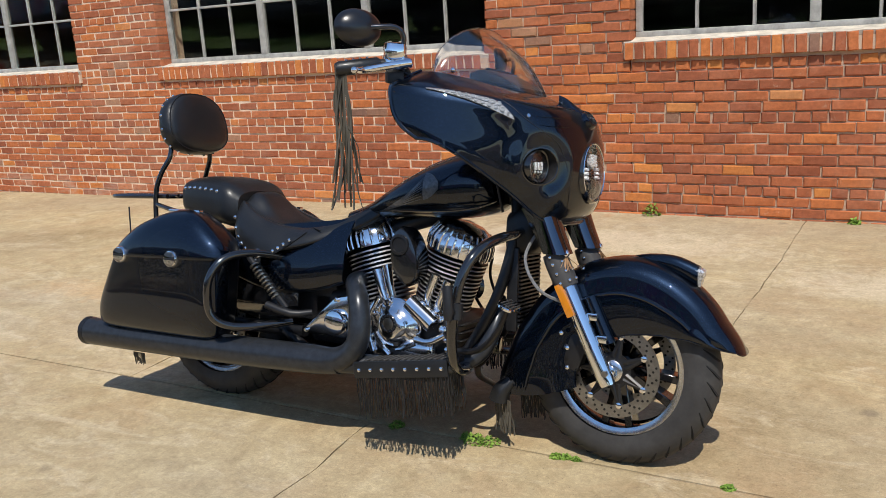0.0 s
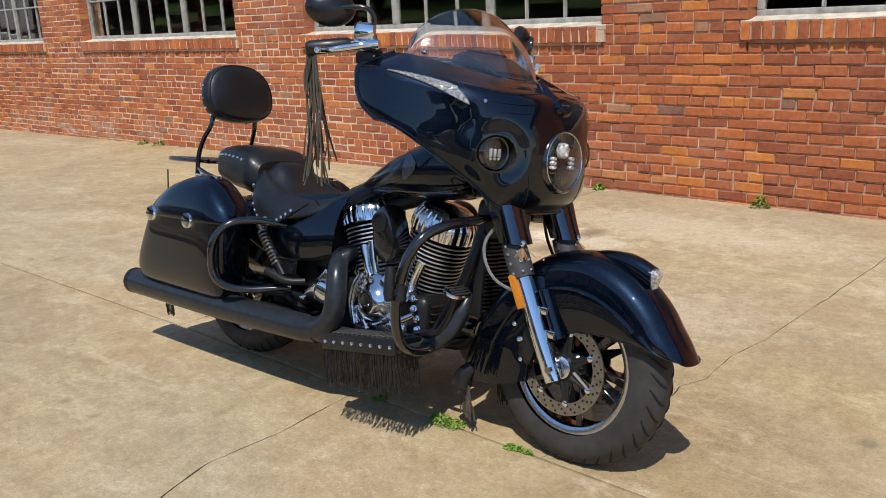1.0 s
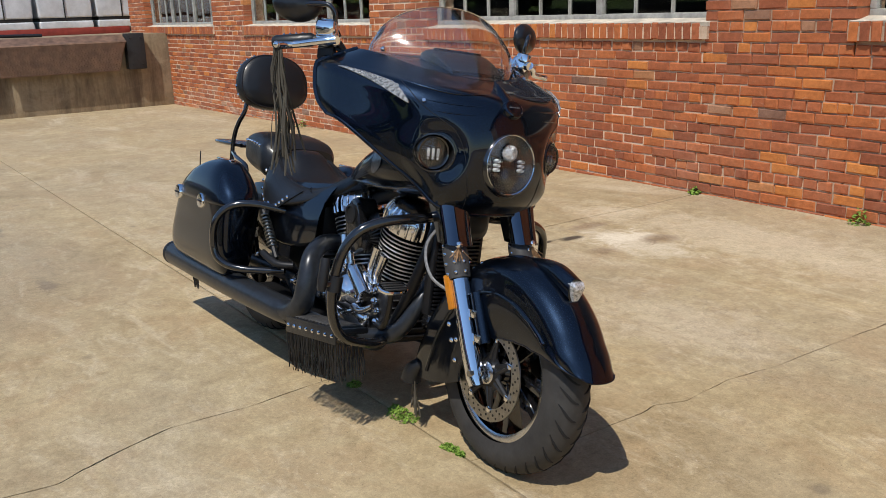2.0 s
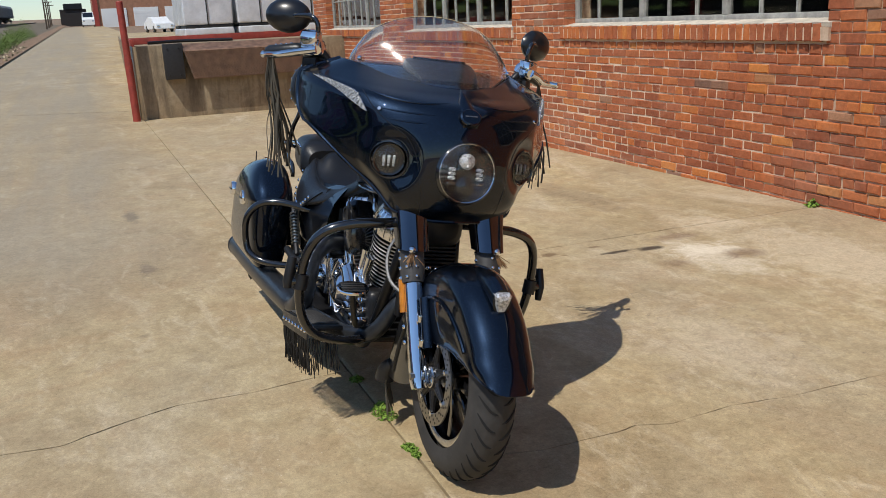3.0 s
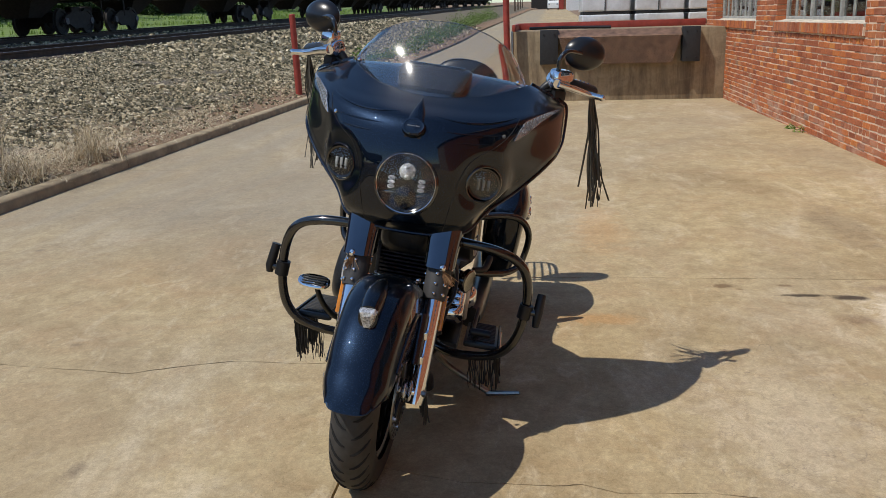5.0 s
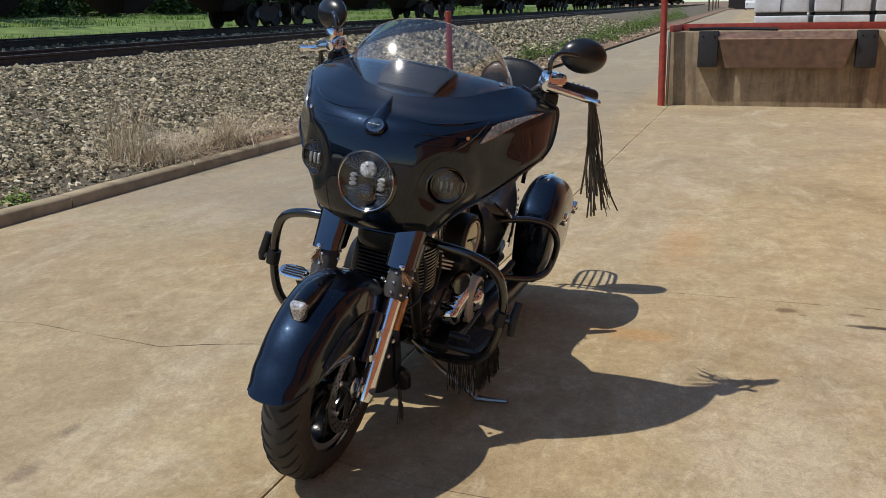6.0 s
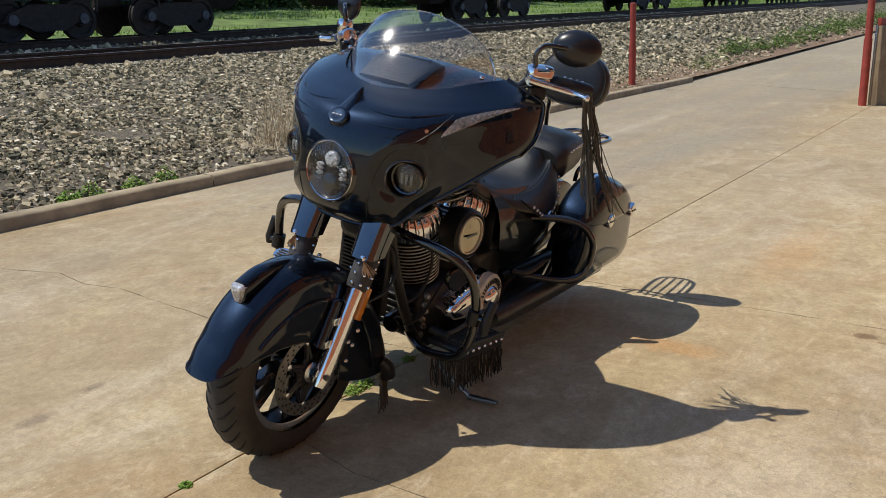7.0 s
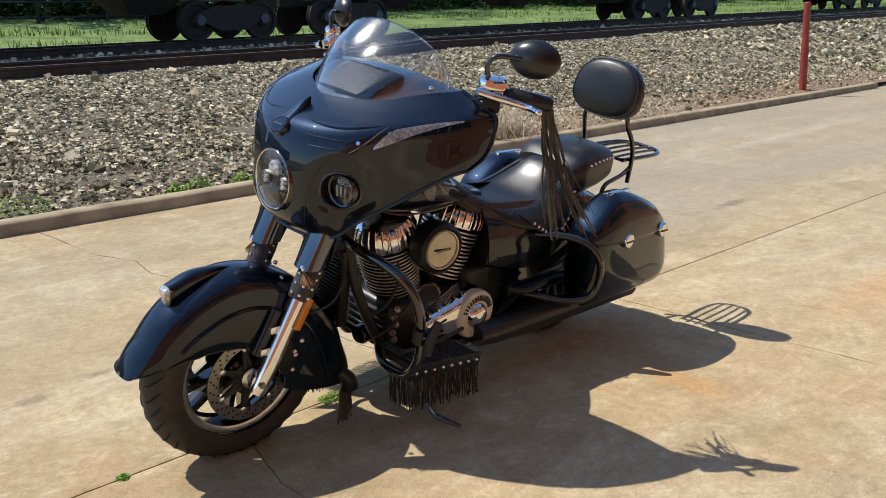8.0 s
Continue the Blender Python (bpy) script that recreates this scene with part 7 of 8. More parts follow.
loop = [(-1.42, -0.115, 0.805), (-1.62, -0.12, 0.80), (-1.74, -0.105, 0.797), (-1.785, -0.05, 0.796), (-1.79, 0, 0.796), (-1.785, 0.05, 0.796), (-1.74, 0.105, 0.797), (-1.62, 0.12, 0.80), (-1.42, 0.115, 0.805)]
rack = bp("luggage_rack", tube(loop, 0.010, 10, 5), GLOSS_BLACK, bike, "black tubular luggage rack")
for y in (-0.075, -0.025, 0.025, 0.075):
    bp("rack_bar", tube([(-1.40, y, 0.808), (-1.60, y, 0.808), (-1.775, y * 0.95, 0.800)], 0.0065, 8, 3), GLOSS_BLACK, rack)
bp("rack_bar", tube([(-1.43, -0.115, 0.802), (-1.43, 0.115, 0.802)], 0.008, 8, 1), GLOSS_BLACK, rack)

# rear fender
bm = bmesh.new()
rows = []
for k in range(31):
    a = radians(20 + 165 * k / 30)
    r = 0.365 + 0.02 * abs(k / 30 - 0.45)
    rows.append([AX_R + Vector((math.cos(a) * rr, y, math.sin(a) * rr)) for y, rr in ((-0.118, r - 0.12), (-0.118, r - 0.05), (-0.10, r - 0.012), (-0.05, r), (0, r + 0.003), (0.05, r), (0.10, r - 0.012), (0.118, r - 0.05), (0.118, r - 0.12))])
skin(bm, rows, False, False)
bp("rear_fender", solid(bm, 0.004), PAINT, bike, "painted rear fender")
bp("antenna", tube([(-1.425, -0.30, 0.60), (-1.44, -0.30, 0.765)], 0.003, 6, 1), PLASTIC, bike)

# saddlebags, guards, exhaust -------------------------------------------
for s in (-1, 1):
    rings = []
    for z, a, b, y0, y1 in table([(0.288, -1.50, -0.97, 0.27, 0.350), (0.308, -1.545, -0.935, 0.242, 0.372), (0.38, -1.535, -0.922, 0.225, 0.393), (0.49, -1.485, -0.918, 0.215, 0.402), (0.588, -1.435, -0.916, 0.212, 0.406)], 4):
        rings.append([Vector((p.x, s * p.y, p.z)) for p in oval((a + b) / 2, (y0 + y1) / 2, (b - a) / 2, (y1 - y0) / 2, z, 40, 6.0)])
    bag = bp("saddlebag", loft(rings), PAINT, bike, "hard black saddlebag with a domed lid")
    rings = []
    for z, a, b, y0, y1 in table([(0.586, -1.450, -0.888, 0.208, 0.415), (0.60, -1.452, -0.886, 0.206, 0.418), (0.65, -1.405, -0.912, 0.210, 0.413), (0.705, -1.325, -0.972, 0.223, 0.395), (0.745, -1.225, -1.03, 0.245, 0.365), (0.765, -1.15, -1.08, 0.275, 0.33)], 4):
        rings.append([Vector((p.x, s * p.y, p.z + 0.02 * (p.x + 1.1))) for p in oval((a + b) / 2, (y0 + y1) / 2, (b - a) / 2, (y1 - y0) / 2, z, 40, 3.4)])
    bp("lid", loft(rings), PAINT, bag, "domed painted lid")
    bp("lid_trim", box((-1.21, s * 0.305 - 0.012, 0.752), (-1.05, s * 0.305 + 0.012, 0.766), 0.005, m=Matrix.Rotation(0.0, 4, "X")), CHROME, bag, "chrome lid strip")
    for x in (-1.363, -1.097):
        l = bp("latch", lathe([(0, 0.032), (0.014, 0.033), (0.022, 0.029), (0.024, 0.012)], (x, s * 0.402, 0.587), (0, s, 0), 24), CHROME, bag, "round chrome latch")
        bp("latch_slot", box((x - 0.024, s * 0.426 - 0.002, 0.583), (x + 0.024, s * 0.426 + 0.002, 0.590), 0.001), SATIN_BLACK, l)
    bp("rear_guard", tube([(-0.76, s * 0.18, 0.600), (-0.82, s * 0.30, 0.618), (-0.868, s * 0.385, 0.598), (-0.895, s * 0.43, 0.53), (-0.905, s * 0.425, 0.43), (-0.88, s * 0.40, 0.372), (-0.82, s * 0.33, 0.350), (-0.70, s * 0.20, 0.365)], 0.015, 12, 6), GLOSS_BLACK, bike, "black tubular saddlebag guard")
    # muffler
    ym, xm = (0.305, -1.65) if s < 0 else (0.25, -1.42)
    muf = bp("muffler", tube([(-0.42, s * (ym - 0.013), 0.262), (-0.52, s * (ym - 0.008), 0.260), (-0.75, s * (ym - 0.003), 0.256), (-1.10, s * ym, 0.250), (xm, s * ym, 0.246)], [0.043, 0.051, 0.054, 0.055, 0.056], 26, 6), PIPE_BLACK, bike, "long matt black muffler")
    bp("end_cap", lathe([(0, 0.057), (-0.022, 0.058), (-0.028, 0.05), (-0.02, 0.04), (0.03, 0.036)], (xm, s * ym, 0.246), (1, 0, 0), 26), SATIN_BLACK, muf)
    # front engine guard
    g = bp("engine_guard", tube([(0.16, s * 0.09, 0.735), (0.175, s * 0.18, 0.730), (0.165, s * 0.30, 0.718), (0.14, s * 0.385, 0.680), (0.112, s * 0.425, 0.60), (0.09, s * 0.432, 0.47), (0.08, s * 0.405, 0.365), (0.065, s * 0.34, 0.305), (0.035, s * 0.21, 0.278), (-0.03, s * 0.11, 0.285)], 0.0165, 14, 6), GLOSS_BLACK, bike, "black tubular engine guard")
    pc = Vector((0.10, s * 0.432, 0.505))
    bp("peg_clamp", lathe([(-0.025, 0.024), (0.025, 0.024)], pc, (0, 0.1, 1), 16), SATIN_BLACK, g)
    arm = pc + Vector((0.0, s * 0.045, 0.0))
    bp("peg_arm", tube([pc, arm], 0.013, 10, 1), GLOSS_BLACK, g)
    bp("highway_peg", tube([arm + Vector((0, 0, -0.022)), arm + Vector((0.0, 0, 0.0)), arm + Vector((-0.012, -s * 0.012, 0.080))] if s < 0 else [arm + Vector((0.0, 0, -0.05)), arm, arm + Vector((-0.03, s * 0.004, 0.06))], [0.012, 0.017, 0.0155], 14, 1), PLASTIC, g, "rubber highway peg")
    # floorboard with a studded leather apron and fringe
    tilt = Matrix.Translation((-0.11, -0.312 if s < 0 else 0.300, 0.305)) @ Matrix.Rotation(-0.14, 4, "Y")
    fb = bp("floorboard", box((-0.185, -0.062, -0.012), (0.158, 0.062, 0.010), 0.010, m=tilt), SATIN_BLACK, bike, "black rider floorboard")
    for k in range(13):
        bp("pad_rib", box((-0.165 + 0.024 * k, -0.05, 0.009), (-0.153 + 0.024 * k, 0.05, 0.016), 0.002, None, 1, tilt), RUBBER, fb)
    apron = bp("leather_apron", box((-0.195, s * 0.066 - 0.004, -0.042), (0.160, s * 0.066 + 0.004, 0.014), 0.003, m=tilt), LEATHER, fb, "leather apron with chrome studs")
    for k in range(8):
        p = tilt @ Vector((-0.172 + 0.0445 * k, s * 0.071, -0.014))
        bp("stud", lathe([(0, 0.0075), (0.004, 0.006), (0.006, 0.002)], p, (0, s, 0), 8), CHROME, apron)
    bp("apron_fringe", fringe(tilt @ Vector((-0.19, s * 0.066, -0.036)), tilt @ Vector((0.156, s * 0.066, -0.036)), 84, 0.145 if s < 0 else 0.115, 50 + s, 0.10, 0.0021), FRINGE_BLACK, apron, "short leather fringe")
    bp("apron_fringe", fringe(tilt @ Vector((0.158, s * 0.066, -0.036)), tilt @ Vector((0.158, -s * 0.04, -0.036)), 22, 0.13, 60 + s, 0.10, 0.0021), FRINGE_BLACK, apron)
    # passenger peg and its coil strut
    bp("passenger_peg", tube([(-0.60, s * 0.215, 0.41), (-0.66, s * 0.26, 0.405), (-0.76, s * 0.275, 0.43)], [0.012, 0.015, 0.015], 12, 3), PLASTIC, bike, "folded rubber passenger peg")
    if s < 0:
        coil = []
        for k in range(90):
            a = k * 0.72
            c = Vector((-0.86, s * 0.235, 0.575)).lerp(Vector((-0.735, s * 0.245, 0.455)), k / 89)
            u1, u2 = Vector((0.69, 0, 0.72)), Vector((0, 1, 0))
            coil.append(c + (u1 * math.cos(a) + u2 * math.sin(a)) * 0.018)
        bp("coil_spring", tube(coil, 0.004, 6, 1), STEEL, bike, "steel coil spring")
        bp("spring_rod", tube([(-0.88, s * 0.235, 0.595), (-0.69, s * 0.248, 0.42)], 0.011, 8, 1), SATIN_BLACK, bike)
    # frame tubes
    bp("frame_tube", tube([(0.12, s * 0.04, 0.86), (0.135, s * 0.08, 0.72), (0.085, s * 0.115, 0.50), (-0.045, s * 0.12, 0.275), (-0.15, s * 0.13, 0.215), (-0.55, s * 0.14, 0.215), (-0.80, s * 0.13, 0.32)], 0.019, 12, 5), SATIN_BLACK, bike, "black frame down tube")
    # leather mud flap with fringe at the fender's foot
    foot = fender_point(0.99, 0.45, s)
    flap = bp("fender_flap", tube([foot + Vector((0.02, -s * 0.01, 0.03)), foot + Vector((-0.01, 0, -0.005)), foot + Vector((-0.02, 0, -0.04))], [0.02, 0.032, 0.036], 14, 4), LEATHER, bike, "leather wrap at the fender foot")
    bp("flap_fringe", fringe(foot + Vector((-0.045, -s * 0.02, -0.035)), foot + Vector((0.03, s * 0.015, -0.035)), 40, 0.125, 70 + s, 0.13, 0.0022), FRINGE, flap)

bp("frame_backbone", tube([(0.12, 0, 0.86), (-0.2, 0, 0.77), (-0.6, 0, 0.66), (-0.9, 0, 0.60)], 0.03, 12, 4), SATIN_BLACK, bike)
bp("swingarm", tube([(-0.70, -0.12, 0.32), (-1.17, -0.13, 0.312)], 0.026, 10, 1, tube([(-0.70, 0.12, 0.32), (-1.17, 0.13, 0.312)], 0.026, 10, 1)), SATIN_BLACK, bike)
# unseen plate added to stop sunlight leaking into the shadow beneath
bp("under_pan", box((-1.00, -0.235, 0.215), (-0.12, 0.215, 0.255), 0.02), SATIN_BLACK, bike)
bp("battery_box", box((-0.98, -0.13, 0.36), (-0.55, 0.13, 0.66), 0.03), SATIN_BLACK, bike)
# fringed flap hanging from the rear of the exhaust
bp("bag_fringe", fringe((-1.42, -0.30, 0.185), (-1.36, -0.30, 0.185), 16, 0.05, 88, 0.1, 0.0022), FRINGE, bike)

# engine --------------------------------------------------------------------
eng = bp("engine", box((-0.49, -0.135, 0.235), (-0.055, 0.135, 0.435), 0.04, seg=3), SATIN_BLACK, bike, "air-cooled V-twin engine with finned cylinders")
bp("gearbox", box((-0.68, -0.13, 0.28), (-0.44, 0.13, 0.50), 0.04, seg=3), SATIN_BLACK, eng)
for base, tip, lab in ((Vector((-0.195, 0, 0.40)), Vector((-0.085, 0, 0.745)), "front"), (Vector((-0.385, 0, 0.40)), Vector((-0.495, 0, 0.740)), "rear")):
    ax = (tip - base).normalized()
    L = (tip - base).length
    prof = [(0.02, 0.07)]
    n = 13
    for k in range(n):
        h = 0.05 + (L * 0.70 - 0.05) * k / n
        r = 0.101 + 0.014 * k / n
        prof += [(h, 0.078), (h + 0.002, r), (h + 0.0085, r), (h + 0.0105, 0.078)]
    cyl = bp("cylinder", lathe(prof, base, ax, 40), SATIN_BLACK, eng, "finned black cylinder with bright fin edges")
    bm = bmesh.new()
    d, sd, up = axes(ax)
    for k in range(n):
        h = 0.05 + (L * 0.70 - 0.05) * k / n + 0.00525
        r = 0.101 + 0.014 * k / n
        ring = [[base + d * (h + dh) + (sd * math.cos(2 * math.pi * q / 40) + up * math.sin(2 * math.pi * q / 40)) * (r + 0.0008) for q in range(40)] for dh in (-0.0029, 0.0029)]
        skin(bm, ring, False)
    bp("fin_edges", bm, FIN_EDGE, cyl, "machined bright fin edges")
    prof = [(L * 0.70, 0.10), (L * 0.715, 0.117), (L * 0.78, 0.119), (L * 0.86, 0.116), (L * 0.94, 0.101), (L * 1.0, 0.068), (L * 1.02, 0.01)]
    hd = bp("cylinder_head", lathe(prof, base, ax, 40), ENGINE_CHROME, eng, "ribbed chrome rocker cover")
    bm = bmesh.new()
    for k in range(26):
        a = 2 * math.pi * k / 26
        q = sd * math.cos(a) + up * math.sin(a)
        tube([base + d * (L * 0.73) + q * 0.117, base + d * (L * 0.84) + q * 0.1175, base + d * (L * 0.95) + q * 0.097], 0.0052, 6, 2, bm)
    bp("ribs", bm, ENGINE_CHROME, hd)
# pushrod tubes
for x0, x1, z1 in ((-0.185, -0.135, 0.575), (-0.135, -0.085, 0.555), (-0.325, -0.375, 0.575), (-0.300, -0.335, 0.595)):
    t = bp("pushrod_tube", tube([(x0, -0.125, 0.43), (x0 * 0.5 + x1 * 0.5, -0.136, (0.43 + z1) / 2), (x1, -0.132, z1)], [0.017, 0.015, 0.019], 12, 1), ENGINE_CHROME, eng)
    bp("collar", lathe([(-0.014, 0.023), (0.014, 0.023)], (x0, -0.125, 0.435), (x1 - x0, 0, z1 - 0.43), 12), ENGINE_CHROME, t)
# right side: cam cover, air box, transmission cover, header pipes
camc = bp("cam_cover", lathe([(0, 0.100), (0.014, 0.100), (0.026, 0.090), (0.031, 0.070), (0.046, 0.058), (0.058, 0.044), (0.060, 0.034)], (-0.275, -0.145, 0.385), (0, -1, 0), 44), ENGINE_CHROME, eng, "polished chrome cam cover")
bp("badge_ring", lathe([(0.050, 0.034), (0.062, 0.0335), (0.064, 0.031), (0.064, 0.024), (0.061, 0.022)], (-0.280, -0.145, 0.398), (0, -1, 0), 36), GLOSS_BLACK, camc, "black ring with bright marks")
for k in range(16):
    a = 2 * math.pi * k / 16
    bp("ring_mark", box((-0.0018, -0.0008, -0.0030), (0.0018, 0.0008, 0.0030), 0, m=Matrix.Translation((-0.280 + 0.0275 * math.cos(a), -0.2094, 0.398 + 0.0275 * math.sin(a))) @ Matrix.Rotation(math.pi / 2 - a, 4, "Y")), ALLOY, camc)
bp("badge", lathe([(0.050, 0.022), (0.061, 0.021), (0.0625, 0.008)], (-0.280, -0.145, 0.398), (0, -1, 0), 24), STEEL, camc)
for a0, a1 in ((200, 262), (278, 330)):
    bp("cast_rib", tube([(-0.275 + r * math.cos(radians(a0 + (a1 - a0) * q)), -0.176 - 0.004 * q, 0.385 + r * math.sin(radians(a0 + (a1 - a0) * q))) for q, r in ((0, 0.082), (0.35, 0.084), (0.7, 0.088), (1, 0.102))], [0.006, 0.009, 0.009, 0.006], 8, 4), ENGINE_CHROME, camc)
for k in range(7):
    a = 2 * math.pi * k / 7
    bp("bolt", lathe([(0, 0.008), (0.01, 0.008), (0.013, 0.004)], (-0.275 + 0.093 * math.cos(a), -0.168, 0.385 + 0.093 * math.sin(a)), (0, -1, 0), 8), CHROME, camc)
bm = box((-0.37, -0.178, 0.255), (-0.12, -0.12, 0.345), 0.03, seg=3)
bp("lower_cover", bm, ENGINE_CHROME, eng, "chrome lower engine cover")
bp("lifter_block", box((-0.245, -0.16, 0.405), (-0.135, -0.10, 0.455), 0.012, m=Matrix.Identity(4)), ENGINE_CHROME, eng)
bp("lifter_block", box((-0.345, -0.16, 0.405), (-0.265, -0.10, 0.455), 0.012), ENGINE_CHROME, eng)
bp("starter", tube([(-0.215, -0.165, 0.475), (-0.115, -0.172, 0.405)], 0.034, 18, 1), ENGINE_CHROME, eng, "chrome starter cylinder")
air = bp("air_cover", loft([[Vector((-0.238 + 0.056 * k * math.cos(a) * (1 - 0.12 * math.sin(a)) - 0.012 * math.sin(a), y, 0.634 + 0.104 * k * math.sin(a))) for a in (2 * math.pi * q / 28 for q in range(28))] for y, k in ((-0.10, 0.95), (-0.165, 1.0), (-0.182, 0.9), (-0.188, 0.6), (-0.186, 0.1))]), GLOSS_BLACK, eng, "oval black intake cover")
bp("cover_ring", lathe([(0.0, 0.036), (0.008, 0.036), (0.009, 0.028), (0.003, 0.026)], (-0.250, -0.185, 0.675), (0, -1, 0), 24), SATIN_BLACK, air)
# cast flanges, nuts and ribs round the feet of the pushrod tubes
for x, z, lean in ((-0.190, 0.452, 0.3), (-0.140, 0.448, 0.3), (-0.322, 0.455, -0.3), (-0.292, 0.462, -0.25)):
    fl = bp("flange", lathe([(-0.020, 0.034), (-0.012, 0.036), (-0.008, 0.028), (0.0, 0.027), (0.004, 0.032), (0.011, 0.032), (0.014, 0.022)], (x, -0.142, z), (lean, -0.15, 1), 20), ENGINE_CHROME, eng, "stepped chrome flange")
    for dx in (-0.030, 0.0, 0.030):
        bp("nut", lathe([(-0.008, 0.0095), (0.005, 0.0095), (0.006, 0.006), (0.011, 0.0055), (0.012, 0.002)], (x + dx, -0.170 + 0.25 * abs(dx), z - 0.006 - lean * dx), (lean * 0.5 + dx * 8, -0.8, 0.7), 6), CHROME, fl)
for k in range(5):
    p = Vector((-0.105 + 0.012 * k, -0.150 - 0.004 * (k % 2), 0.425 - 0.034 * k))
    bp("case_bolt", lathe([(-0.02, 0.013), (0.0, 0.013), (0.002, 0.009), (0.010, 0.0085), (0.011, 0.003)], p, (0.35, -1, 0.25), 12), CHROME, eng)
bp("case_rib", tube([(-0.345, -0.165, 0.48), (-0.372, -0.172, 0.43), (-0.380, -0.176, 0.36), (-0.355, -0.180, 0.29)], [0.010, 0.012, 0.012, 0.010], 10, 4), ENGINE_CHROME, eng, "bright cast rib of the crankcase")
bp("case_rib", tube([(-0.185, -0.180, 0.350), (-0.13, -0.178, 0.345), (-0.075, -0.170, 0.375)], [0.012, 0.014, 0.010], 10, 4), ENGINE_CHROME, eng, "bright cast rib of the crankcase")
bm = bmesh.new()
skin(bm, [[Vector((x, y, z)) + (Vector((-0.535, y, 0.385)) - Vector((x, y, z))) * k for x, z in ((-0.665, 0.335), (-0.645, 0.325), (-0.43, 0.320), (-0.425, 0.470), (-0.445, 0.485), (-0.515, 0.470))] for y, k in ((-0.10, 0.0), (-0.180, 0.0), (-0.192, 0.06), (-0.194, 0.14))])
bmesh.ops.recalc_face_normals(bm, faces=bm.faces)
tc = bp("clutch_cover", bm, ENGINE_CHROME, eng, "chrome gearbox cover", 30)
bp("cover_disc", lathe([(0, 0.047), (0.022, 0.046), (0.032, 0.041), (0.036, 0.030), (0.037, 0.003)], (-0.500, -0.190, 0.382), (0, -1, 0), 36), CHROME, tc)
for x, z in ((-0.505, 0.462), (-0.448, 0.470), (-0.64, 0.340)):
    bp("bolt", lathe([(0, 0.009), (0.009, 0.009), (0.012, 0.005)], (x, -0.192, z), (0, -1, 0), 8), CHROME, tc)
head_r = tube([(-0.47, -0.09, 0.53), (-0.43, -0.19, 0.53), (-0.365, -0.268, 0.49), (-0.342, -0.290, 0.41), (-0.352, -0.296, 0.325), (-0.42, -0.296, 0.272), (-0.52, -0.297, 0.262)], [0.03, 0.034, 0.036, 0.038, 0.040, 0.044, 0.047], 20, 6)
bp("header_pipe", head_r, PIPE_BLACK, eng, "matt black header pipe")
bp("header_pipe", tube([(0.06, -0.03, 0.50), (0.075, -0.08, 0.42), (0.03, -0.13, 0.31), (-0.10, -0.19, 0.262), (-0.28, -0.25, 0.258), (-0.44, -0.292, 0.262)], [0.026, 0.028, 0.03, 0.032, 0.035, 0.04], 18, 6), PIPE_BLACK, eng, "matt black header pipe")
# left side: primary cover, round air cleaner
prim = []
for y, k in ((0.12, 1.0), (0.160, 1.0), (0.182, 0.96), (0.198, 0.88), (0.209, 0.74), (0.214, 0.50)):
    ring = []
    for q in range(44):
        a = 2 * math.pi * q / 44
        c, s_ = math.cos(a), math.sin(a)
        r = 0.104 if c < 0 else 0.046
        ring.append(Vector(((-0.420 if c < 0 else -0.21) + r * k * c, y, (0.348 if c < 0 else 0.345) + r * k * s_)))
    prim.append(ring)
pr = bp("primary_cover", loft(prim), CHROME, eng, "long polished primary cover")
bp("cover_disc", lathe([(-0.02, 0.098), (0.012, 0.097), (0.020, 0.090)], (-0.424, 0.205, 0.345), (0, 1, 0), 40), CREAM, pr, "cream-coloured lettered ring")
bp("cover_cap", lathe([(0.016, 0.052), (0.026, 0.049), (0.040, 0.036), (0.046, 0.018), (0.047, 0.004)], (-0.424, 0.205, 0.345), (0, 1, 0), 32), CHROME, pr)
for k in range(14):
    a = radians(20 + 140 * k / 13)
    p = Vector((-0.424 + 0.072 * math.cos(a), 0.2262, 0.345 + 0.072 * math.sin(a)))
    bp("letter_bar", box((-0.004, -0.001, -0.011), (0.004, 0.0015, 0.011), 0, m=Matrix.Translation(p) @ Matrix.Rotation(-(a - math.pi / 2), 4, "Y")), SATIN_BLACK, pr)
for k in range(5):
    bp("bolt", lathe([(-0.02, 0.009), (0.004, 0.008), (0.008, 0.003)], (-0.38 + 0.045 * k, 0.188, 0.432 - 0.011 * k), (0, 1, 0), 8), CHROME, pr)
af = bp("air_cleaner", lathe([(0, 0.090), (0.05, 0.097), (0.075, 0.093), (0.085, 0.080), (0.075, 0.073)], (-0.205, 0.135, 0.655), (0.1, 1, 0.05), 40), SATIN_BLACK, eng, "round black air cleaner")
bp("trim_ring", lathe([(0.074, 0.073), (0.085, 0.0715), (0.086, 0.067), (0.076, 0.066)], (-0.205, 0.135, 0.655), (0.1, 1, 0.05), 40), CREAM, af)
bp("cover_plate", lathe([(0.074, 0.067), (0.080, 0.064), (0.083, 0.01)], (-0.205, 0.135, 0.655), (0.1, 1, 0.05), 40), REFLECTION_CHROME, af, "polished cover plate")
bp("badge_bar", box((-0.035, -0.001, -0.004), (0.035, 0.002, 0.004), 0.001, m=Matrix.Translation((-0.197, 0.2205, 0.66))), EMBLEM_GREY, af)
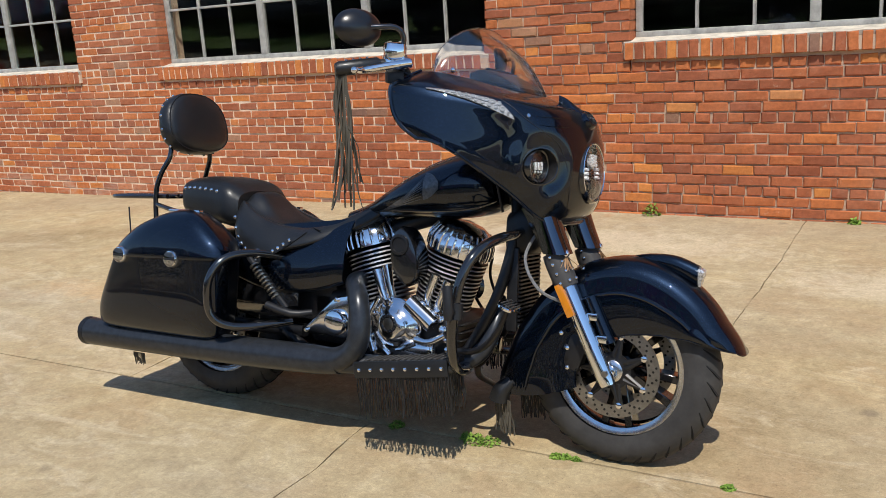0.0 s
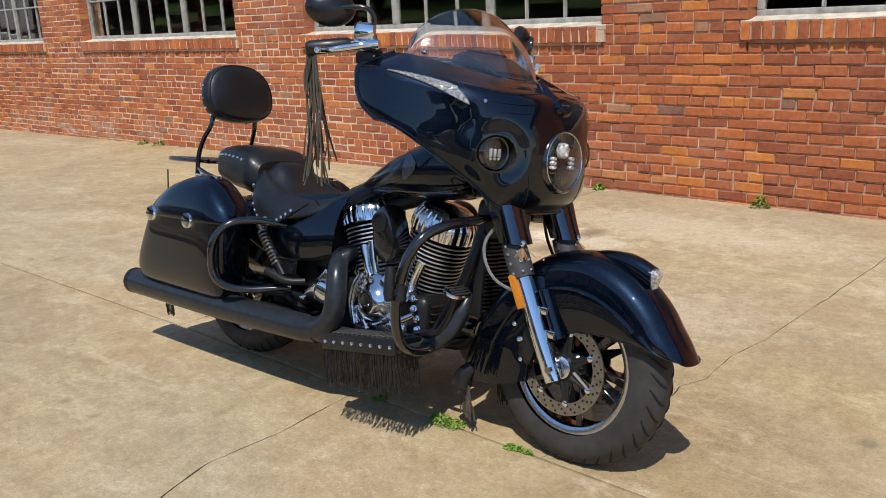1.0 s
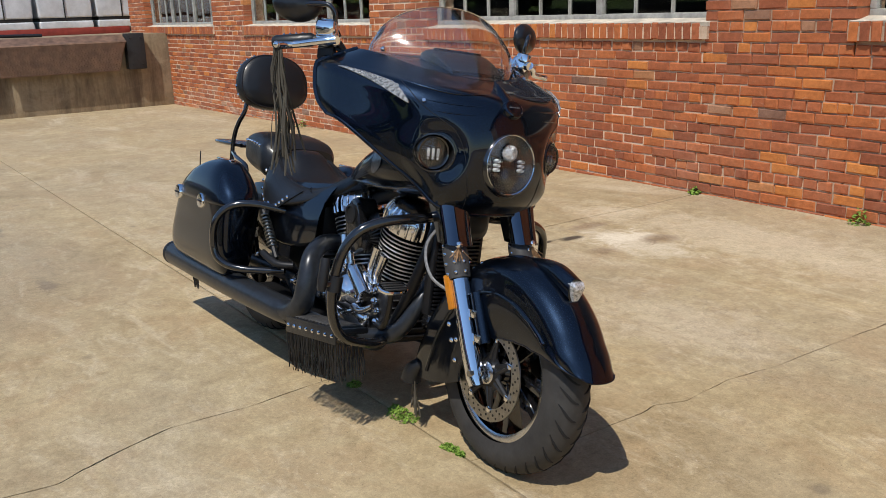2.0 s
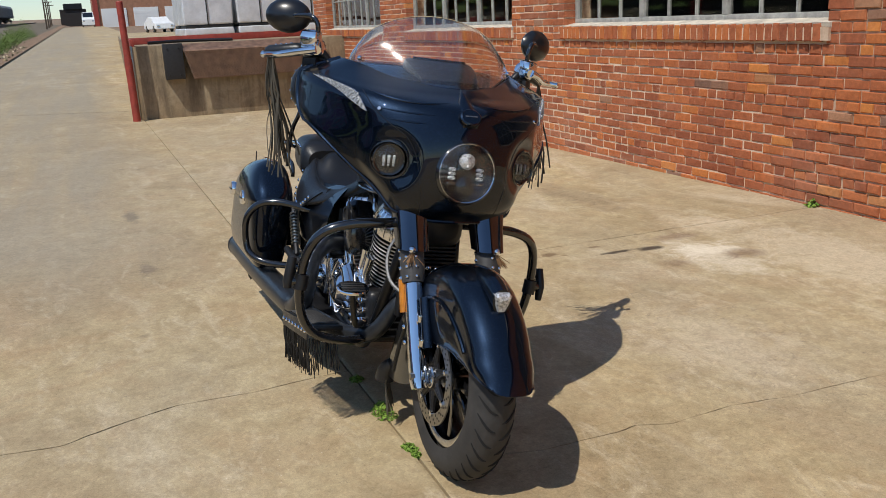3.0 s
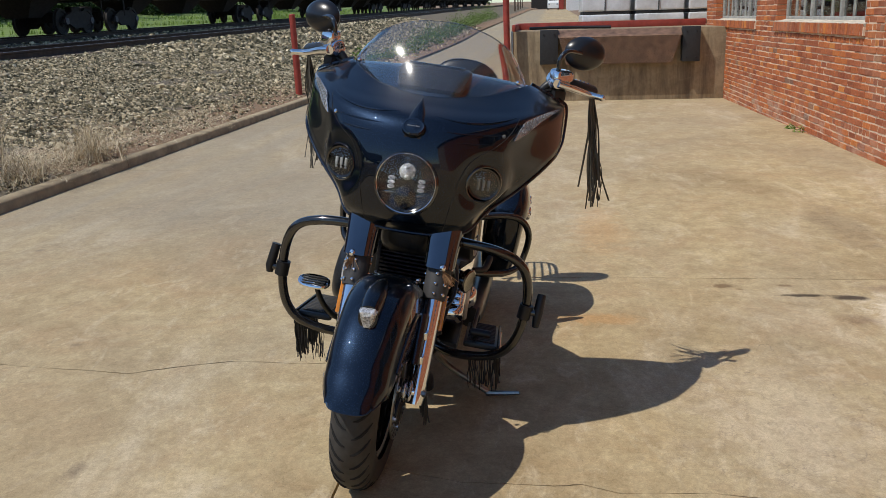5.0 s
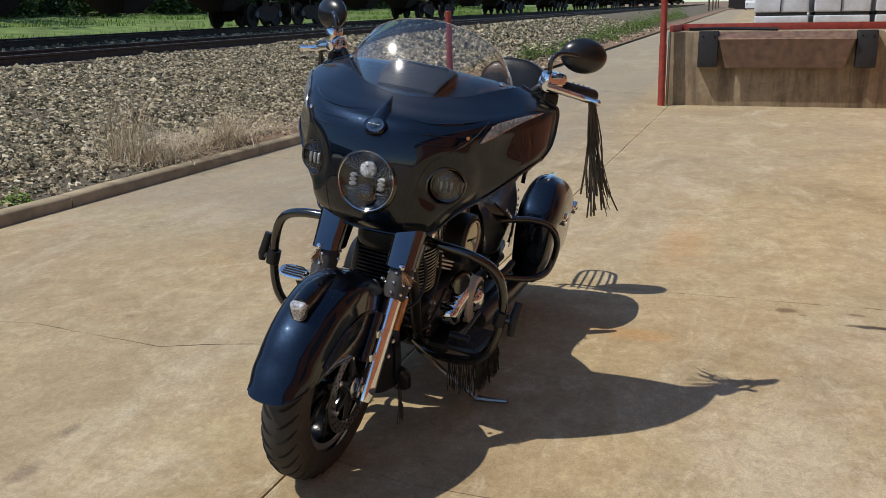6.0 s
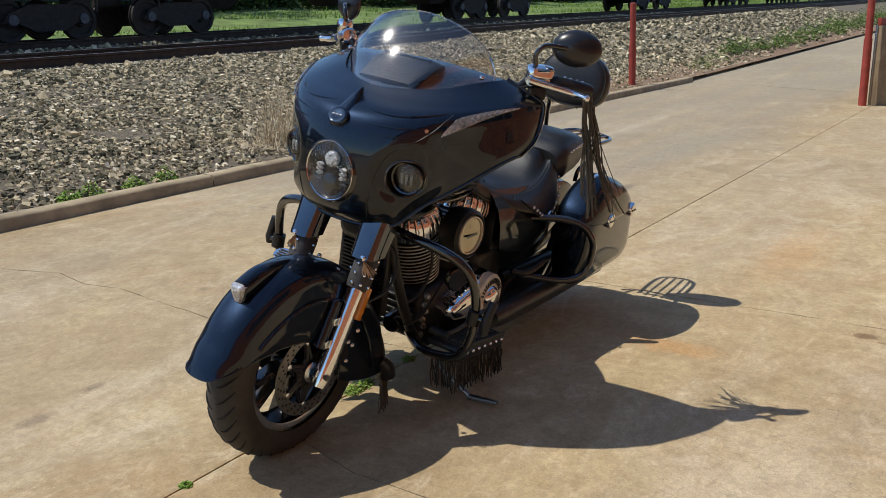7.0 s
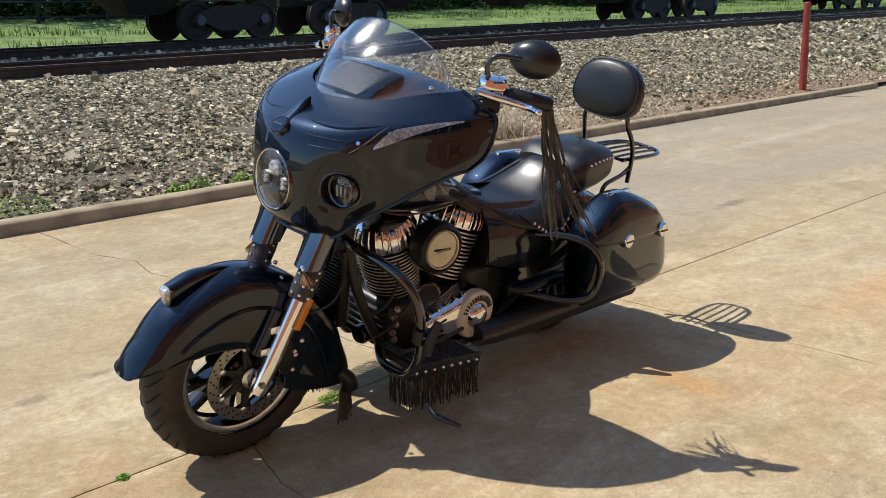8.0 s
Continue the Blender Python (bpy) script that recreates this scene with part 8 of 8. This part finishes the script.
for k in range(6):
    bp("case_bolt", lathe([(-0.02, 0.012), (0.0, 0.012), (0.002, 0.008), (0.009, 0.0075), (0.010, 0.003)], (-0.070 - 0.012 * (k % 2), 0.140, 0.27 + 0.030 * k), (0.5, 1, 0.1), 10), STEEL, eng)
    bp("case_fin", box((-0.058, -0.115 + 0.002 * k, 0.262 + 0.027 * k), (-0.040, 0.118 - 0.002 * k, 0.268 + 0.027 * k), 0.002, None, 1), SATIN_BLACK, eng)
bp("oil_filter", lathe([(0.0, 0.030), (0.004, 0.036), (0.070, 0.036), (0.078, 0.030), (0.080, 0.006)], (-0.045, 0.055, 0.325), (1, 0.15, -0.1), 24), GLOSS_BLACK, eng, "black oil filter")
bp("horn", lathe([(0.0, 0.020), (0.012, 0.045), (0.030, 0.047), (0.034, 0.040), (0.030, 0.012)], (-0.16, 0.190, 0.500), (0.5, 1, -0.1), 28), GLOSS_BLACK, eng, "round black horn")
bp("pipe_clip", tube([(0.02, 0.125, 0.33), (-0.03, 0.150, 0.36), (-0.09, 0.160, 0.42), (-0.13, 0.165, 0.47)], 0.006, 8, 4), PLASTIC, eng)
bp("pipe_clip", tube([(0.03, 0.120, 0.42), (-0.02, 0.145, 0.46), (-0.06, 0.150, 0.55), (-0.05, 0.145, 0.62)], 0.0055, 8, 4), PLASTIC, eng)
# oil cooler, horn, cables
oc = bp("oil_cooler", box((0.118, -0.084, 0.41), (0.138, 0.084, 0.67), 0.004), SATIN_BLACK, bike, "finned black oil cooler")
for k in range(18):
    bp("cooler_fin", box((0.125, -0.085, 0.42 + 0.0135 * k), (0.165, 0.085, 0.426 + 0.0135 * k)), SATIN_BLACK, oc)
bp("cooler_frame", box((0.12, -0.10, 0.40), (0.158, -0.086, 0.68), 0.004, bm=box((0.12, 0.086, 0.40), (0.158, 0.10, 0.68), 0.004)), SATIN_BLACK, oc)
bp("steering_head", tube([(0.20, 0, 0.74), (0.10, 0, 0.98)], 0.045, 16, 1), SATIN_BLACK, bike)
# black filler added to darken the see-through gap above the oil cooler
rows = table([(0.105, 0.085, 0.655, 0.80), (0.150, 0.095, 0.650, 0.82), (0.195, 0.085, 0.665, 0.82), (0.215, 0.060, 0.69, 0.80)], 4)
bp("neck_cover", loft([cross(x, w, a, b, 24, 4.0) for x, w, a, b in rows]), SATIN_BLACK, bike, "black filler hiding the bright gap at the steering head")
bp("triple_clamp", box((0.215, -0.16, 0.765), (0.29, 0.16, 0.795), 0.012), SATIN_BLACK, bike)
for s in (-1, 1):
    bp("brake_hose", tube([(0.24, s * 0.10, 0.76), (0.215, s * 0.175, 0.66), (0.27, s * 0.185, 0.56), (0.36, s * 0.12, 0.50), (0.375, s * 0.10, 0.42)], 0.0055, 6, 6), HOSE if s < 0 else PLASTIC, bike, "brake hose")
pedal = bp("brake_pedal", tube([(-0.04, -0.16, 0.32), (0.08, -0.22, 0.35), (0.16, -0.26, 0.42), (0.205, -0.285, 0.50)], [0.012, 0.011, 0.010, 0.009], 10, 4), SATIN_BLACK, bike, "black brake pedal with an oval chrome pad")
bm = loft([oval(0, 0, hx, hy, z, 32, 2.4) for z, hx, hy in ((-0.008, 0.026, 0.048), (-0.004, 0.031, 0.055), (0.003, 0.031, 0.055), (0.006, 0.028, 0.051))])
bm.transform(Matrix.Translation((0.215, -0.290, 0.515)) @ Matrix.Rotation(0.5, 4, "Y"))
pad = bp("pedal_pad", bm, CHROME, pedal, "oval chrome pad")
for k in range(4):
    bp("pad_rib", box((-0.018 + 0.011 * k, -0.040, 0.005), (-0.013 + 0.011 * k, 0.040, 0.010), 0.002, None, 1, Matrix.Translation((0.215, -0.290, 0.515)) @ Matrix.Rotation(0.5, 4, "Y")), RUBBER, pad)
bp("shift_lever", tube([(-0.30, 0.27, 0.345), (-0.15, 0.265, 0.322), (0.02, 0.275, 0.345), (0.07, 0.285, 0.385)], 0.008, 8, 4, tube([(0.07, 0.26, 0.385), (0.07, 0.33, 0.385)], 0.014, 10, 1)), SATIN_BLACK, bike, "black heel and toe shifter")
# side stand, resting on the slab
foot = BIKE.inverted() @ Vector((-0.120, 0.430, 0.013))
tip = BIKE.inverted() @ Vector((-0.116, 0.545, 0.018))
st = bp("side_stand", tube([(-0.09, 0.13, 0.225), (-0.115, 0.19, 0.165), foot.lerp(Vector((-0.115, 0.19, 0.165)), 0.3), foot], [0.014, 0.0125, 0.011, 0.011], 12, 5), STEEL, bike, "worn steel side stand")
bp("stand_foot", tube([foot + Vector((0, -0.01, 0)), foot.lerp(tip, 0.5), tip], [0.013, 0.010, 0.007], 8, 3), STEEL, st)

# the bars are turned a little to the right: all that the fork carries turns with them
HEAD_AXIS = Vector((-0.277, 0, 0.57)).normalized()
STEER = Matrix.Translation((0.15, 0, 0.86)) @ Matrix.Rotation(radians(-2.5), 4, HEAD_AXIS) @ Matrix.Translation((-0.15, 0, -0.86))
for ob in bike.children:
    if ob.name.split(".")[0] in ("front_wheel", "front_fender", "fork_leg", "fork_shroud", "fairing", "inner_fairing", "windscreen", "handlebar", "triple_clamp", "fender_flap"):
        ob.matrix_basis = STEER @ ob.matrix_basis

# ---- bricks beside the motorcycle, one by one ----
for key, x, y, z in BRICK_SINGLES:
    b = new("brick", MESHES[key])
    b.parent = wall
    b.location = (x, y, z)
    b.rotation_euler = (0, brick_rng.uniform(-0.008, 0.008), brick_rng.uniform(-0.012, 0.012))
ROW_SHAPES = []
for s in range(4):
    v, q = brick_shape(0.064, 0.118, 0.10, 80 + s)
    me = bpy.data.meshes.new("sill_brick")
    me.from_pydata(v, [], q)
    me.materials.append(BRICK)
    ROW_SHAPES.append(me)
for w, x in ROWLOCK:
    b = new("sill_brick", ROW_SHAPES[brick_rng.randrange(4)])
    b.parent = w
    b.location = (x + brick_rng.uniform(-0.003, 0.003), WALL_Y - 0.03 + brick_rng.uniform(-0.004, 0.004), SILL - 0.085 + brick_rng.uniform(-0.003, 0.003))
    b.rotation_euler = (0, brick_rng.uniform(-0.03, 0.03), brick_rng.uniform(-0.03, 0.03))
